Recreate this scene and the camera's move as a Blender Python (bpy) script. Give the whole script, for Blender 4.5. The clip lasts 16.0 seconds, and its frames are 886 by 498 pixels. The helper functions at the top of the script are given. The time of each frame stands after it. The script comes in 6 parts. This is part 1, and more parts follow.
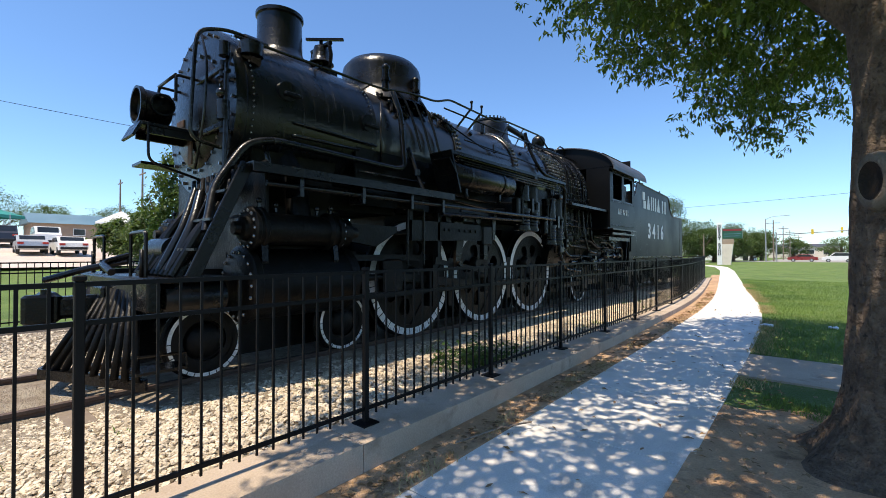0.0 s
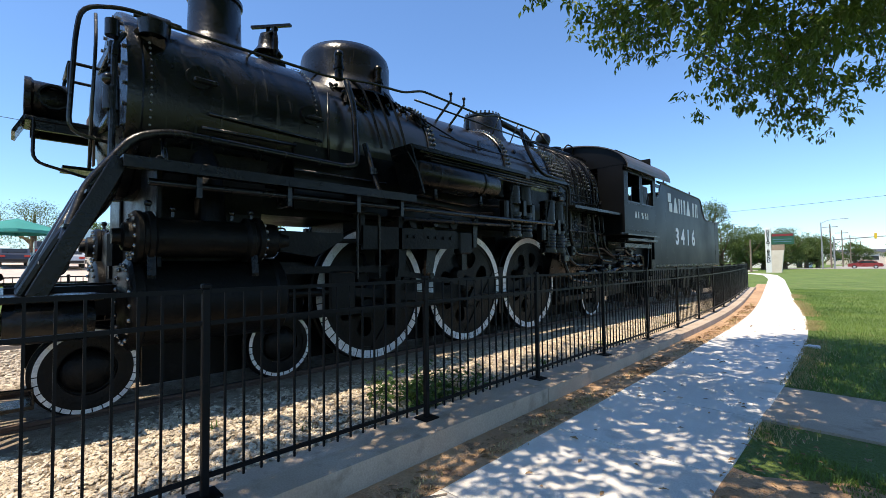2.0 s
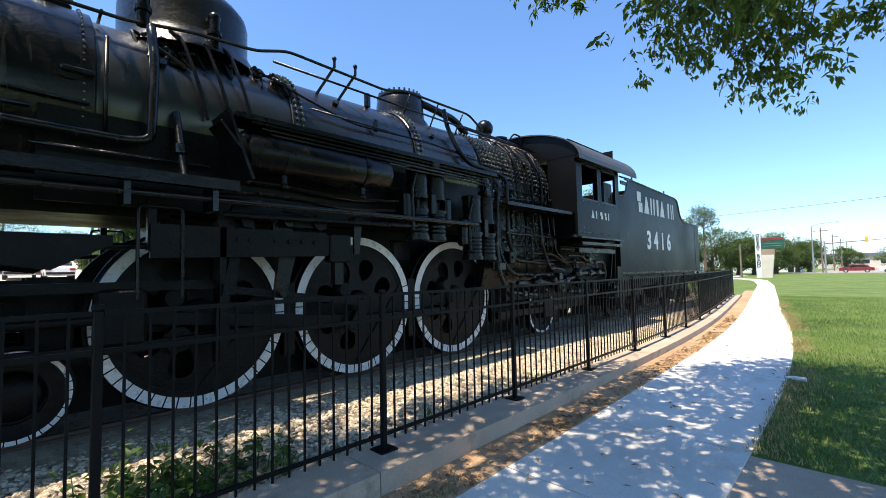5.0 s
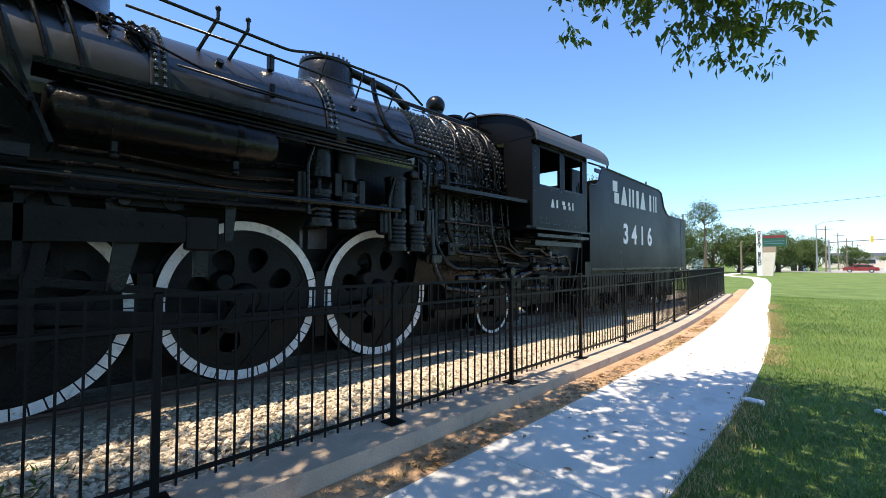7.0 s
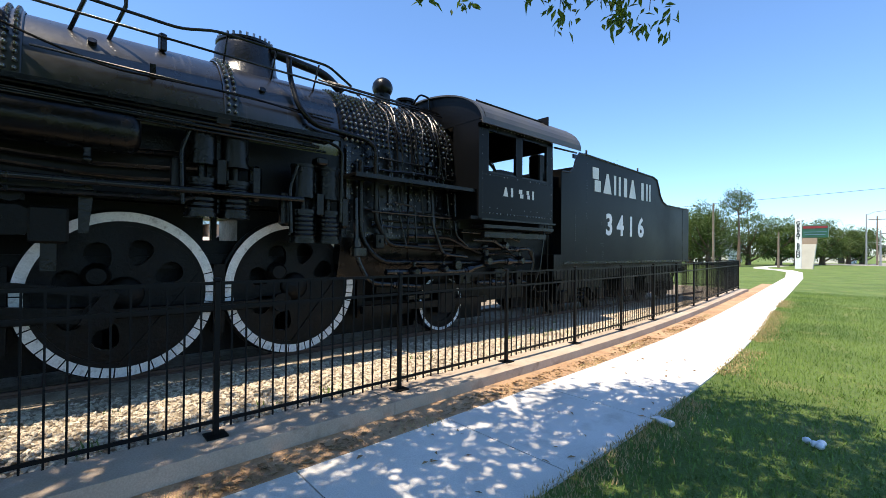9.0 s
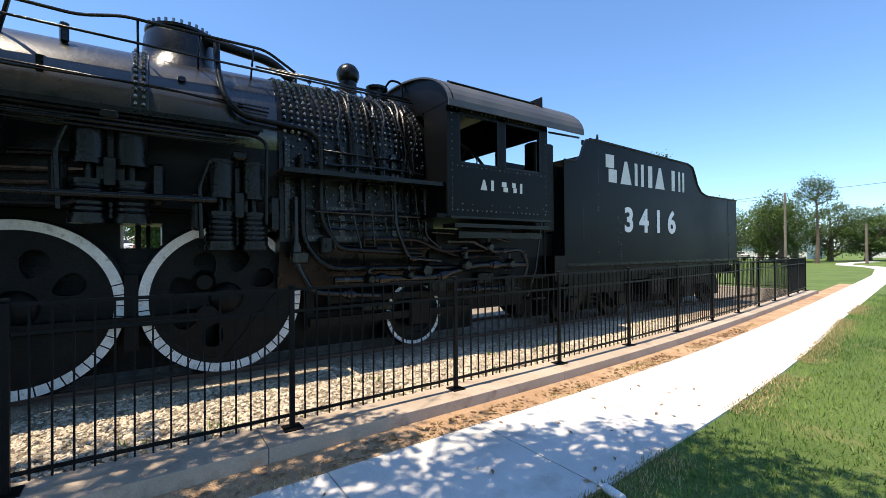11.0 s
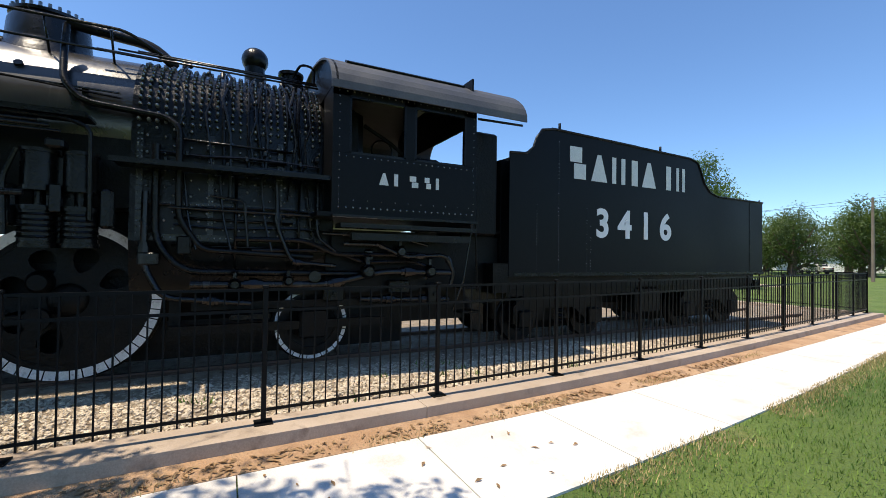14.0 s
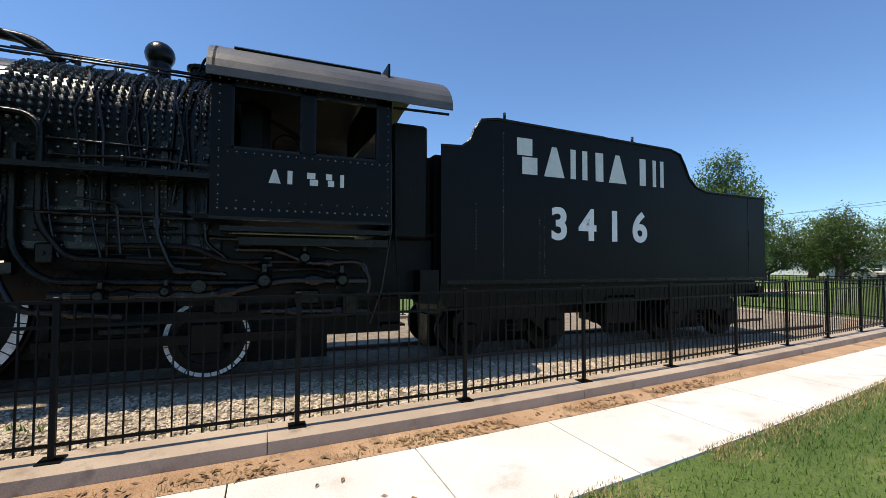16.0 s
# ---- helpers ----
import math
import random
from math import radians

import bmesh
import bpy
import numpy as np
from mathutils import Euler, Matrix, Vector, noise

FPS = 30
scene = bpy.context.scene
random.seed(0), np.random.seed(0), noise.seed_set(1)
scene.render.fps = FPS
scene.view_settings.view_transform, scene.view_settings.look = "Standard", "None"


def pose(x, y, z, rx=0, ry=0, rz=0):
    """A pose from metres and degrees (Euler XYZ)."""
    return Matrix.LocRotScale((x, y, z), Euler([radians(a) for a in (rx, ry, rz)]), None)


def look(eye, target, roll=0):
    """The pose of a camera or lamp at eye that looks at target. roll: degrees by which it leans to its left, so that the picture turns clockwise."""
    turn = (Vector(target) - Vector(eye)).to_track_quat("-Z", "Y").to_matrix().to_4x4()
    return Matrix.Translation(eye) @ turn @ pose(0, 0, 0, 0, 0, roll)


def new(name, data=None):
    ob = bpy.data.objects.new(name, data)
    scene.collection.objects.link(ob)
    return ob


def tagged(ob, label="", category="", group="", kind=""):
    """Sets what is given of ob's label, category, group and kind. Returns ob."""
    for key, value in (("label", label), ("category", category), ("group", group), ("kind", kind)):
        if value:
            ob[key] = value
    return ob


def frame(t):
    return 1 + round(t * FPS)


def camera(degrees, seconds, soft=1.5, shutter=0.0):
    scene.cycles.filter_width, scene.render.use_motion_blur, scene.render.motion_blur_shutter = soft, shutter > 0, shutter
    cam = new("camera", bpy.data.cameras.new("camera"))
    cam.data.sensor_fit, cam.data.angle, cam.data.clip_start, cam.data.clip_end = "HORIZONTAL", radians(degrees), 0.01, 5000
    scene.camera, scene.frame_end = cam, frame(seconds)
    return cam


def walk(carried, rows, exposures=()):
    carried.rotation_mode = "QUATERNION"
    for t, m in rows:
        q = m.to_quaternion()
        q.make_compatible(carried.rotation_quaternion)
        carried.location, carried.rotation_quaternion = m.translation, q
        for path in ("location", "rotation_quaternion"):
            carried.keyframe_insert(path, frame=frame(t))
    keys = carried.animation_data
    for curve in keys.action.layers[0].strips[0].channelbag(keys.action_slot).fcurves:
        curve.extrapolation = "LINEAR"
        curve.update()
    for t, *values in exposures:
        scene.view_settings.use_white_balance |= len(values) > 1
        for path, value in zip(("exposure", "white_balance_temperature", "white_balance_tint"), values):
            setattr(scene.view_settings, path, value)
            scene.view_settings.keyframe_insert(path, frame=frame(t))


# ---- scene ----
cam = camera(91.3, 16.0, soft=0.8)
PATH = [
    (0, (0.119, -2.024, 1.667), (-1.174, -0.498, 1.692), -0.1),
    (0.5, (0.247, -1.665, 1.634), (-1.063, -0.154, 1.674), -0.5),
    (1, (0.298, -1.309, 1.621), (-1.054, 0.162, 1.712), 0.7),
    (1.5, (0.291, -0.932, 1.631), (-1.099, 0.505, 1.696), 0.4),
    (2, (0.235, -0.573, 1.662), (-1.175, 0.843, 1.736), -0.7),
    (2.5, (0.217, -0.207, 1.676), (-1.196, 1.206, 1.768), -1.6),
    (3, (0.213, 0.173, 1.687), (-1.187, 1.597, 1.781), -1.6),
    (5.5, (0.155, 2.145, 1.704), (-1.234, 3.58, 1.809), -1.0),
    (6, (0.214, 2.515, 1.716), (-1.178, 3.949, 1.805), -0.4),
    (6.5, (0.285, 2.845, 1.717), (-1.113, 4.274, 1.79), -0.0),
    (7, (0.4, 3.287, 1.721), (-1.006, 4.707, 1.784), 0.1),
    (7.5, (0.616, 3.654, 1.732), (-0.802, 5.064, 1.775), 0.3),
    (8, (0.845, 4.029, 1.754), (-0.591, 5.421, 1.786), 0.4),
    (8.5, (1.069, 4.444, 1.781), (-0.398, 5.804, 1.799), 0.6),
    (9, (1.16, 4.832, 1.791), (-0.344, 6.15, 1.804), 0.5),
    (11.5, (1.306, 6.978, 1.852), (-0.38, 8.053, 1.866), -0.9),
    (12, (1.423, 7.385, 1.856), (-0.288, 8.42, 1.871), -1.3),
    (12.5, (1.607, 7.774, 1.861), (-0.11, 8.799, 1.878), -1.2),
    (13, (1.641, 8.244, 1.871), (-0.087, 9.251, 1.879), -0.6),
    (13.5, (1.617, 8.699, 1.87), (-0.135, 9.664, 1.887), 0.0),
    (14, (1.612, 9.093, 1.854), (-0.176, 9.989, 1.889), 0.8),
    (14.5, (1.592, 9.467, 1.835), (-0.209, 10.337, 1.884), 0.8),
    (15, (1.626, 9.986, 1.835), (-0.194, 10.813, 1.898), -0.1),
    (15.5, (1.627, 10.498, 1.831), (-0.205, 11.298, 1.903), 0.2),
    (16, (1.598, 10.951, 1.83), (-0.25, 11.712, 1.903), 0.2),
]
walk(cam, [(t, look(eye, target, roll)) for t, eye, target, roll in PATH], exposures=[(0, 0.48), (3, 0.66), (5.5, 0.86), (9, 0.76), (12, 0.58), (14.5, 0.26), (16, 0.16)])

# ---- light ----
SUN_EL, SUN_AZ = radians(70), radians(183.5)   # azimuth from +y towards +x
world = bpy.data.worlds.new("world")
scene.world = world
world.use_nodes = True
wn = world.node_tree.nodes
sky = wn.new("ShaderNodeTexSky")
sky.sky_type = 'NISHITA'
sky.sun_disc = False
sky.sun_elevation = SUN_EL
sky.sun_rotation = SUN_AZ
sky.altitude, sky.air_density, sky.dust_density, sky.ozone_density = 500, 1.0, 0.3, 3.0
wn["Background"].inputs["Strength"].default_value = 0.15
tint = wn.new("ShaderNodeMixRGB")
tint.blend_type = 'MULTIPLY'
tint.inputs["Fac"].default_value = 1.0
tint.inputs["Color2"].default_value = (0.775, 0.935, 1.08, 1)
world.node_tree.links.new(sky.outputs["Color"], tint.inputs["Color1"])
world.node_tree.links.new(tint.outputs["Color"], wn["Background"].inputs["Color"])
sun_dir = Vector((math.sin(SUN_AZ) * math.cos(SUN_EL), math.cos(SUN_AZ) * math.cos(SUN_EL), math.sin(SUN_EL)))
sun = new("sun", bpy.data.lights.new("sun", 'SUN'))
sun.data.energy, sun.data.angle, sun.data.color = 4.6, radians(0.53), (1.0, 0.865, 0.68)
sun.matrix_world = look(sun_dir * 60, (0, 0, 0))


# ---- materials ----
def ramp_mix(nt, fac, a, b):
    m = nt.nodes.new("ShaderNodeMix")
    m.data_type = 'RGBA'
    nt.links.new(fac, m.inputs["Factor"])
    for k, c in ((6, a), (7, b)):
        if isinstance(c, tuple):
            m.inputs[k].default_value = (*c, 1)
        else:
            nt.links.new(c, m.inputs[k])
    return m.outputs[2]


def noise_fac(nt, scale, detail=6, lo=0.35, hi=0.65, rough=0.6):
    tc = nt.nodes.new("ShaderNodeTexCoord")
    n = nt.nodes.new("ShaderNodeTexNoise")
    n.inputs["Scale"].default_value, n.inputs["Detail"].default_value, n.inputs["Roughness"].default_value = scale, detail, rough
    nt.links.new(tc.outputs["Object"], n.inputs["Vector"])
    r = nt.nodes.new("ShaderNodeMapRange")
    r.inputs["From Min"].default_value, r.inputs["From Max"].default_value = lo, hi
    nt.links.new(n.outputs["Fac"], r.inputs["Value"])
    return r.outputs["Result"]


def mat(name, a, b, rough=0.6, scale=3.0, fine=40.0, bump=0.15, metal=0.0, c=None, vary=0.0, rough2=None, spec=0.5, dist=0.01, streak=None):
    """Two colours mixed by a coarse and a fine noise, relief from the fine one; vary: brightness change from piece to piece;
    streak: the colour of thin runs that dried down the surface."""
    m = bpy.data.materials.new(name)
    m.use_nodes = True
    nt = m.node_tree
    bs = nt.nodes["Principled BSDF"]
    big, small = noise_fac(nt, scale), noise_fac(nt, fine, 4, 0.3, 0.7)
    col = ramp_mix(nt, big, a, b)
    if c:
        col = ramp_mix(nt, noise_fac(nt, scale * 2.7, 5, 0.56, 0.7), col, c)
    if streak:
        tc, mp, ns, rg = (nt.nodes.new("ShaderNode" + k) for k in ("TexCoord", "Mapping", "TexNoise", "MapRange"))
        mp.inputs["Scale"].default_value = (1.2, 9.0, 0.9)
        ns.inputs["Scale"].default_value, ns.inputs["Detail"].default_value = 1.6, 4
        rg.inputs["From Min"].default_value, rg.inputs["From Max"].default_value = 0.60, 0.74
        nt.links.new(tc.outputs["Object"], mp.inputs["Vector"])
        nt.links.new(mp.outputs["Vector"], ns.inputs["Vector"])
        nt.links.new(ns.outputs["Fac"], rg.inputs["Value"])
        col = ramp_mix(nt, rg.outputs["Result"], col, streak)
    dark = nt.nodes.new("ShaderNodeMixRGB")
    dark.blend_type = 'MULTIPLY'
    dark.inputs["Fac"].default_value = 0.35
    nt.links.new(col, dark.inputs["Color1"])
    sm = nt.nodes.new("ShaderNodeMapRange")
    sm.inputs["To Min"].default_value, sm.inputs["To Max"].default_value = 0.55, 1.25
    nt.links.new(small, sm.inputs["Value"])
    nt.links.new(sm.outputs["Result"], dark.inputs["Color2"])
    col = dark.outputs["Color"]
    if vary:
        oi = nt.nodes.new("ShaderNodeObjectInfo")
        ge = nt.nodes.new("ShaderNodeNewGeometry")
        ad = nt.nodes.new("ShaderNodeMath")
        ad.operation = 'ADD'
        nt.links.new(oi.outputs["Random"], ad.inputs[0])
        nt.links.new(ge.outputs["Random Per Island"], ad.inputs[1])
        mr = nt.nodes.new("ShaderNodeMapRange")
        mr.inputs["From Max"].default_value = 2.0
        mr.inputs["To Min"].default_value, mr.inputs["To Max"].default_value = 1 - vary, 1 + vary
        nt.links.new(ad.outputs[0], mr.inputs["Value"])
        mm = nt.nodes.new("ShaderNodeMixRGB")
        mm.blend_type = 'MULTIPLY'
        mm.inputs["Fac"].default_value = 1
        nt.links.new(col, mm.inputs["Color1"])
        nt.links.new(mr.outputs["Result"], mm.inputs["Color2"])
        col = mm.outputs["Color"]
    nt.links.new(col, bs.inputs["Base Color"])
    bs.inputs["Metallic"].default_value = metal
    bs.inputs["Specular IOR Level"].default_value = spec
    rr = nt.nodes.new("ShaderNodeMapRange")
    rr.inputs["To Min"].default_value, rr.inputs["To Max"].default_value = rough, rough2 if rough2 is not None else min(1, rough + 0.15)
    nt.links.new(big, rr.inputs["Value"])
    nt.links.new(rr.outputs["Result"], bs.inputs["Roughness"])
    if bump:
        bp = nt.nodes.new("ShaderNodeBump")
        bp.inputs["Strength"].default_value, bp.inputs["Distance"].default_value = bump, dist
        nt.links.new(small, bp.inputs["Height"])
        nt.links.new(bp.outputs["Normal"], bs.inputs["Normal"])
    return m


BLACK = mat("black_engine_paint", (0.003, 0.003, 0.0034), (0.008, 0.008, 0.009), 0.17, 1.3, 22, 0.22, rough2=0.34, spec=0.42, streak=(0.035, 0.034, 0.032))
BARREL = mat("satin_black_jacket", (0.006, 0.0065, 0.008), (0.013, 0.0135, 0.016), 0.22, 0.8, 16, 0.07, rough2=0.36, spec=1.0, streak=(0.045, 0.045, 0.045))
# Black bolts given a pale metallic colour that stands in for sun glints.
BOLT = mat("glint_bolt_metal", (0.15, 0.15, 0.155), (0.30, 0.30, 0.31), 0.20, 6, 40, 0.0, metal=0.9, rough2=0.34, spec=1.0)
BLACKR = mat("weathered_black_paint", (0.002, 0.002, 0.0023), (0.006, 0.0058, 0.0056), 0.19, 1.6, 25, 0.25, c=(0.014, 0.012, 0.010), rough2=0.36, spec=0.26)
# Darkest dull black: running gear, and fill pieces that stand for deep shade.
DULLBLACK = mat("dull_black_running_gear", (0.0018, 0.0018, 0.0018), (0.005, 0.0047, 0.0044), 0.30, 2.0, 25, 0.35, c=(0.010, 0.0085, 0.007), rough2=0.52, spec=0.17)
TENDER = mat("satin_black_tank_paint", (0.0035, 0.004, 0.005), (0.006, 0.0065, 0.0075), 0.34, 0.6, 12, 0.05, rough2=0.46, spec=0.14)
ROOFP = mat("grey_black_roof_paint", (0.055, 0.056, 0.06), (0.085, 0.086, 0.09), 0.42, 1.5, 30, 0.15)
WHITE = mat("white_lettering_paint", (0.62, 0.62, 0.60), (0.72, 0.72, 0.70), 0.5, 4, 60, 0.1)
RIM = mat("white_tyre_paint", (0.66, 0.66, 0.65), (0.80, 0.80, 0.78), 0.45, 5, 60, 0.1, c=(0.42, 0.40, 0.38))
RUST = mat("rusty_brown_patch", (0.12, 0.06, 0.03), (0.05, 0.03, 0.02), 0.7, 6, 60, 0.3)
RAIL = mat("rusty_rail_steel", (0.07, 0.045, 0.035), (0.12, 0.08, 0.06), 0.6, 4, 60, 0.2, metal=0.3)
FENCE = mat("black_powder_coat", (0.004, 0.004, 0.0045), (0.007, 0.007, 0.0075), 0.42, 3, 80, 0.05, spec=0.16)
WALK = mat("pale_sidewalk_concrete", (0.66, 0.63, 0.58), (0.78, 0.75, 0.70), 0.85, 0.8, 90, 0.25, c=(0.58, 0.54, 0.48), vary=0.05, dist=0.003)
CURB = mat("tan_kerb_concrete", (0.40, 0.315, 0.235), (0.51, 0.415, 0.325), 0.85, 1.2, 70, 0.3, c=(0.30, 0.235, 0.175), dist=0.004)
DIRT = mat("reddish_dirt", (0.44, 0.265, 0.145), (0.60, 0.40, 0.24), 0.95, 1.6, 45, 0.7, c=(0.24, 0.15, 0.09), dist=0.02)
GRAVEL = mat("gravel_bed", (0.31, 0.245, 0.175), (0.49, 0.41, 0.305), 0.95, 4, 38, 1.0, c=(0.18, 0.13, 0.085), dist=0.03)
STONE = mat("pale_gravel_stone", (0.50, 0.42, 0.31), (0.70, 0.61, 0.48), 0.9, 8, 60, 0.4, c=(0.30, 0.21, 0.13), vary=0.5)
GRASSG = mat("lawn_soil", (0.095, 0.155, 0.028), (0.15, 0.225, 0.048), 0.95, 0.5, 30, 0.9, c=(0.22, 0.24, 0.075), dist=0.03)
GRASS = mat("grass_blade", (0.085, 0.165, 0.024), (0.18, 0.27, 0.05), 0.6, 0.5, 20, 0.0, vary=0.4)
STRAW = mat("dry_grass", (0.42, 0.32, 0.14), (0.55, 0.43, 0.22), 0.9, 3, 30, 0.0, vary=0.35)
DEADLEAF = mat("dead_leaf", (0.20, 0.12, 0.055), (0.34, 0.22, 0.11), 0.8, 5, 30, 0.0, vary=0.5)
BARK = mat("furrowed_bark", (0.12, 0.082, 0.056), (0.235, 0.17, 0.12), 0.95, 7, 22, 1.0, c=(0.05, 0.034, 0.025), dist=0.05)
SCAR = mat("smooth_grey_wound_wood", (0.12, 0.095, 0.075), (0.18, 0.15, 0.12), 0.9, 9, 40, 0.8)
# Near-black brown painted for the shade deep in the knot hole.
HOLE = mat("hollow_shade", (0.012, 0.009, 0.007), (0.03, 0.02, 0.014), 0.95, 8, 30, 0.6)
LOT = mat("pinkish_paving", (0.50, 0.41, 0.35), (0.58, 0.49, 0.42), 0.9, 0.2, 4, 0.1)
ROAD = mat("grey_road", (0.30, 0.28, 0.26), (0.36, 0.34, 0.31), 0.9, 0.1, 3, 0.1)
WOODP = mat("weathered_pole_wood", (0.17, 0.13, 0.10), (0.25, 0.20, 0.15), 0.9, 1, 12, 0.4)
STEELG = mat("galvanised_steel", (0.32, 0.33, 0.34), (0.42, 0.43, 0.44), 0.5, 1, 12, 0.1, metal=0.5)
GLASS = mat("dark_window_glass", (0.02, 0.025, 0.03), (0.03, 0.035, 0.04), 0.08, 1, 10, 0.0, rough2=0.12)
BRICK = mat("tan_masonry", (0.30, 0.22, 0.16), (0.38, 0.29, 0.21), 0.9, 0.6, 10, 0.2)
BLUEROOF = mat("blue_metal_roof", (0.09, 0.17, 0.22), (0.13, 0.22, 0.28), 0.5, 0.3, 6, 0.1)
TEAL = mat("teal_canopy", (0.02, 0.20, 0.17), (0.03, 0.26, 0.22), 0.7, 0.5, 8, 0.1)
WHITEP = mat("white_painted_surface", (0.74, 0.74, 0.72), (0.82, 0.82, 0.80), 0.6, 0.7, 20, 0.05)
CREAM = mat("cream_masonry", (0.62, 0.55, 0.46), (0.72, 0.65, 0.55), 0.85, 0.7, 20, 0.1)
REDP = mat("red_paint", (0.45, 0.03, 0.02), (0.5, 0.05, 0.03), 0.5, 2, 20, 0.0)
GREENP = mat("green_screen", (0.02, 0.09, 0.05), (0.03, 0.12, 0.07), 0.3, 2, 20, 0.0)
YELLOW = mat("yellow_plastic", (0.75, 0.5, 0.03), (0.8, 0.55, 0.05), 0.5, 2, 20, 0.0)
SILVER = mat("silver_car_paint", (0.42, 0.44, 0.46), (0.48, 0.50, 0.52), 0.3, 1, 20, 0.0, metal=0.4)
DARKCAR = mat("dark_blue_car_paint", (0.02, 0.025, 0.04), (0.03, 0.035, 0.05), 0.25, 1, 20, 0.0)
REDCAR = mat("dark_red_car_paint", (0.20, 0.02, 0.02), (0.25, 0.03, 0.03), 0.25, 1, 20, 0.0)
RUBBER = mat("tyre_rubber", (0.02, 0.02, 0.02), (0.03, 0.03, 0.03), 0.8, 4, 40, 0.1)
PLASTIC = mat("clear_white_plastic", (0.75, 0.76, 0.78), (0.85, 0.86, 0.88), 0.3, 6, 40, 0.1)


def leaf_material(name, a, b):
    m = mat(name, a, b, 0.5, 1.2, 8, 0.0, vary=0.4)
    nt = m.node_tree
    bs, out = nt.nodes["Principled BSDF"], nt.nodes["Material Output"]
    tr = nt.nodes.new("ShaderNodeBsdfTranslucent")
    tr.inputs["Color"].default_value = (b[0] * 2.2, b[1] * 2.0, b[2] * 1.2, 1)
    mx = nt.nodes.new("ShaderNodeMixShader")
    mx.inputs["Fac"].default_value = 0.28
    nt.links.new(bs.outputs[0], mx.inputs[1])
    nt.links.new(tr.outputs[0], mx.inputs[2])
    nt.links.new(mx.outputs[0], out.inputs["Surface"])
    return m


LEAF = leaf_material("ash_leaf", (0.036, 0.068, 0.012), (0.085, 0.145, 0.026))
LEAF2 = leaf_material("far_tree_leaf", (0.040, 0.075, 0.020), (0.080, 0.130, 0.035))
LEAF3 = leaf_material("poplar_leaf", (0.045, 0.10, 0.020), (0.085, 0.16, 0.035))


# ---- mesh helpers ----
class Shape:
    """Vertices and faces gathered from simple solids."""

    def __init__(self):
        self.v, self.f, self.smooth = [], [], []

    def add(self, verts, faces, smooth=False):
        n = len(self.v)
        self.v.extend(tuple(p) for p in verts)
        self.f.extend(tuple(i + n for i in q) for q in faces)
        self.smooth.extend([smooth] * len(faces))
        return self

    def box(self, c, s, rot=None, bevel=0.0):
        """A box with chamfered vertical and horizontal edges where bevel is given."""
        h = [k / 2 for k in s]
        if bevel:
            b = min(bevel, *(k * 0.45 for k in h))
            ring = lambda z, x, y: [(-x + b, -y, z), (x - b, -y, z), (x, -y + b, z), (x, y - b, z), (x - b, y, z), (-x + b, y, z), (-x, y - b, z), (-x, -y + b, z)]
            vs = ring(-h[2], h[0] - b, h[1] - b) + ring(-h[2] + b, h[0], h[1]) + ring(h[2] - b, h[0], h[1]) + ring(h[2], h[0] - b, h[1] - b)
            fs = [tuple(range(7, -1, -1)), tuple(range(24, 32))]
            for k in range(3):
                for i in range(8):
                    j = (i + 1) % 8
                    fs.append((k * 8 + i, k * 8 + j, k * 8 + 8 + j, k * 8 + 8 + i))
        else:
            vs = [(x * h[0], y * h[1], z * h[2]) for z in (-1, 1) for y in (-1, 1) for x in (-1, 1)]
            fs = [(0, 2, 3, 1), (4, 5, 7, 6), (0, 1, 5, 4), (2, 6, 7, 3), (0, 4, 6, 2), (1, 3, 7, 5)]
        r = Euler([radians(a) for a in rot]).to_matrix() if rot else None
        c = Vector(c)
        return self.add([c + (r @ Vector(p) if r else Vector(p)) for p in vs], fs)

    def cyl(self, p0, p1, r0, r1=None, n=16, caps=True):
        p0, p1 = Vector(p0), Vector(p1)
        r1 = r0 if r1 is None else r1
        d = (p1 - p0).normalized()
        u = d.orthogonal().normalized()
        w = d.cross(u)
        vs = [p + (u * math.cos(a) + w * math.sin(a)) * r for p, r in ((p0, r0), (p1, r1)) for a in (2 * math.pi * i / n for i in range(n))]
        self.add(vs, [(i, (i + 1) % n, n + (i + 1) % n, n + i) for i in range(n)], n > 6)
        if caps:
            self.add(vs[:n], [tuple(range(n - 1, -1, -1))])
            self.add(vs[n:], [tuple(range(n))])
        return self

    def tube(self, pts, r, n=8, bend=0.0, steps=4):
        """A round pipe along points; bend: the radius of its elbows."""
        pts = [Vector(p) for p in pts]
        if bend:
            out = [pts[0]]
            for a, b, c in zip(pts, pts[1:], pts[2:]):
                d1, d2 = (a - b), (c - b)
                k = min(bend, d1.length * 0.45, d2.length * 0.45)
                s, e = b + d1.normalized() * k, b + d2.normalized() * k
                for i in range(steps + 1):
                    t = i / steps
                    out.append(s * (1 - t) ** 2 + b * 2 * t * (1 - t) + e * t * t)
            pts = out + [pts[-1]]
        u = None
        vs = []
        for i, p in enumerate(pts):
            d = (pts[min(i + 1, len(pts) - 1)] - pts[max(i - 1, 0)]).normalized()
            u = d.orthogonal().normalized() if u is None else (u - d * u.dot(d)).normalized()
            w = d.cross(u)
            vs += [p + (u * math.cos(2 * math.pi * k / n) + w * math.sin(2 * math.pi * k / n)) * r for k in range(n)]
        fs = [(i * n + k, i * n + (k + 1) % n, (i + 1) * n + (k + 1) % n, (i + 1) * n + k) for i in range(len(pts) - 1) for k in range(n)]
        self.add(vs, fs, n > 4)
        m = (len(pts) - 1) * n
        self.add(vs[:n], [tuple(range(n - 1, -1, -1))])
        return self.add(vs[m:], [tuple(range(n))])

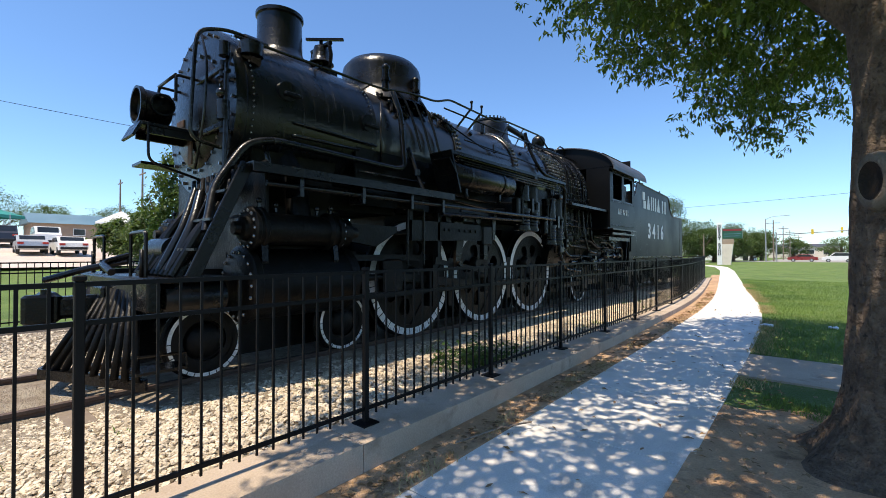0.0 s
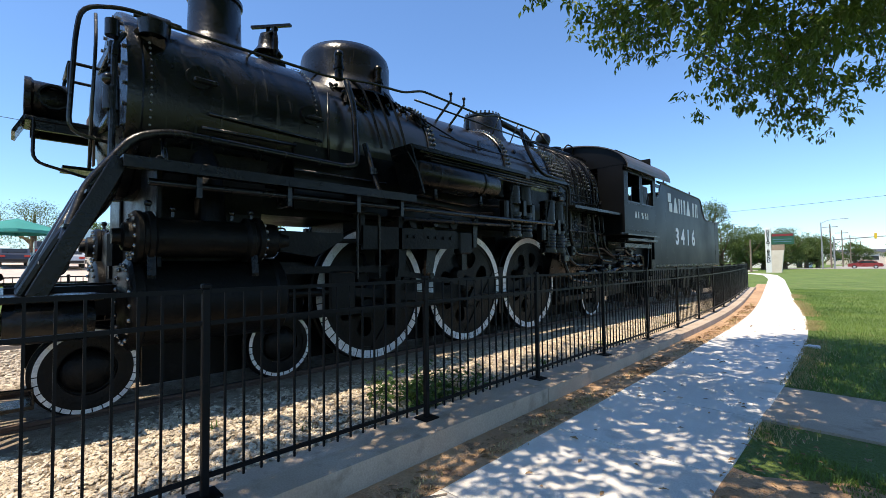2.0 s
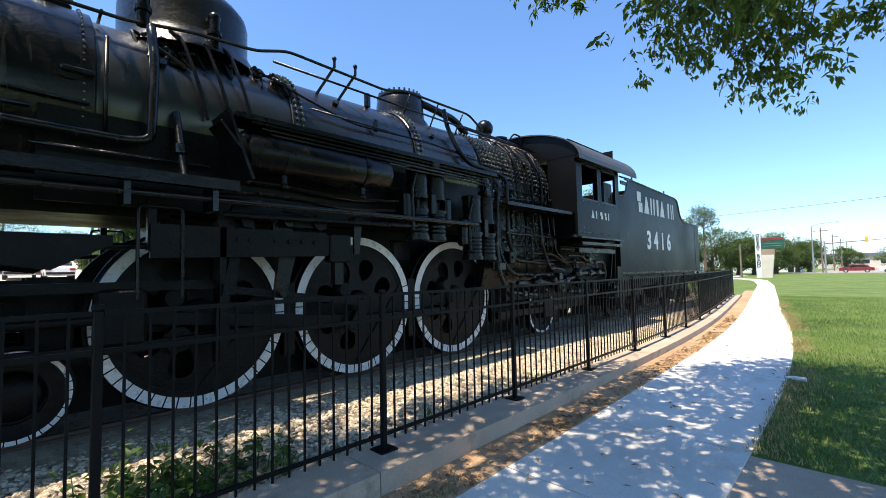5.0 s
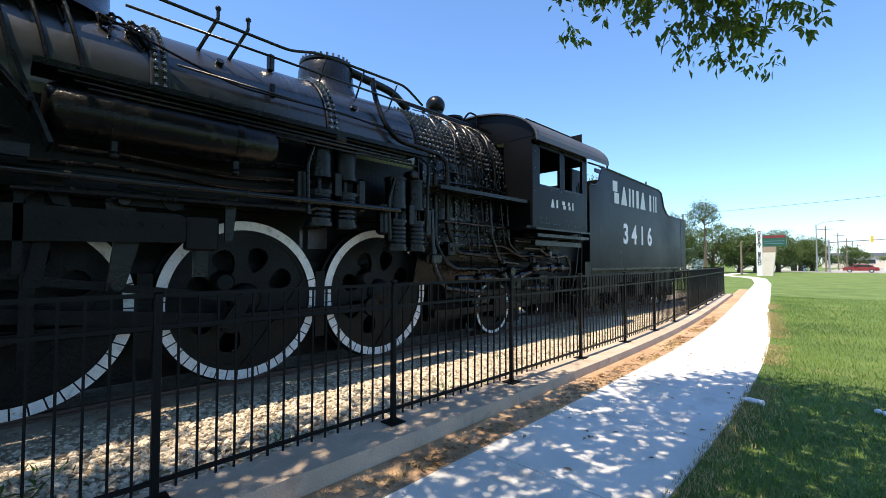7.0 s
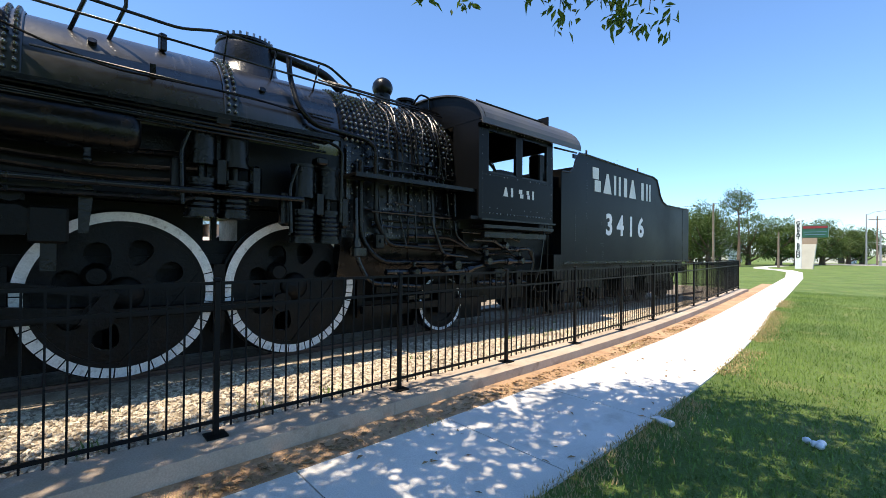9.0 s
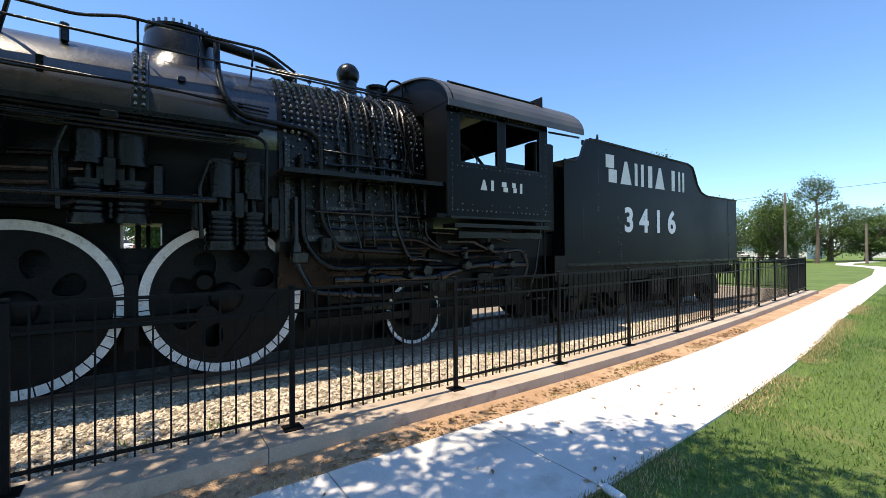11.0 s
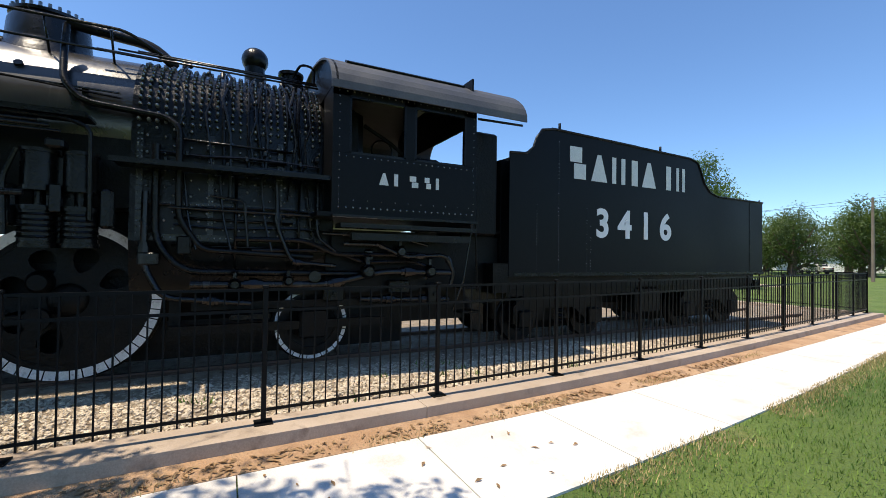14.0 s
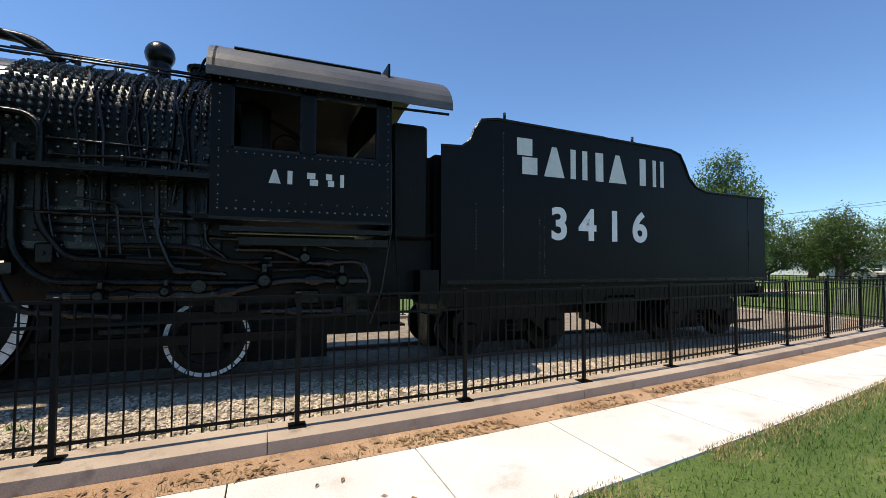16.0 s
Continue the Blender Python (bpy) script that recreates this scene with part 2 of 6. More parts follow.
    def lathe(self, prof, c, axis='z', n=32, a0=0.0, a1=360.0):
        """Turns (radius, height) pairs round an axis through c."""
        full = abs(a1 - a0) >= 360
        m = n if full else n + 1
        ang = [radians(a0 + (a1 - a0) * i / n) for i in range(m)]
        vs = []
        for r, h in prof:
            for a in ang:
                x, y = r * math.cos(a), r * math.sin(a)
                p = {'z': (x, y, h), 'y': (x, h, y), 'x': (h, x, y)}[axis]
                vs.append((c[0] + p[0], c[1] + p[1], c[2] + p[2]))
        fs = []
        for i in range(len(prof) - 1):
            for k in range(n):
                j = (k + 1) % m
                q = (i * m + k, i * m + j, (i + 1) * m + j, (i + 1) * m + k)
                fs.append(q if axis != 'y' else q[::-1])
        return self.add(vs, fs, True)

    def prism(self, poly, axis, lo, hi):
        """A flat outline (a, b) pushed along an axis from lo to hi. x: (y, z); y: (x, z); z: (x, y)."""
        put = {'x': lambda a, b, h: (h, a, b), 'y': lambda a, b, h: (a, h, b), 'z': lambda a, b, h: (a, b, h)}[axis]
        n = len(poly)
        vs = [put(a, b, lo) for a, b in poly] + [put(a, b, hi) for a, b in poly]
        fs = [tuple(range(n - 1, -1, -1)), tuple(range(n, 2 * n))] + [(i, (i + 1) % n, n + (i + 1) % n, n + i) for i in range(n)]
        return self.add(vs, fs)

    def pierced(self, loops, lo, hi):
        """A plate in the y-z plane from x = lo to hi; the first loop is its rim, the others are holes through it."""
        bm = bmesh.new()
        edges, rings = [], []
        for loop in loops:
            vs = [bm.verts.new((hi, a, b)) for a, b in loop]
            rings.append(len(vs))
            edges += [bm.edges.new((vs[k], vs[(k + 1) % len(vs)])) for k in range(len(vs))]
        bmesh.ops.triangle_fill(bm, use_beauty=True, use_dissolve=False, edges=edges)
        bm.verts.index_update()
        n = len(bm.verts)
        vs = [v.co.copy() for v in bm.verts]
        fs = [tuple(v.index for v in f.verts) for f in bm.faces]
        bm.free()
        walls, k = [], 0
        for m in rings:
            walls += [(k + i, k + (i + 1) % m, n + k + (i + 1) % m, n + k + i) for i in range(m)]
            k += m
        back = [Vector((lo, v.y, v.z)) for v in vs]
        return self.add(vs + back, fs + [tuple(i + n for i in q[::-1]) for q in fs] + walls)

    def ball(self, c, r, n=10, squash=1.0):
        prof = [(r * math.sin(math.pi * i / n), -r * squash * math.cos(math.pi * i / n)) for i in range(n + 1)]
        return self.lathe(prof, c, 'z', n * 2)

    def mesh(self, name, origin=(0, 0, 0)):
        me = bpy.data.meshes.new(name)
        o = Vector(origin)
        me.from_pydata([Vector(p) - o for p in self.v], [], self.f)
        me.polygons.foreach_set("use_smooth", self.smooth)
        me.update()
        bm = bmesh.new()
        bm.from_mesh(me)
        if len(bm.faces) < 60000:
            bmesh.ops.remove_doubles(bm, verts=bm.verts, dist=0.0004)
            bmesh.ops.recalc_face_normals(bm, faces=bm.faces)
        for e in bm.edges:
            if len(e.link_faces) == 2 and e.link_faces[0].normal.angle(e.link_faces[1].normal, 0) > 0.75:
                e.smooth = False
        bm.to_mesh(me)
        bm.free()
        return me


ORIGIN = {}


def thing(name, at, label, category, group="", kind="", shape=None, material=None):
    """A top-level thing: an Empty at its base, or one mesh."""
    me = None
    if shape:
        me = shape.mesh(name, at)
        me.materials.append(material)
    ob = tagged(new(name, me), label, category, group, kind)
    ob.location = at
    ORIGIN[ob.name] = Vector(at)
    return ob


def part(name, shape, material, parent, label="", kind=""):
    """One mesh under a thing or a part, given in world places."""
    o = ORIGIN[parent.name]
    me = shape.mesh(name, o)
    me.materials.append(material)
    ob = tagged(new(name, me), label, kind=kind)
    ob.parent = parent
    ORIGIN[ob.name] = o
    return ob


def pieces(name, shape, material, parent, label=""):
    """Every separate solid of a shape as a part of its own."""
    home = {}
    root = list(range(len(shape.v)))

    def find(i):
        while root[i] != i:
            root[i] = root[root[i]]
            i = root[i]
        return i

    for i, p in enumerate(shape.v):
        k = (round(p[0], 4), round(p[1], 4), round(p[2], 4))
        if k in home:
            root[find(i)] = find(home[k])
        else:
            home[k] = i
    for f in shape.f:
        for i in f[1:]:
            root[find(i)] = find(f[0])
    groups = {}
    for f, s in zip(shape.f, shape.smooth):
        groups.setdefault(find(f[0]), []).append((f, s))
    made = []
    for fs in groups.values():
        sh, index = Shape(), {}
        for f, s in fs:
            for i in f:
                if i not in index:
                    index[i] = len(sh.v)
                    sh.v.append(shape.v[i])
            sh.f.append(tuple(index[i] for i in f))
            sh.smooth.append(s)
        made.append(part(name, sh, material, parent, label))
    return made


def shared(name, me, parent, m, label=""):
    """A piece on a mesh that it shares with its like; m: its pose relative to the parent."""
    ob = tagged(new(name, me), label)
    ob.parent = parent
    ob.matrix_basis = m
    return ob


def raw(shape, name, material):
    me = shape.mesh(name)
    me.materials.append(material)
    return me


# ---- the lie of the land ----
GZ, WALKZ, KERBZ, STONEZ, RAILZ = 0.13, 0.15, 0.285, 0.19, 0.30


def bend(y):
    """How far path, kerb and fence swing towards -x on their way along y."""
    return 0.13 * 2.5 * math.log1p(math.exp((y - 12.5) / 2.5))


def rise(y):
    """The ground climbs a little along y."""
    return max(-0.08, min(0.02, 0.011 * (y - 7)))


def hill(x, y):
    """The lawn climbs gently towards the car park."""
    a, b = max(0.0, min(1.5, (-x - 14) / 34)), max(0.0, min(1.0, (y - 28) / 25))
    return 1.7 * a ** 1.7 * (1 - b * b * (3 - 2 * b))


def path_right(y):
    """The lawn side of the path."""
    return -0.58 - bend(y) - 0.032 * max(0.0, min(y, 20) - 9)


def strip(x0, x1, y0, y1, z0, z1, step=1.0, follow=True, right=None):
    """A solid band that follows the bend, and the rise of the ground."""
    s = Shape()
    n = max(1, math.ceil((y1 - y0) / step))
    ys = [y0 + (y1 - y0) * i / n for i in range(n + 1)]
    vs = []
    for y in ys:
        b = bend(y)
        t = z1 + rise(y) if follow else z1
        xr = right(y) if right else x1 - b
        vs += [(x0 - b, y, z0), (xr, y, z0), (xr, y, t), (x0 - b, y, t)]
    fs = [(0, 3, 2, 1), tuple(n * 4 + k for k in (0, 1, 2, 3))]
    for i in range(n):
        for k in range(4):
            fs.append((i * 4 + k, i * 4 + (k + 1) % 4, i * 4 + 4 + (k + 1) % 4, i * 4 + 4 + k))
    return s.add(vs, fs)


g = Shape()
N = 60
gx = [-2500, -900, -300, -120] + [-60 + 2 * i for i in range(61)] + [120, 300, 900, 2500]
gy = [-2500, -900, -300, -100] + [-30 + 2.5 * i for i in range(61)] + [200, 500, 1200, 2500]
gv = [(x, y, GZ + rise(y) + hill(x, y) + (0.03 * noise.noise((x * 0.13, y * 0.13, 0)) - 0.015 if abs(x) < 70 and -3 < x + 70 and (x > 1 or x < -16) else 0)) for y in gy for x in gx]
gf = [(j * len(gx) + i, j * len(gx) + i + 1, (j + 1) * len(gx) + i + 1, (j + 1) * len(gx) + i) for j in range(len(gy) - 1) for i in range(len(gx) - 1)]
g.add(gv, gf, True)
thing("ground", (0, 0, 0), "green mown lawn with worn patches", "ground", kind="structure", shape=g, material=GRASSG)

dirt = strip(-2.45, -1.97, -6, 34, -0.1, GZ + 0.025)
thing("dirt_strip", (0, 0, 0), "strip of bare reddish dirt with dead leaves beside the kerb", "dirt", kind="structure", shape=dirt, material=DIRT)

# concrete slabs of the path, one by one
path = thing("pavement", (0, 0, 0), "pale concrete footpath of square slabs in dappled shade", "footpath", kind="structure")
y = -6.0
while y < 44:
    part("slab", strip(-1.97, -0.62, y + 0.006, y + 1.514, -0.1, WALKZ, 0.76, True, path_right), WALK, path)
    y += 1.52
kerb = thing("kerb", (0, 0, 0), "low tan concrete kerb wall under the iron fence", "kerb", kind="structure")
y = -7.3
while y < 27.1:
    part("kerb_block", strip(-2.84, -2.37, y + 0.004, min(y + 3.656, 27.3), -0.1, KERBZ, 0.9, False), CURB, kerb)
    y += 3.66

# gravel bed between the kerbs, and the track
bed = Shape()
bx = [-11.2 + 0.35 * i for i in range(25)]
by = [-8 + 0.4 * i for i in range(88)]
bv = []
for yy in by:
    for xx in bx:
        xe = min(xx, -2.8 - bend(yy))
        bv.append((xe, yy, STONEZ + 0.03 * noise.noise((xx * 2.1, yy * 2.1, 3)) + 0.05 * math.exp(-((xe + 5.93) / 1.5) ** 2)))
bed.add(bv, [(j * 25 + i, j * 25 + i + 1, (j + 1) * 25 + i + 1, (j + 1) * 25 + i) for j in range(87) for i in range(24)], True)
gravel = thing("gravel_bed", (0, 0, 0), "bed of pale broken limestone gravel around the track", "gravel", kind="structure", shape=bed, material=GRAVEL)
AX = -5.93
track = thing("railway_track", (AX, 0, STONEZ), "rusty rails on half-buried wooden ties", "railway track")
for sgn in (-1, 1):
    xr = AX + sgn * 0.752
    part("rail", Shape().prism([(xr - 0.07, 0.13), (xr + 0.07, 0.13), (xr + 0.07, 0.15), (xr + 0.012, 0.165), (xr + 0.012, 0.255), (xr + 0.036, 0.27), (xr + 0.036, RAILZ), (xr - 0.036, RAILZ), (xr - 0.036, 0.27), (xr - 0.012, 0.255), (xr - 0.012, 0.165), (xr - 0.07, 0.15)], 'y', -7.5, 24.5), RAIL, track)
tie = raw(Shape().box((0, 0, 0), (2.6, 0.22, 0.16), bevel=0.012), "tie", WOODP)
for i in range(53):
    shared("tie", tie, track, pose(0, -7.2 + i * 0.6, -0.045 if i < 12 else -0.10, 0, 0, random.uniform(-1.5, 1.5)))

# ---- locomotive ----
loco = thing("steam_locomotive", (AX, 4, RAILZ), "large black steam locomotive with white-rimmed wheels, standing on display track", "locomotive")
BZ = 3.50


def boiler_r(y):
    if y < 2.35:
        return 1.04
    if y < 6.5:
        return 0.97 + 0.02 * (y - 2.35) / 4.15
    return 0.99


smokebox = part("smokebox", Shape().lathe([(0, 0.20), (0.86, 0.20), (0.95, 0.22), (1.05, 0.22), (1.06, 0.26), (1.06, 0.34), (1.04, 0.36), (1.04, 2.34), (0.99, 2.36)], (AX, 0, BZ), 'y', 56), BLACK, loco)
part("boiler_barrel", Shape().lathe([(0.985, 2.36), (0.985, 4.33), (0.995, 4.34), (0.995, 4.47), (0.985, 4.48), (1.0, 6.40), (1.012, 6.41), (1.012, 6.54), (1.0, 6.55), (1.02, 8.02)], (AX, 0, BZ), 'y', 56), BARREL, loco)
# smokebox front: door with hinges, bolts and dished centre
door = part("smokebox_door", Shape().lathe([(0, 0.05), (0.25, 0.06), (0.50, 0.10), (0.66, 0.16), (0.70, 0.19), (0.70, 0.21)], (AX, 0, BZ - 0.02), 'y', 48), BLACKR, loco, "dull black dished front door with rust stains")
b = Shape()
for i in range(30):
    a = 2 * math.pi * i / 30
    b.cyl((AX + 0.985 * math.cos(a), 0.225, BZ + 0.985 * math.sin(a)), (AX + 0.985 * math.cos(a), 0.185, BZ + 0.985 * math.sin(a)), 0.022, n=6)
for i in range(22):
    a = 2 * math.pi * i / 22
    b.box((AX + 0.74 * math.cos(a), 0.19, BZ - 0.02 + 0.74 * math.sin(a)), (0.036, 0.04, 0.036))
part("bolt_ring", b, BOLT, smokebox, kind="stuff")
h = Shape()
for zz in (-0.35, 0.3):
    h.box((AX + 0.62, 0.1, BZ + zz), (0.75, 0.05, 0.07), bevel=0.01)
    h.cyl((AX + 0.93, 0.13, BZ + zz - 0.09), (AX + 0.93, 0.13, BZ + zz + 0.09), 0.05, n=10)
pieces("door_hinge", h, BLACKR, door)
part("rust_stain", Shape().box((AX - 0.16, 0.055, BZ - 0.16), (0.24, 0.03, 0.12), bevel=0.01).box((AX + 0.1, 0.07, BZ - 0.45), (0.12, 0.02, 0.5), bevel=0.008), RUST, door, "rusty brown bracket")
# headlight on its bracket
hl = part("headlight", Shape().lathe([(0, -0.15), (0.19, -0.15), (0.20, -0.17), (0.20, -0.42), (0.225, -0.44), (0.225, -0.49), (0.195, -0.49), (0.19, -0.42), (0.05, -0.30), (0, -0.29)], (AX, 0, 3.44), 'y', 28), BLACKR, loco)
part("lens_hood", Shape().lathe([(0.11, 0.17), (0.13, 0.17), (0.13, 0.24), (0.11, 0.24)], (AX, -0.27, 3.44), 'x', 18), BLACKR, hl)
pieces("headlight_bracket", Shape().box((AX, -0.18, 3.19), (0.46, 0.62, 0.05), bevel=0.01).box((AX + 0.2, -0.16, 3.13), (0.04, 0.55, 0.10)).box((AX - 0.2, -0.16, 3.13), (0.04, 0.55, 0.10)).box((AX, -0.52, 3.12), (0.44, 0.03, 0.2), (-25, 0, 0)), BLACKR, loco)
rail = Shape().tube([(AX + 0.30, 0.18, 3.82), (AX + 0.30, -0.16, 3.82), (AX + 0.30, -0.16, 3.50)], 0.018, 8, 0.05)
rail.tube([(AX - 0.30, 0.18, 3.82), (AX - 0.30, -0.16, 3.82), (AX - 0.30, -0.16, 3.50)], 0.018, 8, 0.05).tube([(AX - 0.30, -0.16, 3.82), (AX + 0.30, -0.16, 3.82)], 0.018)
rail.tube([(AX + 0.22, -0.42, 3.20), (AX + 0.24, -0.42, 2.75), (AX + 0.24, 0.15, 2.60)], 0.016, 8, 0.1)
pieces("front_handrail", rail, BLACKR, loco)

# stack, bell, domes
part("smokestack", Shape().lathe([(0.52, 4.40), (0.46, 4.52), (0.36, 4.60), (0.325, 4.68), (0.315, 5.17), (0.34, 5.19), (0.34, 5.24), (0.30, 5.25), (0.28, 5.0), (0.28, 4.7)], (AX, 1.33, 0), 'z', 36), BLACK, loco)
bell = part("bell_yoke", Shape().box((AX, 2.05, 4.57), (0.42, 0.36, 0.10), bevel=0.02).box((AX, 2.05, 4.65), (0.30, 0.26, 0.10), bevel=0.02)
            .tube([(AX - 0.24, 2.05, 4.66), (AX - 0.27, 2.05, 4.85), (AX - 0.22, 2.05, 5.04)], 0.032).tube([(AX + 0.24, 2.05, 4.66), (AX + 0.27, 2.05, 4.85), (AX + 0.22, 2.05, 5.04)], 0.032)
            .cyl((AX - 0.26, 2.05, 5.04), (AX + 0.26, 2.05, 5.04), 0.035).box((AX + 0.10, 2.05, 5.14), (0.62, 0.05, 0.035), (0, 3, 35)).cyl((AX, 2.05, 5.0), (AX, 2.05, 5.15), 0.03), BLACKR, loco)
part("bell", Shape().lathe([(0.05, 5.06), (0.11, 5.04), (0.13, 4.96), (0.14, 4.86), (0.19, 4.78), (0.205, 4.76), (0.18, 4.75), (0.12, 4.86), (0.1, 5.0)], (AX, 2.05, 0), 'z', 28), BLACK, bell, "dark bronze bell with a flared lip")
part("sand_dome", Shape().lathe([(0.86, 4.30), (0.80, 4.42), (0.74, 4.52), (0.72, 4.60), (0.72, 4.94), (0.70, 5.03), (0.62, 5.13), (0.48, 5.19), (0.25, 5.22), (0, 5.225)], (AX, 3.36, 0), 'z', 48), BLACK, loco)
sd = part("steam_dome", Shape().lathe([(0.58, 4.30), (0.52, 4.44), (0.46, 4.52), (0.45, 4.58), (0.43, 4.82), (0.40, 4.90), (0.42, 4.91), (0.42, 4.95), (0.25, 4.97), (0.10, 5.0), (0, 5.0)], (AX, 6.93, 0), 'z', 40), BLACK, loco)
b = Shape()
for i in range(26):
    a = 2 * math.pi * i / 26
    b.cyl((AX + 0.385 * math.cos(a), 6.93 + 0.385 * math.sin(a), 4.94), (AX + 0.385 * math.cos(a), 6.93 + 0.385 * math.sin(a), 5.01), 0.02, n=6)
part("lid_bolt_ring", b, BOLT, sd, kind="stuff")

# rivet rows on the seams
def rivet_row(shape, y, a0, a1, n, r=None, size=0.02):
    for i in range(n):
        a = radians(a0 + (a1 - a0) * i / (n - 1))
        rr = (r or boiler_r(y)) + 0.008
        c = Vector((AX + rr * math.cos(a), y, BZ + rr * math.sin(a)))
        d = Vector((math.cos(a), 0, math.sin(a)))
        shape.cyl(c, c + d * size * 0.8, size * 1.15, size, n=6).ball(c + d * size * 0.9, size * 0.85, 4)


b = Shape()
for yy in (4.36, 4.44, 6.43, 6.51):
    rivet_row(b, yy, -15, 110, 26, 1.008 if yy < 5 else 1.028, 0.024)
for yy in (0.42, 2.26):
    rivet_row(b, yy, -25, 110, 34, 1.04, 0.012)
part("seam_riveting", b, BOLT, loco, kind="stuff")
b = Shape()
for yy in (4.40, 6.47):
    b.lathe([(1.0 + 0.02 * (yy > 5), yy - 0.09), (1.012 + 0.02 * (yy > 5), yy - 0.08), (1.012 + 0.02 * (yy > 5), yy + 0.08), (1.0 + 0.02 * (yy > 5), yy + 0.09)], (AX, 0, BZ), 'y', 40)
pieces("boiler_band", b, BARREL, loco)

# firebox with stay bolts: round crown, straight sides
def firebox_outline(k=0.0):
    pts = []
    for i in range(17):
        a = radians(-4 + 188 * i / 16)
        pts.append((AX + (1.06 + k) * math.cos(a), BZ - 0.02 + (1.02 + k) * math.sin(a)))
    return pts + [(AX - 1.10 - k, 2.0), (AX - 0.95, 1.35), (AX + 0.95, 1.35), (AX + 1.10 + k, 2.0)]


firebox = part("firebox", Shape().prism(firebox_outline(), 'y', 8.02, 10.5), BLACKR, loco)
b = Shape()
for j in range(24):
    yy = 8.10 + j * 0.095
    for i in range(17):
        a = radians(2 + 86 * i / 16)
        c = Vector((AX + 1.06 * math.cos(a), yy + random.uniform(-0.008, 0.008), BZ - 0.02 + 1.02 * math.sin(a)))
        d = Vector((math.cos(a), 0, math.sin(a)))
        b.cyl(c - d * 0.01, c + d * 0.024, 0.027, 0.024, n=6).ball(c + d * random.uniform(0.026, 0.036), 0.023, 4)
    for i in range(16):
        zz = 3.42 - i * 0.105
        if zz > 2.02 and (j + i) % 2 == 0:
            b.ball((AX + 1.098, yy, zz), 0.019, 4)
part("stay_bolts", b, BOLT, firebox, kind="stuff")

# cab
CX = -4.17
CXF = 2 * AX - CX
cab = part("cab", Shape().box((AX, 11.3, 2.40), (3.5, 2.3, 0.06)), TENDER, loco)
for cx in (CX - 0.015, CXF + 0.015):
    pieces("side_panel", Shape().box((cx, 11.44, 2.81), (0.03, 2.22, 0.86)).box((cx, 10.455, 3.66), (0.03, 0.25, 0.852)).box((cx, 12.445, 3.66), (0.03, 0.21, 0.852)).box((cx, 11.445, 3.66), (0.03, 0.19, 0.852)).box((cx, 11.44, 4.06), (0.03, 2.22, 0.10)), TENDER, cab)
fw = Shape()
for sx in (-1, 1):
    fw.box((AX + sx * 1.41, 10.36, 2.9), (0.68, 0.03, 1.0)).box((AX + sx * 1.41, 10.36, 3.78), (0.68, 0.03, 0.76))
pieces("front_wall", fw, TENDER, cab)
roofp = []
for i in range(25):
    a = radians(-2 + 184 * i / 24)
    roofp.append((AX + 1.90 * math.cos(a), 4.08 + 0.80 * math.sin(a)))
roof_in = [(AX + (x - AX) * 0.985, 4.06 + (z - 4.06) * 0.965) for x, z in roofp][::-1]
roof = part("cab_roof", Shape().prism(roofp + roof_in, 'y', 10.28, 13.42), ROOFP, cab, "grey-black arched cab roof")
part("roof_front", Shape().prism(roofp[1:-1], 'y', 10.34, 10.37), TENDER, cab)
hs = Shape()
for a in (38, 62):
    aa = radians(a)
    hs.box((AX + 1.90 * math.cos(aa), 11.5, 4.08 + 0.80 * math.sin(aa) + 0.012), (0.10, 1.9, 0.035), (0, 90 - a - 22, 0))
hs.tube([(CX + 0.045, 10.3, 4.10), (CX + 0.045, 12.55, 4.10)], 0.022).tube([(CX + 0.03, 12.56, 4.0), (CX + 0.03, 13.4, 4.02)], 0.02)
pieces("roof_runner", hs, DULLBLACK, roof)
b = Shape()
for yy in [10.42 + 0.098 * i for i in range(22)]:
    b.ball((CX, yy, 2.50), 0.015, 4).ball((CX, yy, 3.19), 0.012, 4).ball((CX, yy, 4.07), 0.014, 4)
for zz in [2.56 + 0.11 * i for i in range(14)]:
    b.ball((CX, 10.42, zz), 0.010, 4).ball((CX, 12.5, zz), 0.010, 4)
for yy in [10.42 + 0.2 * i for i in range(11)]:
    b.ball((CX, yy, 2.60), 0.009, 4)
part("rivets", b, BOLT, cab, kind="stuff")
for y0, y1 in ((10.58, 11.35), (11.54, 12.34)):
    pieces("window_frame", Shape().box((CX - 0.03, (y0 + y1) / 2, 3.245), (0.06, y1 - y0 + 0.06, 0.03)).box((CX - 0.03, (y0 + y1) / 2, 4.005), (0.06, y1 - y0 + 0.06, 0.03)).box((CX - 0.03, y0 - 0.012, 3.62), (0.06, 0.03, 0.76)).box((CX - 0.03, y1 + 0.012, 3.62), (0.06, 0.03, 0.76)), BLACKR, cab)
bh = Shape().box((AX, 10.75, 3.3), (1.9, 0.5, 1.75), bevel=0.2)
bh.tube([(AX + 0.7, 11.1, 3.3), (AX + 1.1, 11.9, 3.42)], 0.025).tube([(AX + 0.9, 11.0, 3.9), (AX + 1.0, 11.5, 3.6), (AX + 1.0, 11.9, 3.2)], 0.03, 8, 0.2).lathe([(0.16, -0.015), (0.18, 0), (0.16, 0.015)], (AX + 1.2, 11.2, 3.45), 'x', 16)
bh.box((AX + 1.15, 12.1, 2.75), (0.5, 0.45, 0.7), bevel=0.03)
pieces("backhead", bh, DULLBLACK, cab)
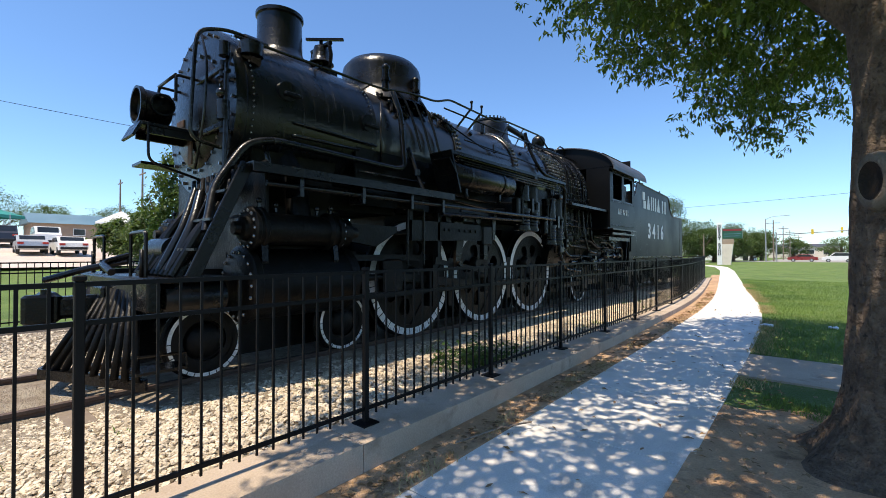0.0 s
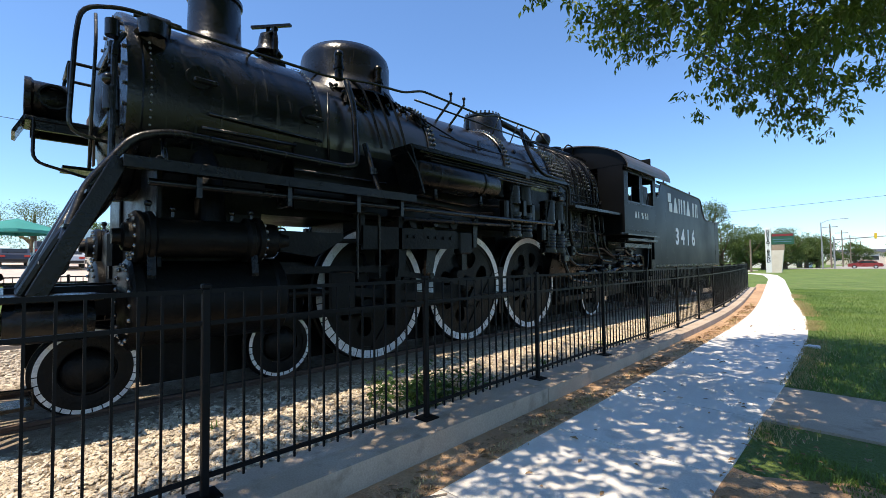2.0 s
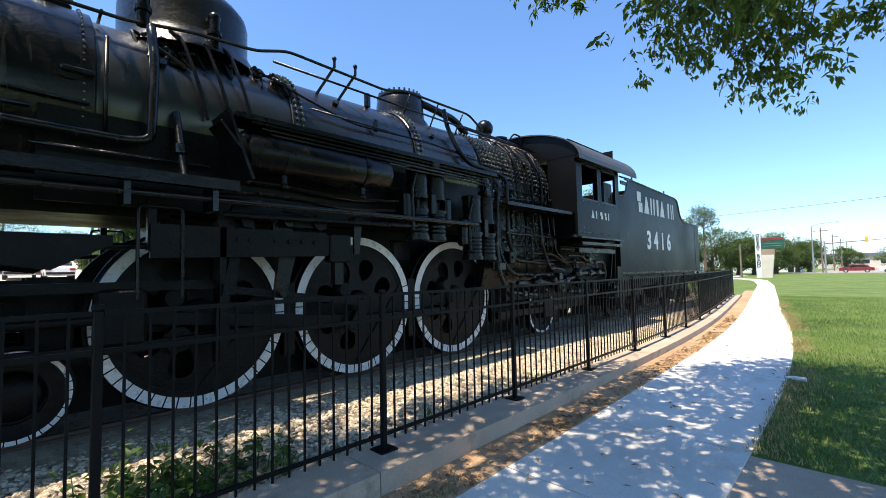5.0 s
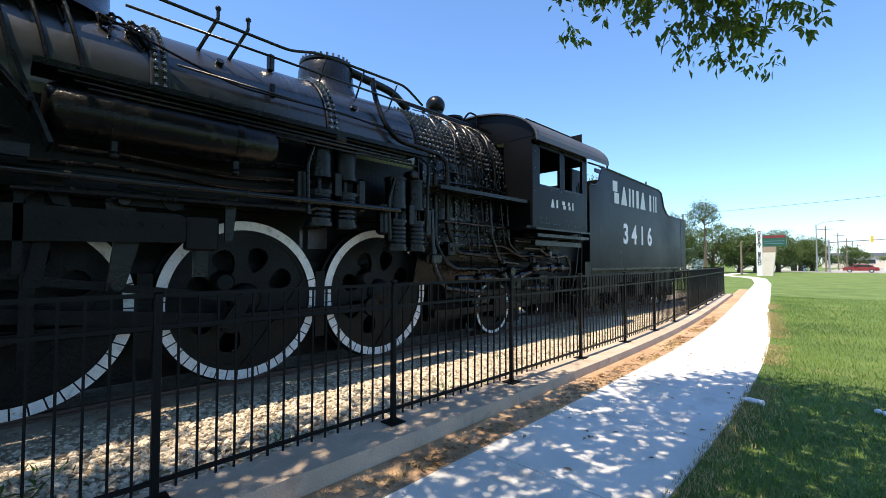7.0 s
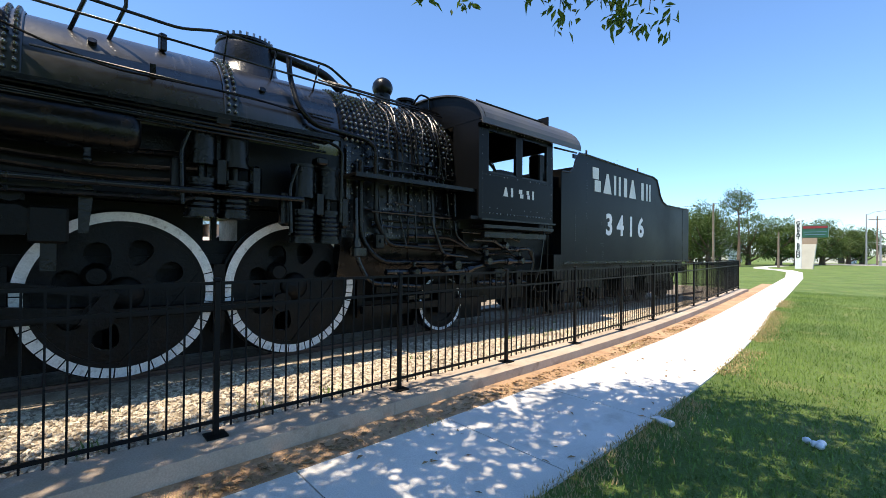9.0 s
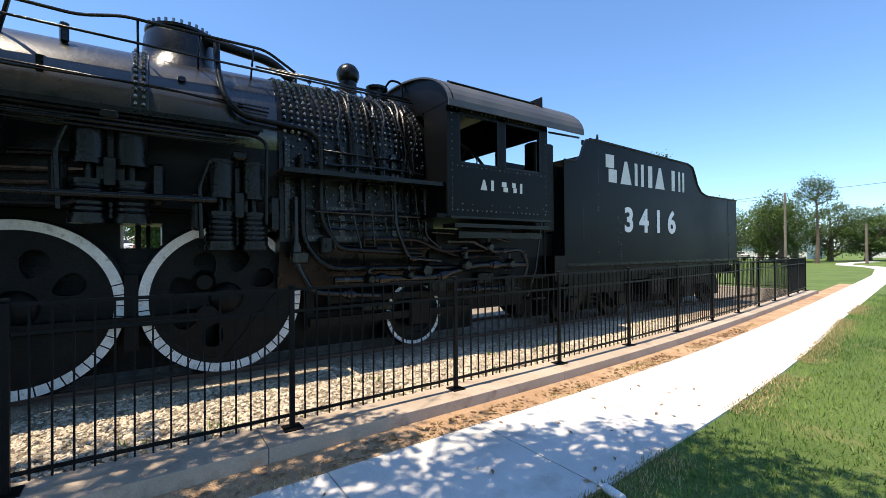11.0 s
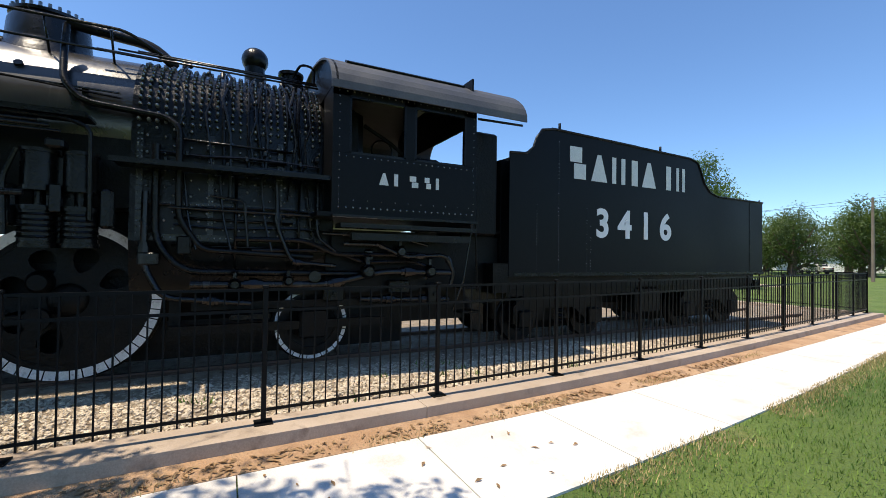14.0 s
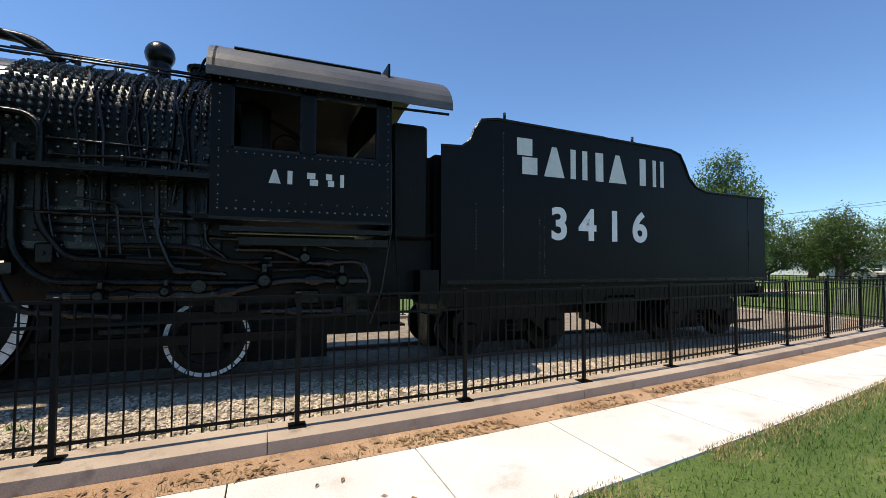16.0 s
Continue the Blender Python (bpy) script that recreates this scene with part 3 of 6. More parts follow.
# Dark blanks added over the far windows so the cab interior looks shaded.
pieces("far_window_blank", Shape().box((CXF + 0.05, 10.97, 3.62), (0.02, 0.80, 0.80)).box((CXF + 0.05, 11.95, 3.86), (0.02, 0.82, 0.34)).box((CXF + 0.05, 11.64, 3.5), (0.02, 0.22, 0.56)), DULLBLACK, cab)
pieces("sill_step", Shape().box((CX + 0.03, 11.44, 2.38), (0.10, 2.22, 0.035)).box((CX - 0.14, 11.5, 2.26), (0.34, 2.1, 0.06)).box((CX - 0.2, 11.6, 2.12), (0.1, 1.9, 0.10)), BLACKR, cab)

# plain pale strokes stand for the company name; the engine's number is lettered
def mark(shape, x, y, z, w, h, kind):
    """A plain block as large as one letter: b bar, t tapering wedge, s two offset blocks, p bar pair."""
    if kind == "t":
        shape.prism([(y + w * 0.06, z), (y + w * 0.94, z), (y + w * 0.60, z + h), (y + w * 0.40, z + h)], 'x', x - 0.003, x + 0.003)
    elif kind == "s":
        shape.box((x, y + w * 0.40, z + h * 0.74), (0.006, w * 0.6, h * 0.46), bevel=0.002).box((x, y + w * 0.60, z + h * 0.24), (0.006, w * 0.6, h * 0.46), bevel=0.002)
    elif kind == "p":
        shape.box((x, y + w * 0.22, z + h / 2), (0.006, w * 0.24, h)).box((x, y + w * 0.78, z + h / 2), (0.006, w * 0.24, h))
    else:
        shape.box((x, y + w * 0.5, z + h / 2), (0.006, w * 0.42, h))


def lettering(text, x, y, z, size, parent, material, name="lettering", font_scale=1.0, spacing=1.0):
    """Letters that face +x, running along +y, from the built-in font."""
    cu = bpy.data.curves.new(name, 'FONT')
    cu.body, cu.size, cu.extrude, cu.align_x, cu.space_character, cu.offset = text, size, 0.003, 'LEFT', spacing, 0.03 * size
    ob = bpy.data.objects.new(name, cu)
    scene.collection.objects.link(ob)
    bpy.context.view_layer.update()
    me = bpy.data.meshes.new_from_object(ob.evaluated_get(bpy.context.evaluated_depsgraph_get()))
    bpy.data.objects.remove(ob)
    me.materials.clear()
    me.materials.append(material)
    me.name = name
    out = new(name, me)
    out.parent = parent
    out.matrix_basis = Matrix.Translation(Vector((x, y, z)) - ORIGIN[parent.name]) @ Matrix(((0, 0, 1, 0), (1, 0, 0, 0), (0, 1, 0, 0), (0, 0, 0, 1))) @ Matrix.Diagonal((font_scale, 1, 1, 1))
    return out


s = Shape()
for yy, w, k in ((10.97, 0.16, "t"), (11.16, 0.14, "b"), (11.42, 0.17, "s"), (11.66, 0.13, "s"), (11.82, 0.12, "b")):
    mark(s, CX + 0.004, yy, 2.84, w, 0.17, k)
pieces("letter_block", s, WHITE, cab, "pale letter-sized strokes")

# running boards
RX = -4.32
pieces("running_board", Shape().box((RX - 0.14, 1.75, 2.62), (0.44, 3.30, 0.035)).box((RX + 0.09, 1.75, 2.585), (0.02, 3.30, 0.10)), BLACKR, loco)
pieces("running_board", Shape().box((RX - 0.22, 5.55, 3.36), (0.46, 4.30, 0.03)).box((RX + 0.02, 5.55, 3.335), (0.03, 4.30, 0.05)), BLACKR, loco)
pieces("running_board", Shape().box((RX - 0.2, 9.15, 2.90), (0.52, 2.45, 0.03)).box((RX + 0.07, 9.15, 2.885), (0.03, 2.45, 0.06)), BLACKR, loco)
pieces("running_board", Shape().box((2 * AX - RX + 0.14, 5.0, 3.0), (0.44, 10.2, 0.04)), BLACKR, loco)
st = Shape().box((RX - 0.1, 3.40, 3.0), (0.46, 0.03, 0.7), (20, 0, 0)).box((RX - 0.02, 3.30, 3.08), (0.34, 0.03, 0.30), (38, 0, 0), bevel=0.005)
pieces("step_bracket", st, BLACKR, loco)
# pipes below and along the upper board
p = Shape()
for dz, dy, r in ((0.0, 0.0, 0.022), (-0.055, 0.1, 0.018), (-0.10, 0.2, 0.022), (-0.15, 0.3, 0.016)):
    p.tube([(RX + 0.0, 3.55 + dy, 3.30 + dz), (RX + 0.0, 7.55, 3.28 + dz), (RX + 0.0, 7.75, 3.2 + dz), (RX - 0.05, 7.75, 2.2)] if dz == 0 else [(RX + 0.0, 3.55 + dy, 3.30 + dz), (RX + 0.0, 7.2 + dy, 3.28 + dz)], r, 8, 0.12)
pieces("train_pipe", p, BLACKR, loco)

# air reservoir
tank = part("air_reservoir", Shape().lathe([(0, 3.46), (0.12, 3.47), (0.20, 3.50), (0.225, 3.55), (0.225, 5.36), (0.20, 5.41), (0.12, 5.44), (0, 5.45)], (RX - 0.16, 0, 3.02), 'y', 28), BLACKR, loco)
for yy in (3.95, 5.0):
    part("strap", Shape().lathe([(0.228, yy - 0.03), (0.234, yy - 0.03), (0.234, yy + 0.03), (0.228, yy + 0.03)], (RX - 0.16, 0, 3.02), 'y', 24).box((RX - 0.1, yy, 2.74), (0.05, 0.06, 0.14), bevel=0.01).ball((RX - 0.1, yy, 2.68), 0.045, 6), BLACKR, tank)

# wheels
def wheel_shapes(r, spokes, counter):
    """Tyre, painted ring and spoked centre of a wheel in the y-z plane; its face looks to +x."""
    tyre = Shape().lathe([(r - 0.10, -0.14), (r + 0.028, -0.14), (r + 0.028, -0.105), (r, -0.095), (r - 0.004, 0.0), (r - 0.10, 0.0)], (0, 0, 0), 'x', 56)
    wd = 0.115 if spokes else 0.11 * r
    ring, n = Shape(), 46 if spokes else 30
    for i in range(n):
        a0, a1 = 360 * i / n, 360 * (i + 1) / n
        if math.sin(radians(a0 + (140 if counter else 0))) < 0.25:
            a1 -= 0.9 if spokes else 1.5
        ring.lathe([(r - wd, 0.003), (r - wd, 0.006), (r - 0.006, 0.006), (r - 0.006, 0.003)], (0, 0, 0), 'x', 3, a0, a1)
    core = Shape().lathe([(r - 0.09, -0.13), (r - 0.09, -0.015), (r - 0.17, -0.02), (r - 0.17, -0.12), (r - 0.09, -0.13)], (0, 0, 0), 'x', 48)
    core.lathe([(0, 0.05), (0.10, 0.05), (0.17, 0.02), (0.20, -0.01), (0.22, -0.12), (0, -0.12)], (0, 0, 0), 'x', 28)
    if spokes:
        loops = [[((r - 0.12) * math.cos(2 * math.pi * k / 64), (r - 0.12) * math.sin(2 * math.pi * k / 64)) for k in range(64)]]
        for i in range(spokes):
            a = 2 * math.pi * (i + 0.5) / spokes
            if counter and math.cos(a) < -0.62:
                continue
            mid, hr_, ht = 0.52 * r, 0.165 * r, 0.125 * r
            loop = []
            for k in range(14):
                q = 2 * math.pi * k / 14
                d, s_ = mid + hr_ * math.cos(q), ht * math.sin(q) * (1 + 0.35 * math.cos(q))
                loop.append((d * math.cos(a) - s_ * math.sin(a), d * math.sin(a) + s_ * math.cos(a)))
            loops.append(loop)
        core.pierced(loops, -0.11, -0.03)
    else:
        core.lathe([(r - 0.12, -0.05), (0.4 * r, -0.09), (0.2, -0.02)], (0, 0, 0), 'x', 40)
    if counter:
        pts = [(math.cos(radians(a)) * (r - 0.13), math.sin(radians(a)) * (r - 0.13)) for a in range(-58, 59, 8)]
        core.prism([(-q, w) for q, w in pts], 'x', -0.10, -0.012)
        core.lathe([(0, 0.09), (0.09, 0.09), (0.115, 0.06), (0.14, 0.0), (0.15, -0.1), (0, -0.1)], (0, 0.34, 0), 'x', 20)
    return tyre, ring, core


def place_wheels(name, r, spokes, counter, spots, z):
    t, ri, c = wheel_shapes(r, spokes, counter)
    mt, mr, mc = raw(t, "tyre", DULLBLACK), raw(ri, "painted_ring", RIM), raw(c, "wheel_centre", DULLBLACK)
    for x, y, turn in spots:
        for side in (1, -1):
            w = Vector((AX + side * (x - AX), y, z)) - ORIGIN[loco.name]
            m = Matrix.Translation(w) @ Matrix.Rotation(radians(turn), 4, 'X')
            if side < 0:
                m = m @ Matrix.Rotation(math.pi, 4, 'Z')
            core = shared(name, mc, loco, m, "dull black pierced disc wheel with counterweight" if spokes else "")
            shared("tyre", mt, core, Matrix())
            shared("painted_ring", mr, core, Matrix(), "white painted tyre ring")


WX = -5.08
DR = 0.965
place_wheels("driving_wheel", DR, 8, True, [(WX, 3.30, 140), (WX, 5.37, 140), (WX, 7.40, 140)], RAILZ + DR)
place_wheels("leading_wheel", 0.40, 0, False, [(WX, -0.02, 0), (WX, 1.86, 0)], RAILZ + 0.40)
place_wheels("trailing_wheel", 0.53, 0, False, [(WX, 10.26, 0)], RAILZ + 0.53)
ax = Shape()
for yy, zz, rr in ((-0.02, 0.70, 0.09), (1.86, 0.70, 0.09), (3.30, 1.265, 0.12), (5.37, 1.265, 0.12), (7.40, 1.265, 0.12), (10.26, 0.83, 0.1)):
    ax.cyl((WX - 0.1, yy, zz), (2 * AX - WX + 0.1, yy, zz), rr, n=14)
pieces("axle", ax, DULLBLACK, loco)
# main frames, with open gaps between the wheels
fr = Shape()
for sx in (-1, 1):
    fx = AX + sx * 0.55
    fr.box((fx, 5.0, 1.62), (0.12, 9.4, 0.16)).box((fx, 5.2, 0.95), (0.12, 5.9, 0.14)).box((fx, 0.6, 1.35), (0.12, 2.4, 0.3))
    for yy in (2.1, 4.33, 6.38, 8.4):
        fr.box((fx, yy, 1.3), (0.14, 0.34, 0.85))
    fr.box((AX + sx * 0.98, 9.9, 0.84), (0.08, 2.9, 0.12)).box((AX + sx * 0.98, 10.26, 0.85), (0.16, 0.40, 0.42), bevel=0.03).box((AX + sx * 0.98, 9.9, 1.15), (0.10, 2.4, 0.10))
    fr.box((AX + sx * 0.62, 0.92, 0.95), (0.14, 2.3, 0.16))
for yy in (0.4, 2.4, 4.33, 6.38, 8.4):
    fr.box((AX, yy, 1.45), (1.1, 0.14, 0.5))
pieces("frame_member", fr, DULLBLACK, loco)
# Dark blocks added between the frames to fill see-through gaps with shade.
pieces("belly_fill", Shape().box((AX, 4.63, 1.95), (0.96, 3.26, 1.25)).box((AX, 7.62, 1.95), (0.96, 1.84, 1.25)).box((AX, 6.48, 1.62), (0.96, 0.44, 0.60)).box((AX, 6.48, 2.42), (0.96, 0.44, 0.35)).box((AX + 0.3, 6.44, 2.1), (0.05, 0.06, 0.4)).box((AX - 0.3, 6.55, 2.1), (0.05, 0.05, 0.4)).box((AX, 5.7, 2.5), (1.5, 5.4, 0.25)).box((AX, 2.35, 1.50), (0.96, 1.42, 0.40)).box((AX, 2.35, 2.5), (1.4, 1.38, 0.34)).box((AX, 11.0, 1.75), (1.9, 2.2, 0.95)).box((AX, 9.2, 1.0), (1.3, 2.6, 0.7)).box((AX, 17.3, 1.15), (1.2, 4.0, 0.5)), DULLBLACK, loco)
part("ash_pan", Shape().prism([(AX - 0.9, 1.4), (AX + 0.9, 1.4), (AX + 0.55, 0.75), (AX - 0.55, 0.75)], 'y', 8.4, 10.1), DULLBLACK, loco)
part("smokebox_saddle", Shape().prism([(AX - 0.95, 2.95), (AX - 0.55, 2.55), (AX + 0.55, 2.55), (AX + 0.95, 2.95), (AX + 0.75, 2.3), (AX + 0.7, 1.2), (AX - 0.7, 1.2), (AX - 0.75, 2.3)], 'y', 0.45, 1.65), DULLBLACK, loco)

# Added dark plates that close the see-through gap beside the saddle.
for sx in (-1, 1):
    part("saddle_gap_cover", Shape().box((AX + sx * 0.98, 0.44, 2.15), (0.72, 0.05, 1.2), bevel=0.01), DULLBLACK, loco)

# cylinders, valve chest and rods on both sides
for sx in (1, -1):
    X = lambda d: AX + sx * d
    cyl = part("cylinder", Shape().lathe([(0, 0.20), (0.40, 0.20), (0.44, 0.23), (0.44, 0.30), (0.41, 0.32), (0.41, 1.52), (0.44, 1.54), (0.44, 1.62), (0.40, 1.65), (0, 1.65)], (X(1.12), 0, 1.33), 'y', 32).box((X(0.85), 0.92, 1.7), (0.5, 1.25, 0.9), bevel=0.05), DULLBLACK, loco)
    vc = part("valve_chest", Shape().lathe([(0, 0.08), (0.07, 0.08), (0.08, 0.14), (0.13, 0.16), (0.14, 0.22), (0.23, 0.23), (0.25, 0.25), (0.25, 0.29), (0.235, 0.30), (0.235, 0.33), (0.25, 0.34), (0.25, 0.38), (0.20, 0.41), (0.19, 0.50), (0.19, 1.22), (0.24, 1.25), (0.24, 1.29), (0.225, 1.30), (0.225, 1.33), (0.25, 1.34), (0.25, 1.39), (0.20, 1.42), (0.19, 1.56), (0.12, 1.60), (0.10, 1.72), (0, 1.72)], (X(1.28), 0, 1.96), 'y', 28), DULLBLACK, loco)
    for yy in (0.36, 1.30):
        part("cylinder_flange", Shape().prism([(X(0.9), 1.2), (X(1.40), 1.25), (X(1.46), 1.6), (X(1.40), 2.02), (X(1.28), 2.16), (X(0.9), 2.16)], 'y', yy - 0.035, yy + 0.035), BLACKR, loco)
    bb = Shape()
    for i in range(14):
        a = 2 * math.pi * i / 14
        for yy in (0.225, 1.42):
            bb.ball((X(1.28) + 0.205 * math.cos(a), yy, 1.96 + 0.205 * math.sin(a)), 0.022, 4)
    for i in range(18):
        a = 2 * math.pi * i / 18
        bb.ball((X(1.12) + 0.37 * math.cos(a), 0.19, 1.33 + 0.37 * math.sin(a)), 0.022, 4)
    part("cover_bolts", bb, BOLT, vc, kind="stuff")
    for yy, zz in ((0.35, 2.28), (0.55, 2.24), (1.1, 2.24), (1.3, 2.26)):
        part("oil_plug", Shape().cyl((X(1.32), yy, 2.16), (X(1.32), yy, zz), 0.02, n=8).ball((X(1.32), yy, zz), 0.035, 6), BLACK, vc)
    part("steam_pipe", Shape().tube([(X(0.75), 0.95, 3.0), (X(1.05), 0.95, 2.6), (X(1.18), 0.95, 2.05)], 0.15, 16, 0.2), DULLBLACK, loco)
    # guides, crosshead, rods
    pieces("guide_bar", Shape().box((X(1.12), 2.55, 1.62), (0.10, 1.9, 0.09)).box((X(1.12), 2.55, 1.06), (0.10, 1.9, 0.09)).box((X(1.15), 3.42, 1.55), (0.22, 0.10, 1.5)), DULLBLACK, loco)
    part("crosshead", Shape().box((X(1.12), 2.55, 1.34), (0.16, 0.40, 0.52), bevel=0.03).cyl((X(1.12), 1.65, 1.33), (X(1.12), 2.4, 1.33), 0.05, n=12), DULLBLACK, loco)
    part("main_rod", Shape().prism([(2.45, 1.29), (5.1, 0.98), (5.1, 1.14), (2.45, 1.40)], 'x', X(1.07) - 0.035, X(1.07) + 0.035).cyl((X(1.02), 5.13, 1.06), (X(1.14), 5.13, 1.06), 0.15, n=20), DULLBLACK, loco)
    part("side_rod", Shape().box((X(0.97), 5.10, 1.06), (0.06, 4.1, 0.12), bevel=0.01).cyl((X(0.93), 3.06, 1.06), (X(1.02), 3.06, 1.06), 0.13, n=18).cyl((X(0.93), 7.16, 1.06), (X(1.02), 7.16, 1.06), 0.13, n=18), DULLBLACK, loco)
    # link support: a deep pierced girder over the first drivers
    ls = Shape().prism([(2.72, 1.88), (4.55, 1.92), (4.62, 2.02), (4.62, 2.14), (4.5, 2.2), (2.72, 2.2)], 'x', X(1.38) - 0.03, X(1.38) + 0.03)
    for yy in (3.5, 3.62, 3.9, 4.06, 4.22, 4.38):
        ls.cyl((X(1.38) + sx * 0.028, yy, 2.08), (X(1.38) + sx * 0.05, yy, 2.08), 0.026, n=8)
    part("link_girder", ls, DULLBLACK, loco)
    pieces("girder_bracket", Shape().box((X(1.36), 3.35, 2.0), (0.10, 0.06, 0.75)).box((X(1.33), 2.74, 2.2), (0.08, 0.07, 0.5)).box((X(1.36), 4.72, 2.02), (0.16, 0.30, 0.36), bevel=0.02).cyl((X(1.30), 4.45, 2.32), (X(1.42), 4.45, 2.32), 0.09, n=14).box((X(1.36), 4.3, 2.3), (0.06, 0.5, 0.10)).prism([(3.35, 2.2), (3.47, 2.48), (3.60, 2.48), (3.68, 2.2), (3.56, 2.22), (3.5, 2.36)], 'x', X(1.36) - 0.04, X(1.36) + 0.04), DULLBLACK, loco)
    pieces("reverse_link", Shape().prism([(3.95, 1.45), (4.1, 1.5), (4.2, 1.9), (4.16, 2.3), (4.02, 2.36), (3.92, 2.3), (4.0, 1.9)], 'x', X(1.24) - 0.03, X(1.24) + 0.03).cyl((X(1.2), 4.05, 2.3), (X(1.42), 4.05, 2.3), 0.05, n=12).cyl((X(1.2), 4.03, 1.5), (X(1.34), 4.03, 1.5), 0.05, n=12).prism([(4.0, 2.42), (4.06, 2.5), (5.0, 2.42), (5.0, 2.34)], 'x', X(1.34) - 0.02, X(1.34) + 0.02).cyl((X(1.3), 5.0, 2.38), (X(1.42), 5.0, 2.38), 0.06, n=12).prism([(4.94, 2.4), (5.06, 2.4), (5.02, 1.95), (4.94, 1.95)], 'x', X(1.38) - 0.02, X(1.38) + 0.02).box((X(1.34), 4.72, 1.72), (0.10, 0.12, 0.3)), BLACKR, loco)
    part("hand_loop", Shape().tube([(X(1.42), 2.62, 1.5), (X(1.42), 2.62, 2.36), (X(1.42), 2.98, 2.36), (X(1.42), 2.98, 1.5)], 0.016, 8, 0.05), BLACKR, loco)
    pieces("eccentric_rod", Shape().prism([(3.45, 1.52), (5.2, 1.27), (5.2, 1.35), (3.45, 1.60)], 'x', X(1.22) - 0.02, X(1.22) + 0.02).prism([(3.38, 2.3), (3.5, 2.3), (3.56, 1.9), (3.5, 1.5), (3.38, 1.5), (3.45, 1.9)], 'x', X(1.26) - 0.04, X(1.26) + 0.04).prism([(4.95, 1.0), (5.2, 1.38), (5.3, 1.3), (5.15, 0.95)], 'x', X(1.20) - 0.03, X(1.20) + 0.03), DULLBLACK, loco)
    pieces("valve_rod", Shape().cyl((X(1.30), 1.6, 1.96), (X(1.30), 3.4, 2.02), 0.03, n=10).prism([(1.62, 1.84), (2.05, 1.78), (2.45, 2.0), (2.45, 2.08), (1.62, 2.08)], 'x', X(1.30) - 0.06, X(1.30) + 0.06), DULLBLACK, loco)
    pieces("brake_gear", Shape().box((X(0.80), 4.33, 1.15), (0.12, 0.14, 0.9)).box((X(0.80), 6.38, 1.15), (0.12, 0.14, 0.9)).box((X(0.80), 8.5, 1.1), (0.12, 0.12, 0.8)), DULLBLACK, loco)

# two cross-compound air pumps hung under the upper running board
def air_pump(yc):
    q = Shape()
    for dy in (-0.18, 0.18):
        q.cyl((RX - 0.2, yc + dy, 2.82), (RX - 0.2, yc + dy, 3.20), 0.155, n=20).cyl((RX - 0.2, yc + dy, 3.19), (RX - 0.2, yc + dy, 3.23), 0.17, n=20).cyl((RX - 0.2, yc + dy, 2.78), (RX - 0.2, yc + dy, 2.83), 0.17, n=20)
        q.cyl((RX - 0.2, yc + dy, 2.58), (RX - 0.2, yc + dy, 2.80), 0.045, n=12).cyl((RX - 0.2, yc + dy, 2.20), (RX - 0.2, yc + dy, 2.60), 0.165, n=20).cyl((RX - 0.2, yc + dy, 2.57), (RX - 0.2, yc + dy, 2.62), 0.18, n=20).cyl((RX - 0.2, yc + dy, 2.17), (RX - 0.2, yc + dy, 2.22), 0.18, n=20)
        for k in range(5):
            q.lathe([(0.165, 2.27 + k * 0.06), (0.177, 2.28 + k * 0.06), (0.165, 2.30 + k * 0.06)], (RX - 0.2, yc + dy, 0), 'z', 20)
    q.box((RX - 0.08, yc, 2.70), (0.10, 0.10, 0.30), bevel=0.01).box((RX - 0.06, yc, 3.28), (0.2, 0.16, 0.10), bevel=0.02).tube([(RX - 0.05, yc - 0.32, 3.2), (RX - 0.05, yc - 0.42, 2.9), (RX - 0.05, yc - 0.4, 2.3)], 0.025, 8, 0.08).box((RX - 0.2, yc + 0.42, 2.62), (0.16, 0.14, 0.45), bevel=0.03).box((RX - 0.2, yc - 0.42, 2.62), (0.16, 0.14, 0.45), bevel=0.03)
    return q


for yc, dz in ((6.22, 0.0), (7.45, -0.28)):
    body_ = part("air_pump", Shape().box((RX - 0.30, yc, 2.70 + dz), (0.16, 0.30, 1.0), bevel=0.03), BLACKR, loco, "twin-cylinder air pump")
    q = air_pump(yc)
    q.v = [(x, y2, z + dz) for x, y2, z in q.v]
    pieces("pump_cylinder", q, BLACKR, body_)

# handrails over the boiler
hr = Shape().tube([(AX + 0.80, 0.30, 4.30), (AX + 0.80, 2.6, 4.34), (AX + 0.86, 3.2, 4.42), (AX + 0.86, 3.9, 4.46), (AX + 0.86, 4.3, 4.60), (AX + 0.86, 5.9, 4.55), (AX + 0.86, 6.3, 4.66), (AX + 0.86, 7.9, 4.66), (AX + 0.86, 8.3, 4.44)], 0.02, 8, 0.12)
hr.tube([(AX + 0.9, 4.1, 4.38), (AX + 0.9, 8.3, 4.34)], 0.016)
hr.tube([(AX + 0.74, 0.75, 4.36), (AX + 0.80, 0.22, 4.34), (AX + 0.84, -0.12, 4.20), (AX + 0.86, -0.16, 3.9), (AX + 0.84, -0.20, 2.96), (AX + 0.80, 0.16, 2.92)], 0.022, 8, 0.14)
for yy, z1 in ((0.6, 4.30), (1.5, 4.31), (2.4, 4.34), (6.45, 4.66), (7.1, 4.66), (7.75, 4.64)):
    hr.tube([(AX + 0.62, yy, BZ + 0.80), (AX + 0.84, yy, z1)], 0.014, 6)
for yy in (5.0, 5.35):
    hr.tube([(AX + 0.6, yy - 0.15, 4.25), (AX + 0.86, yy, 4.62), (AX + 0.86, yy, 4.75)], 0.022, 6).ball((AX + 0.86, yy, 4.74), 0.035, 5)
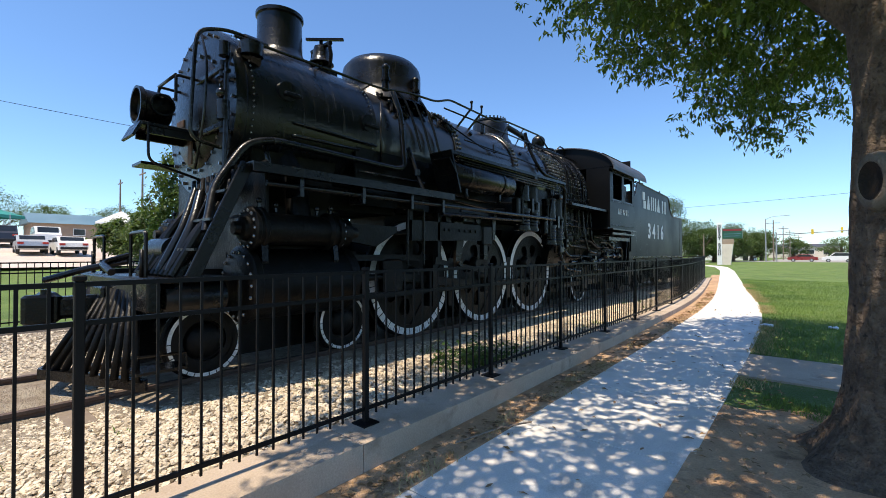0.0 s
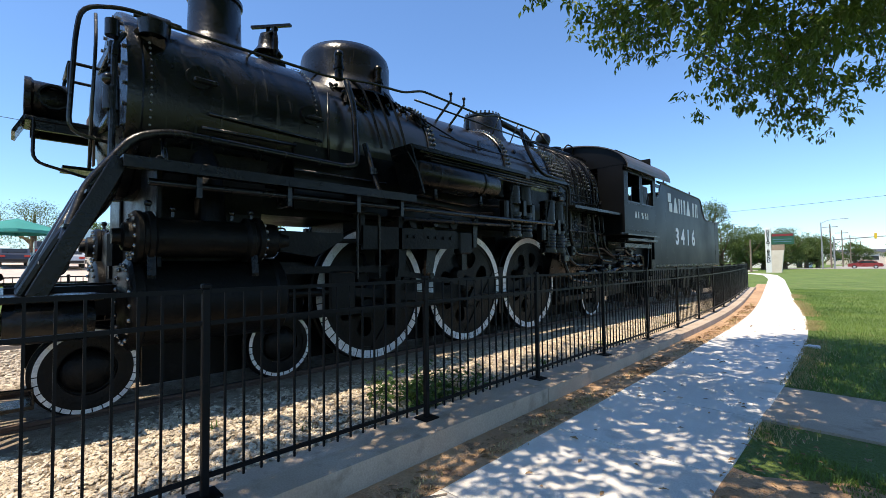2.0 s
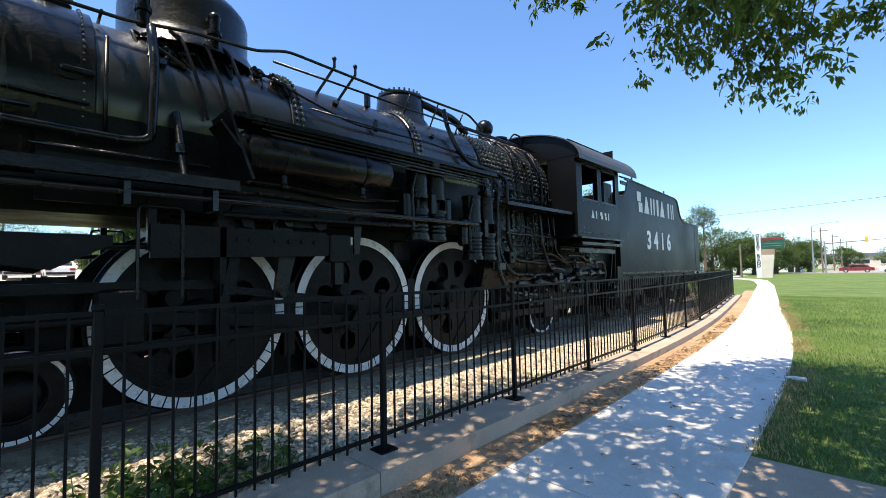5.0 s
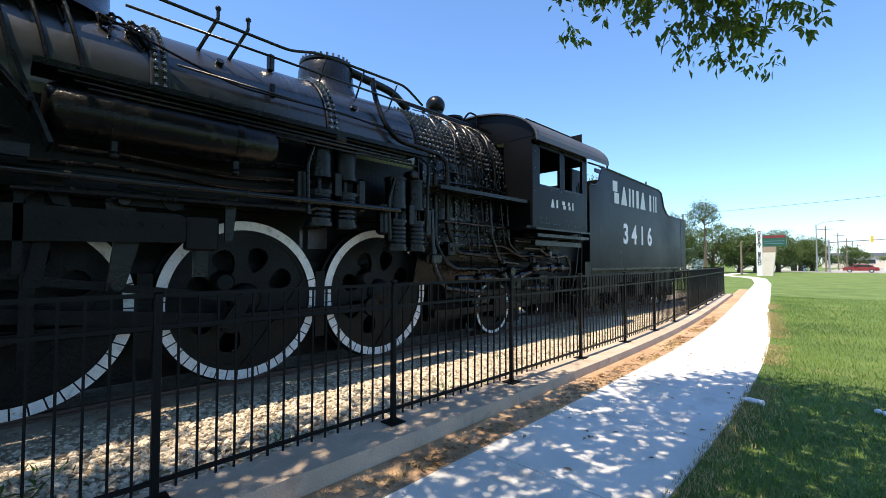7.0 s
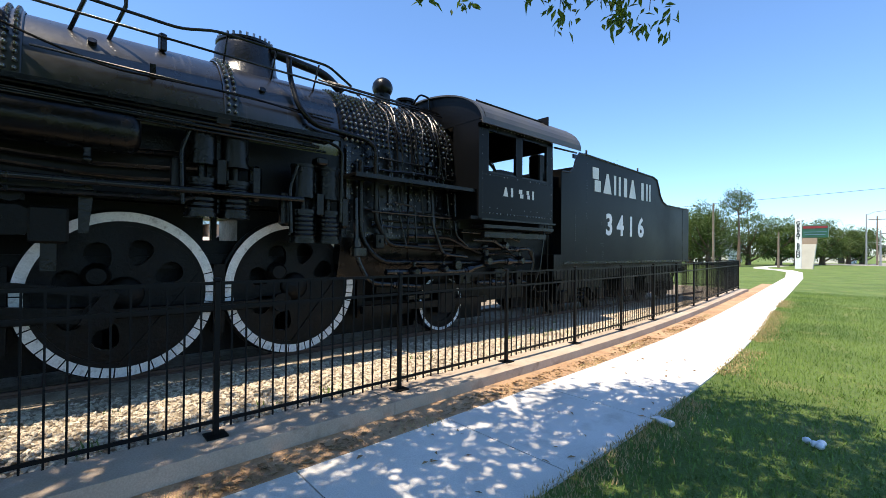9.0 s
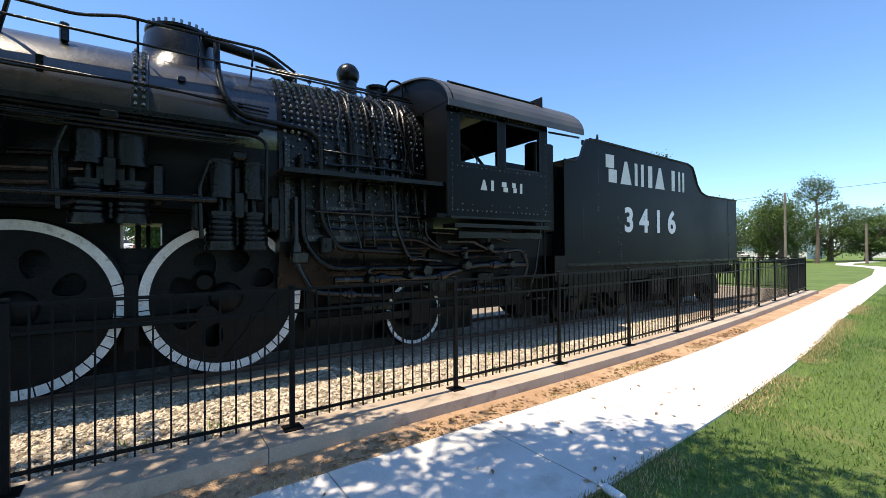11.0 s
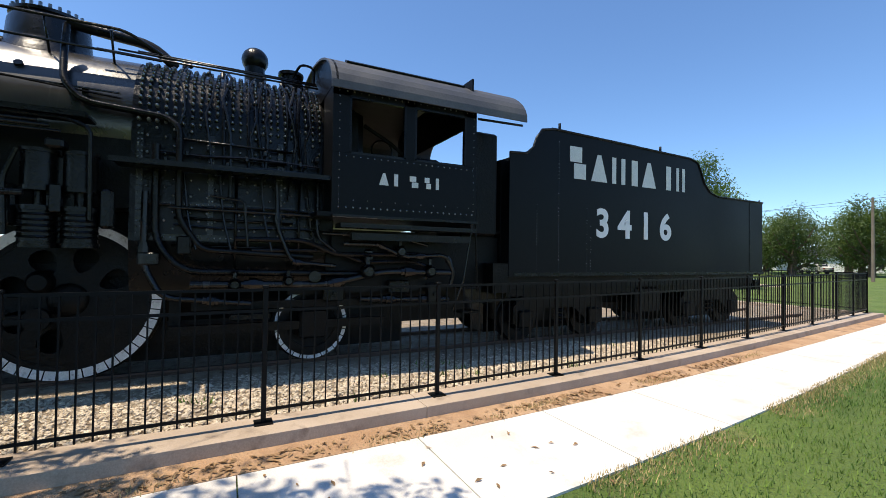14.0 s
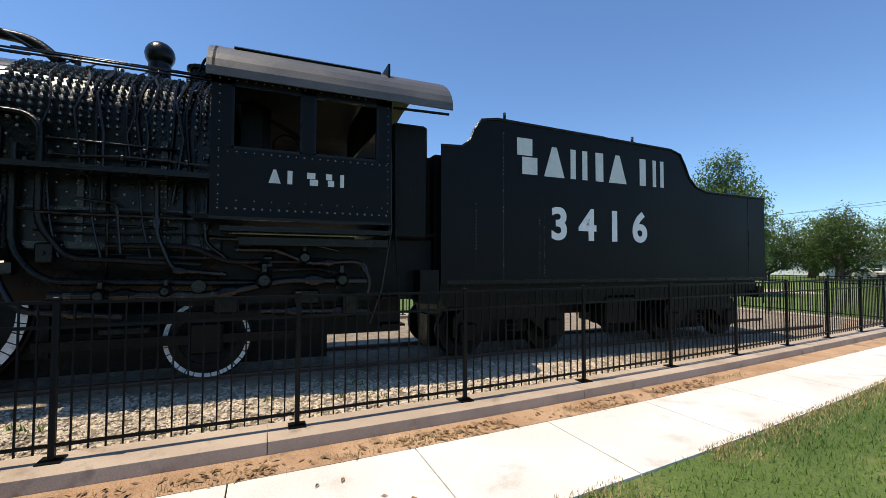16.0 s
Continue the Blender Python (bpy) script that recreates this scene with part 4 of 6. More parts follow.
hr.box((AX + 0.6, 5.75, 4.42), (0.08, 0.08, 0.22), (0, 0, 20), bevel=0.01)
pieces("handrail", hr, BLACK, loco)

# piping on the near side of the boiler
random.seed(11)
pp = Shape()
pp.tube([(AX + 1.42, -0.25, 1.9), (AX + 1.25, -0.1, 2.4), (AX + 1.22, 0.25, 2.92), (AX + 1.22, 0.55, 3.02), (AX + 1.22, 2.55, 2.98), (AX + 1.22, 2.75, 3.02), (AX + 1.08, 2.8, 3.9), (AX + 0.9, 2.8, 4.3)], 0.045, 10, 0.14)
pp.tube([(AX + 1.16, 0.85, 3.15), (AX + 1.16, 1.9, 3.16)], 0.022).tube([(AX + 1.14, 0.5, 3.0), (AX + 1.3, 0.5, 2.64)], 0.03)
pp.tube([(AX + 1.14, 1.9, 2.86), (AX + 1.14, 3.3, 2.86)], 0.018)
pp.tube([(AX + 1.05, 3.0, 3.4), (AX + 1.25, 3.0, 2.95), (AX + 1.4, 3.0, 2.65)], 0.04, 10, 0.1).cyl((AX + 1.25, 3.0, 2.93), (AX + 1.25, 3.0, 3.02), 0.07, n=12)
for yy, zz in ((0.85, 3.72), (2.15, 3.62)):
    pp.lathe([(0, 1.10), (0.12, 1.10), (0.13, 1.02)], (AX - 0.03, yy, zz), 'x', 18).box((AX + 1.09, yy + 0.06, zz - 0.04), (0.06, 0.24, 0.05), (0, 0, 0), bevel=0.01)
pieces("pipe", pp, BLACK, loco)
pv = Shape()
pv.tube([(AX + 0.80, 3.9, 4.25), (AX + 1.0, 4.6, 3.95), (AX + 1.03, 5.2, 3.80), (AX + 1.03, 6.6, 3.84), (AX + 1.04, 7.9, 3.74)], 0.014, 6, 0.2)
pv.tube([(AX + 0.78, 7.3, 4.62), (AX + 0.85, 7.3, 4.3), (AX + 1.05, 7.35, 3.85), (AX + 1.12, 7.55, 3.62), (AX + 1.16, 8.4, 3.55), (AX + 1.22, 8.55, 3.42), (AX + 1.22, 8.55, 2.3), (AX + 1.2, 8.8, 1.9), (AX + 1.2, 10.2, 1.82)], 0.04, 10, 0.14)
pv.tube([(AX + 0.3, 7.2, 4.85), (AX + 0.35, 7.6, 4.78), (AX + 0.3, 8.1, 4.76), (AX + 0.35, 8.4, 4.5)], 0.07, 12, 0.2)
for yy in (9.05, 9.35, 9.55, 9.8, 10.05):
    k = random.uniform(-0.1, 0.1)
    pv.tube([(AX + 0.55, yy, 4.42), (AX + 0.92, yy + k, 4.15), (AX + 1.09, yy + k * 2, 3.75), (AX + 1.12, yy + k, 3.3), (AX + 1.16, yy, 2.92 - random.random() * 0.1)], random.choice((0.016, 0.02, 0.024)), 7, 0.15)
for zz in (3.30, 3.12, 2.30, 1.95):
    pv.tube([(AX + 1.15, 8.35 + random.random() * 0.2, zz), (AX + 1.15, 9.6 + random.random() * 0.5, zz - 0.02)], 0.018, 6)
pv.tube([(AX + 1.18, 8.3, 3.2), (AX + 1.18, 8.3, 2.0), (AX + 1.25, 8.6, 1.62), (AX + 1.25, 10.9, 1.58)], 0.045, 10, 0.3)
pv.tube([(AX + 1.2, 9.4, 1.9), (AX + 1.2, 10.5, 1.92), (AX + 1.3, 10.9, 1.75), (AX + 1.3, 11.7, 1.78), (AX + 1.35, 12.0, 1.66), (AX + 1.3, 11.9, 1.5)], 0.03, 8, 0.15)
pv.tube([(AX + 1.2, 9.2, 2.05), (AX + 1.25, 10.1, 2.05), (AX + 1.3, 10.5, 1.86), (AX + 1.35, 11.8, 1.88)], 0.035, 8, 0.15)
for yy in (9.2, 10.0):
    pv.tube([(AX + 1.2, yy, 2.88), (AX + 1.2, yy, 1.6)], 0.02, 6)
pieces("pipe", pv, BLACKR, loco)
# sander valves and fittings round the sand dome
pf = Shape()
for i in range(26):
    yy = 2.75 + random.random() * 1.5
    a = radians(random.uniform(38, 66))
    c = Vector((AX + 1.0 * math.cos(a), yy, BZ + 1.0 * math.sin(a)))
    pf.tube([c, c + Vector((0.05, random.uniform(-0.15, 0.2), 0.03)), c + Vector((0.12, random.uniform(-0.1, 0.2), -0.16))], random.choice((0.015, 0.02, 0.028)), 6, 0.05)
    pf.ball(c + Vector((0.04, 0, 0.02)), random.uniform(0.03, 0.05), 5)
for yy in (2.75, 3.45):
    pf.cyl((AX + 0.78, yy, 4.35), (AX + 0.78, yy, 4.72), 0.06, n=12).ball((AX + 0.78, yy, 4.72), 0.07, 6).cyl((AX + 0.78, yy, 4.5), (AX + 0.78, yy, 4.55), 0.08, n=12)
for dy in (0.0, 0.25, 0.5):
    pf.tube([(AX + 0.72, 3.0 + dy, 4.45), (AX + 0.86, 3.1 + dy, 4.3), (AX + 0.98, 3.2 + dy, 3.9), (AX + 1.06, 3.3 + dy, 3.4)], 0.02, 7, 0.1)
for yy, zz in ((8.5, 4.72), (9.0, 4.62), (9.45, 4.75), (9.85, 4.62), (10.15, 4.66)):
    pf.cyl((AX + 0.1, yy, 4.4), (AX + 0.1, yy, zz), 0.04, n=8)
pf.ball((AX, 9.45, 4.95), 0.2, 10, 1.0).cyl((AX, 9.45, 4.4), (AX, 9.45, 4.9), 0.15, n=16).lathe([(0.16, 4.5), (0.16, 4.78), (0.2, 4.79), (0.2, 4.84), (0, 4.85)], (AX, 10.0, 0), 'z', 18)
pf.tube([(AX + 0.25, 10.0, 4.7), (AX + 0.35, 10.1, 4.9), (AX + 0.4, 10.3, 4.86), (AX + 0.4, 10.3, 4.6)], 0.02, 7, 0.08)
pf.cyl((AX + 0.62, 0.55, 4.2), (AX + 0.9, 0.42, 4.02), 0.15, n=16)
pieces("valve_fitting", pf, BLACKR, loco)

ex = Shape()
ex.tube([(RX - 0.02, 0.3, 2.44), (RX - 0.02, 7.2, 2.46)], 0.035, 9).tube([(RX - 0.08, 3.3, 2.32), (RX - 0.08, 5.9, 2.36), (RX - 0.1, 6.1, 2.5)], 0.03, 8, 0.1)
ex.tube([(AX + 0.96, 0.2, 4.0), (AX + 1.02, 0.12, 3.85), (AX + 1.02, 0.1, 2.6)], 0.028, 8, 0.1).tube([(AX + 0.55, 0.02, 4.3), (AX + 0.8, 0.0, 3.9), (AX + 0.75, -0.02, 3.2), (AX + 0.45, 0.0, 2.7)], 0.016, 7, 0.2)
ex.cyl((AX + 1.0, 0.1, 3.92), (AX + 1.0, 0.1, 4.08), 0.06, n=10).cyl((AX + 0.98, 0.1, 3.2), (AX + 0.98, 0.1, 3.42), 0.07, n=10).ball((AX + 0.98, 0.08, 3.5), 0.06, 6).box((AX + 0.92, 0.12, 3.75), (0.3, 0.05, 0.04))
ex.tube([(AX + 0.9, -0.1, 2.35), (AX + 1.1, -0.25, 2.0), (AX + 1.05, -0.45, 1.5)], 0.05, 9, 0.15).tube([(AX + 0.75, -0.1, 2.4), (AX + 0.95, -0.3, 1.95), (AX + 0.9, -0.5, 1.5)], 0.04, 9, 0.15)
ex.tube([(AX + 1.06, 0.95, 3.35), (AX + 1.08, 2.3, 3.30)], 0.02, 7).tube([(AX + 1.04, 2.42, 4.0), (AX + 1.05, 2.42, 3.0)], 0.018, 7)
ex.cyl((AX + 0.78, 0.42, 4.25), (AX + 0.78, 0.62, 4.25), 0.12, n=16).lathe([(0.05, 0), (0.13, 0.01), (0.14, 0.16), (0.05, 0.2)], (AX + 0.93, 0.45, 4.05), 'z', 14)
for yy in (0.7, 1.6, 2.5, 3.2):
    ex.box((RX - 0.12, yy, 2.46), (0.30, 0.05, 0.26))
pieces("pipe", ex, BLACK, loco)
# Dark sheet standing in for the shade under the boiler's side.
pieces("shade_sheet", Shape().box((AX + 1.0, 5.0, 2.82), (0.04, 6.1, 0.85)), DULLBLACK, loco)
wv = Shape()
for k, zz in enumerate((2.62, 2.74, 2.90)):
    wv.tube([(AX + 1.06 + 0.05 * k, 3.4 + 0.2 * k + 0.5 * i, zz + 0.03 * math.sin(i * 1.3 + k)) for i in range(6)], 0.022 + 0.004 * k, 7)
for k, zz in enumerate((4.40, 4.47, 4.52)):
    wv.tube([(AX + 0.78 - 0.08 * k, 7.6 + 0.2 * k, zz), (AX + 0.78 - 0.08 * k, 10.3, zz - 0.01)], 0.015, 6)
wv.tube([(AX + 1.02, 4.55, 3.86), (AX + 1.03, 7.9, 3.80)], 0.013, 6).box((AX + 1.0, 5.6, 3.88), (0.03, 0.06, 0.18)).box((AX + 1.0, 7.55, 3.75), (0.03, 0.06, 0.14))
for yy, zz in ((5.05, 4.12), (6.9, 4.02), (2.9, 3.95)):
    aa = math.atan2(zz - BZ, math.sqrt(max(0.01, 1.0 - (zz - BZ) ** 2)))
    wv.cyl((AX + 0.97 * math.cos(aa), yy, BZ + 0.97 * math.sin(aa)), (AX + 1.04 * math.cos(aa), yy, BZ + 1.04 * math.sin(aa)), 0.045, n=12)
pieces("pipe", wv, BLACK, loco)
# Dark plates added low inside the frames to hide sunlit gravel beyond.
eb = Shape()
for y0, y1 in ((0.5, 2.9), (3.1, 5.2), (5.5, 7.3), (7.6, 10.0), (10.15, 11.9)):
    eb.box((AX + 0.30, (y0 + y1) / 2, 0.66), (0.08, y1 - y0, 0.60)).box((AX - 0.30, (y0 + y1) / 2, 0.66), (0.08, y1 - y0, 0.56))
pieces("underside_blocker", eb, DULLBLACK, loco)
# Plain dark boxes added to fill the shaded space under the cab.
pieces("under_cab_fill", Shape().box((AX, 11.9, 1.75), (2.2, 3.0, 0.9)).box((AX, 11.6, 1.05), (1.3, 2.8, 0.6)).box((AX + 1.0, 11.3, 2.05), (0.5, 1.7, 0.35)), DULLBLACK, loco)
# Added panel that hides the sky seen through the cab's open rear.
part("rear_sky_blocker", Shape().box((AX, 12.54, 4.3), (3.3, 0.03, 0.75)), DULLBLACK, cab)
tbl = Shape()
for yy in (8.6, 9.0, 9.5, 10.1):
    tbl.tube([(AX + 1.18, yy, 2.86), (AX + 1.2, yy + 0.05, 2.3), (AX + 1.22, yy + 0.15, 1.9)], 0.015, 6, 0.2)
tbl.box((AX + 1.2, 8.25, 1.78), (0.2, 0.22, 0.16), bevel=0.02).box((AX + 1.25, 11.0, 1.86), (0.16, 0.14, 0.18), bevel=0.03).cyl((AX + 1.2, 10.2, 1.55), (AX + 1.4, 10.2, 1.55), 0.08, n=12)
pieces("pipe", tbl, BLACK, loco)
# thin lines over the stay bolts
fl = Shape()
for i in range(7):
    y0 = 8.55 + i * 0.26 + 0.06 * (i % 2)
    pts = []
    for j in range(7):
        a = radians(74 - 13 * j)
        pts.append((AX + 1.15 * math.cos(a), y0 + 0.05 * math.sin(1.7 * j + i * 2.1), BZ + 1.11 * math.sin(a)))
    pts.append((AX + 1.16, y0 + 0.06 * math.sin(i), 3.1 - 0.25 * (i % 3)))
    fl.tube(pts, 0.011 + 0.004 * (i % 3), 6)
    fl.ball(pts[1 + i % 4], 0.035, 6)
for zz, ya, yb in ((3.12, 8.3, 10.3), (3.0, 8.7, 10.4), (2.46, 8.2, 10.3), (2.2, 8.5, 10.4)):
    fl.tube([(AX + 1.18, ya + (yb - ya) * k / 4, zz + 0.02 * math.sin(k * 2 + zz)) for k in range(5)], 0.016, 6)
for i in range(9):
    fl.box((AX + 1.17, 8.4 + 0.23 * i, 3.02 + 0.1 * (i % 3)), (0.06, 0.05, 0.07), bevel=0.01)
pieces("pipe", fl, BLACK, loco)

# pipe runs with unions and valves at the foot of the firebox and under the cab
def pipe_run(pts, r, unions=()):
    """A bent pipe with collars at the given shares of its length."""
    sh = Shape().tube(pts, r, 9, r * 4)
    pts = [Vector(p) for p in pts]
    total = sum((b - a).length for a, b in zip(pts, pts[1:]))
    for u in unions:
        d = u * total
        for a, b in zip(pts, pts[1:]):
            k = (b - a).length
            if d <= k:
                c, w = a.lerp(b, d / k), (b - a).normalized()
                sh.cyl(c - w * r, c + w * r, r * 1.7, n=8).cyl(c - w * r * 2.2, c + w * r * 2.2, r * 1.3, n=8)
                break
            d -= k
    return sh


for pts, r, unions in (
        ([(AX + 1.30, 8.7, 1.46), (AX + 1.32, 10.4, 1.44), (AX + 1.36, 11.2, 1.62), (AX + 1.40, 12.3, 1.60)], 0.05, (0.2, 0.5, 0.8)),
        ([(AX + 1.36, 10.6, 2.02), (AX + 1.40, 11.1, 2.02), (AX + 1.42, 11.5, 1.84), (AX + 1.44, 12.2, 1.88), (AX + 1.44, 12.35, 1.60), (AX + 1.40, 12.3, 1.38)], 0.032, (0.25, 0.55, 0.8)),
        ([(AX + 1.34, 10.3, 2.16), (AX + 1.38, 11.4, 2.14), (AX + 1.40, 11.9, 2.02)], 0.022, (0.4,)),
        ([(AX + 1.22, 9.7, 2.86), (AX + 1.26, 9.72, 2.2), (AX + 1.30, 9.9, 1.75), (AX + 1.30, 10.5, 1.70)], 0.03, (0.3, 0.7)),
        ([(AX + 1.22, 10.25, 2.86), (AX + 1.26, 10.25, 2.1), (AX + 1.32, 10.5, 1.9)], 0.024, (0.5,)),
        ([(AX + 1.20, 8.2, 2.6), (AX + 1.24, 8.2, 1.7), (AX + 1.28, 8.4, 1.3), (AX + 1.28, 9.4, 1.2)], 0.04, (0.3, 0.8)),
        ([(AX + 1.25, 8.45, 2.42), (AX + 1.25, 10.35, 2.40)], 0.020, (0.2, 0.5, 0.75)),
        ([(AX + 1.22, 8.9, 2.6), (AX + 1.25, 9.3, 2.55), (AX + 1.25, 9.35, 1.95)], 0.016, (0.5,)),
        ([(AX + 1.15, 10.9, 1.2), (AX + 1.15, 12.4, 1.15)], 0.045, (0.3, 0.7)),
        ([(AX + 1.48, 12.62, 3.5), (AX + 1.52, 12.62, 2.3), (AX + 1.50, 12.5, 1.5), (AX + 1.42, 12.35, 1.0)], 0.017, ())):
    part("pipe", pipe_run(pts, r, unions), BLACK, loco)
for yy, zz, rr in ((10.95, 1.62, 0.11), (11.45, 1.92, 0.09), (11.95, 1.62, 0.10), (9.2, 1.46, 0.08), (9.85, 1.50, 0.07)):
    part("injector_valve", Shape().lathe([(0, -0.10), (rr * 0.6, -0.10), (rr, -0.05), (rr, 0.05), (rr * 0.6, 0.10), (0, 0.10)], (AX + 1.38, yy, zz), 'x', 12).cyl((AX + 1.38, yy, zz), (AX + 1.38, yy, zz + rr * 2.0), rr * 0.35, n=8).lathe([(rr * 0.5, -0.008), (rr * 0.62, 0), (rr * 0.5, 0.008)], (AX + 1.38, yy, zz + rr * 2.0), 'z', 12), BLACK, loco)
for yy, zz, w, h in ((8.62, 1.95, 0.16, 0.24), (10.5, 1.30, 0.30, 0.22), (11.5, 1.38, 0.34, 0.20), (12.1, 1.25, 0.22, 0.34), (9.4, 1.02, 0.5, 0.10)):
    part("bracket", Shape().box((AX + 1.2, yy, zz), (0.14, w, h), bevel=0.02).cyl((AX + 1.26, yy, zz), (AX + 1.30, yy, zz), 0.03, n=6), BLACKR, loco)
# seams and patch plates on the firebox side
fbp = Shape()
for yy in (8.12, 8.9, 9.75):
    fbp.box((AX + 1.105, yy, 2.72), (0.012, 0.07, 1.35))
fbp.box((AX + 1.108, 9.25, 2.48), (0.012, 2.1, 0.06)).box((AX + 1.108, 9.3, 2.05), (0.012, 2.2, 0.08))
pieces("seam_strip", fbp, BLACK, firebox)
b = Shape()
for yy in (8.10, 8.14, 8.88, 8.92, 9.73, 9.77):
    for i in range(18):
        b.ball((AX + 1.114, yy, 2.1 + 0.072 * i), 0.013, 4)
for i in range(30):
    b.ball((AX + 1.116, 8.25 + 0.07 * i, 2.48), 0.013, 4).ball((AX + 1.116, 8.25 + 0.07 * i, 2.05), 0.013, 4)
part("seam_rivets", b, BOLT, firebox, kind="stuff")

# front: pilot deck, ladders, pilot, coupler, pump shields
fd = Shape().box((AX, -0.35, 1.42), (2.9, 0.75, 0.05), bevel=0.01).box((AX, -0.70, 1.28), (2.9, 0.12, 0.30), bevel=0.015)
pieces("pilot_deck", fd, BLACKR, loco)
for sx in (1, -1):
    la = Shape()
    for dx in (1.10, 1.56):
        la.box((AX + sx * dx, -0.16, 2.03), (0.035, 0.13, 1.30), (-24, 0, 0), bevel=0.008)
    for k in range(3):
        la.box((AX + sx * 1.33, -0.32 + k * 0.14, 1.72 + k * 0.30), (0.45, 0.17, 0.025))
    if sx > 0:
        part("front_ladder", la, BLACKR, loco)
    pieces("flag_stand", Shape().cyl((AX + sx * 1.0, -0.68, 1.44), (AX + sx * 1.0, -0.68, 1.72), 0.02, n=8).tube([(AX + sx * 0.55, -0.66, 1.44), (AX + sx * 0.55, -0.66, 1.9), (AX + sx * 1.05, -0.66, 1.9), (AX + sx * 1.05, -0.66, 1.44)], 0.018, 6, 0.05), BLACKR, loco)
pil = Shape()
for i in range(19):
    k = (i - 9) / 9
    pil.tube([(AX + k * 0.95, -0.72 - 0.06 * (1 - abs(k)), 1.30), (AX + k * 1.30, -0.80 - 0.46 * (1 - abs(k)), 0.48)], 0.034, 7)
pilot = part("pilot", Shape().prism([(AX - 1.36, -0.74), (AX, -1.32), (AX + 1.36, -0.74), (AX + 1.28, -0.70), (AX, -1.22), (AX - 1.28, -0.70)], 'z', 0.40, 0.50), BLACKR, loco, "black slatted cowcatcher")
pieces("slat", pil, DULLBLACK, pilot)
part("pilot_step", Shape().box((AX + 1.28, -0.62, 0.58), (0.30, 0.42, 0.03)).tube([(AX + 1.42, -0.42, 0.6), (AX + 1.42, -0.42, 0.72), (AX + 1.42, -0.82, 0.74)], 0.015, 6), BLACKR, pilot)
cp = Shape().box((AX, -0.95, 1.12), (0.20, 0.50, 0.22), bevel=0.03).box((AX - 0.04, -1.24, 1.12), (0.34, 0.20, 0.32), bevel=0.05).box((AX + 0.16, -1.34, 1.12), (0.12, 0.24, 0.30), bevel=0.04).cyl((AX + 0.12, -1.28, 0.94), (AX + 0.12, -1.28, 1.32), 0.035, n=10).box((AX, -0.80, 1.12), (0.5, 0.10, 0.42), bevel=0.03)
part("coupler", cp, BLACKR, loco)
fp = Shape()
for i in range(9):
    k = AX + 0.15 + i * 0.14
    fp.tube([(k, -0.5, 1.46), (k + 0.1, -0.25, 1.9 + 0.05 * (i % 3)), (k + 0.05 * (i % 2), 0.1, 2.3 + 0.05 * (i % 3)), (k - 0.1, 0.15, 2.6)], 0.04, 8, 0.2)
fp.cyl((AX + 0.1, -0.3, 1.72), (AX + 0.75, -0.3, 1.72), 0.14, n=16)
fp.tube([(AX + 0.3, -0.62, 1.6), (AX + 0.1, -0.95, 1.52), (AX - 0.15, -1.25, 1.40)], 0.035, 8, 0.1).tube([(AX + 0.5, -0.66, 1.66), (AX + 0.5, -0.9, 1.58), (AX + 0.9, -0.9, 1.5)], 0.035, 8, 0.1)
fp.tube([(AX + 0.9, -0.4, 1.46), (AX + 1.3, -0.3, 1.75), (AX + 1.35, 0.05, 2.35)], 0.06, 10, 0.2)
pieces("pipe", fp, BLACKR, loco)
part("cylinder_cock_tank", Shape().lathe([(0, -0.62), (0.16, -0.60), (0.18, -0.52), (0.18, -0.1), (0.16, -0.04), (0, -0.02)], (AX + 1.3, 0, 1.24), 'y', 20), BLACKR, loco)

# ---- tender ----
tender = thing("tender", (AX, 17.3, RAILZ), "long satin-black tender with pale lettering, coupled behind the cab", "tender")
TX = -4.55
TH = TX - AX
side = [(13.45, 1.52), (21.2, 1.52), (21.2, 3.32), (19.35, 3.34), (19.05, 3.42), (18.85, 3.60), (18.72, 3.86), (18.60, 4.05), (18.35, 4.12), (14.45, 4.22), (14.15, 4.17), (14.02, 4.0), (13.95, 3.82), (13.80, 3.70), (13.45, 3.68)]
body = part("tank_side", Shape().prism(side, 'x', TX - 0.02, TX), TENDER, tender)
part("tank_side", Shape().prism(side, 'x', AX - TH, AX - TH + 0.02), TENDER, tender)
pieces("tank_body", Shape().box((AX, 17.33, 2.42), (2 * TH - 0.06, 7.72, 1.78)).box((AX, 16.6, 3.6), (2 * TH - 0.05, 3.9, 0.8)).box((AX, 13.6, 2.6), (2.2, 0.3, 2.0)), TENDER, tender)
part("tank_bead", Shape().tube([(TX + 0.005, y, z) for y, z in side[2:]], 0.022, 8), BLACKR, tender)
pieces("coal_board", Shape().tube([(TX - 0.25, 14.6, 4.32), (TX - 0.25, 16.9, 4.27)], 0.02).box((TX - 0.3, 15.7, 4.22), (0.04, 2.6, 0.10)).tube([(TX - 0.05, 14.6, 4.2), (TX - 0.05, 14.6, 4.36)], 0.025).tube([(TX - 0.05, 17.4, 4.1), (TX - 0.05, 17.4, 4.28)], 0.025), BLACKR, tender)
part("front_bulkhead", Shape().box((AX, 14.0, 3.2), (2.6, 0.05, 1.2)), DULLBLACK, tender)
part("rear_panel_seam", Shape().box((TX + 0.002, 20.65, 2.42), (0.008, 0.012, 1.76)).box((TX + 0.002, 17.4, 1.56), (0.01, 7.7, 0.06)), BLACKR, tender)
b = Shape()
for i in range(36):
    b.ball((TX, 14.55, 1.62 + i * 0.068), 0.010, 4)
for yy in (14.05, 15.25, 15.35):
    for i in range(22):
        if random.random() < 0.7:
            b.ball((TX, yy, 1.65 + i * 0.055), 0.008, 4)
part("rivet_rows", b, BOLT, tender, kind="stuff")
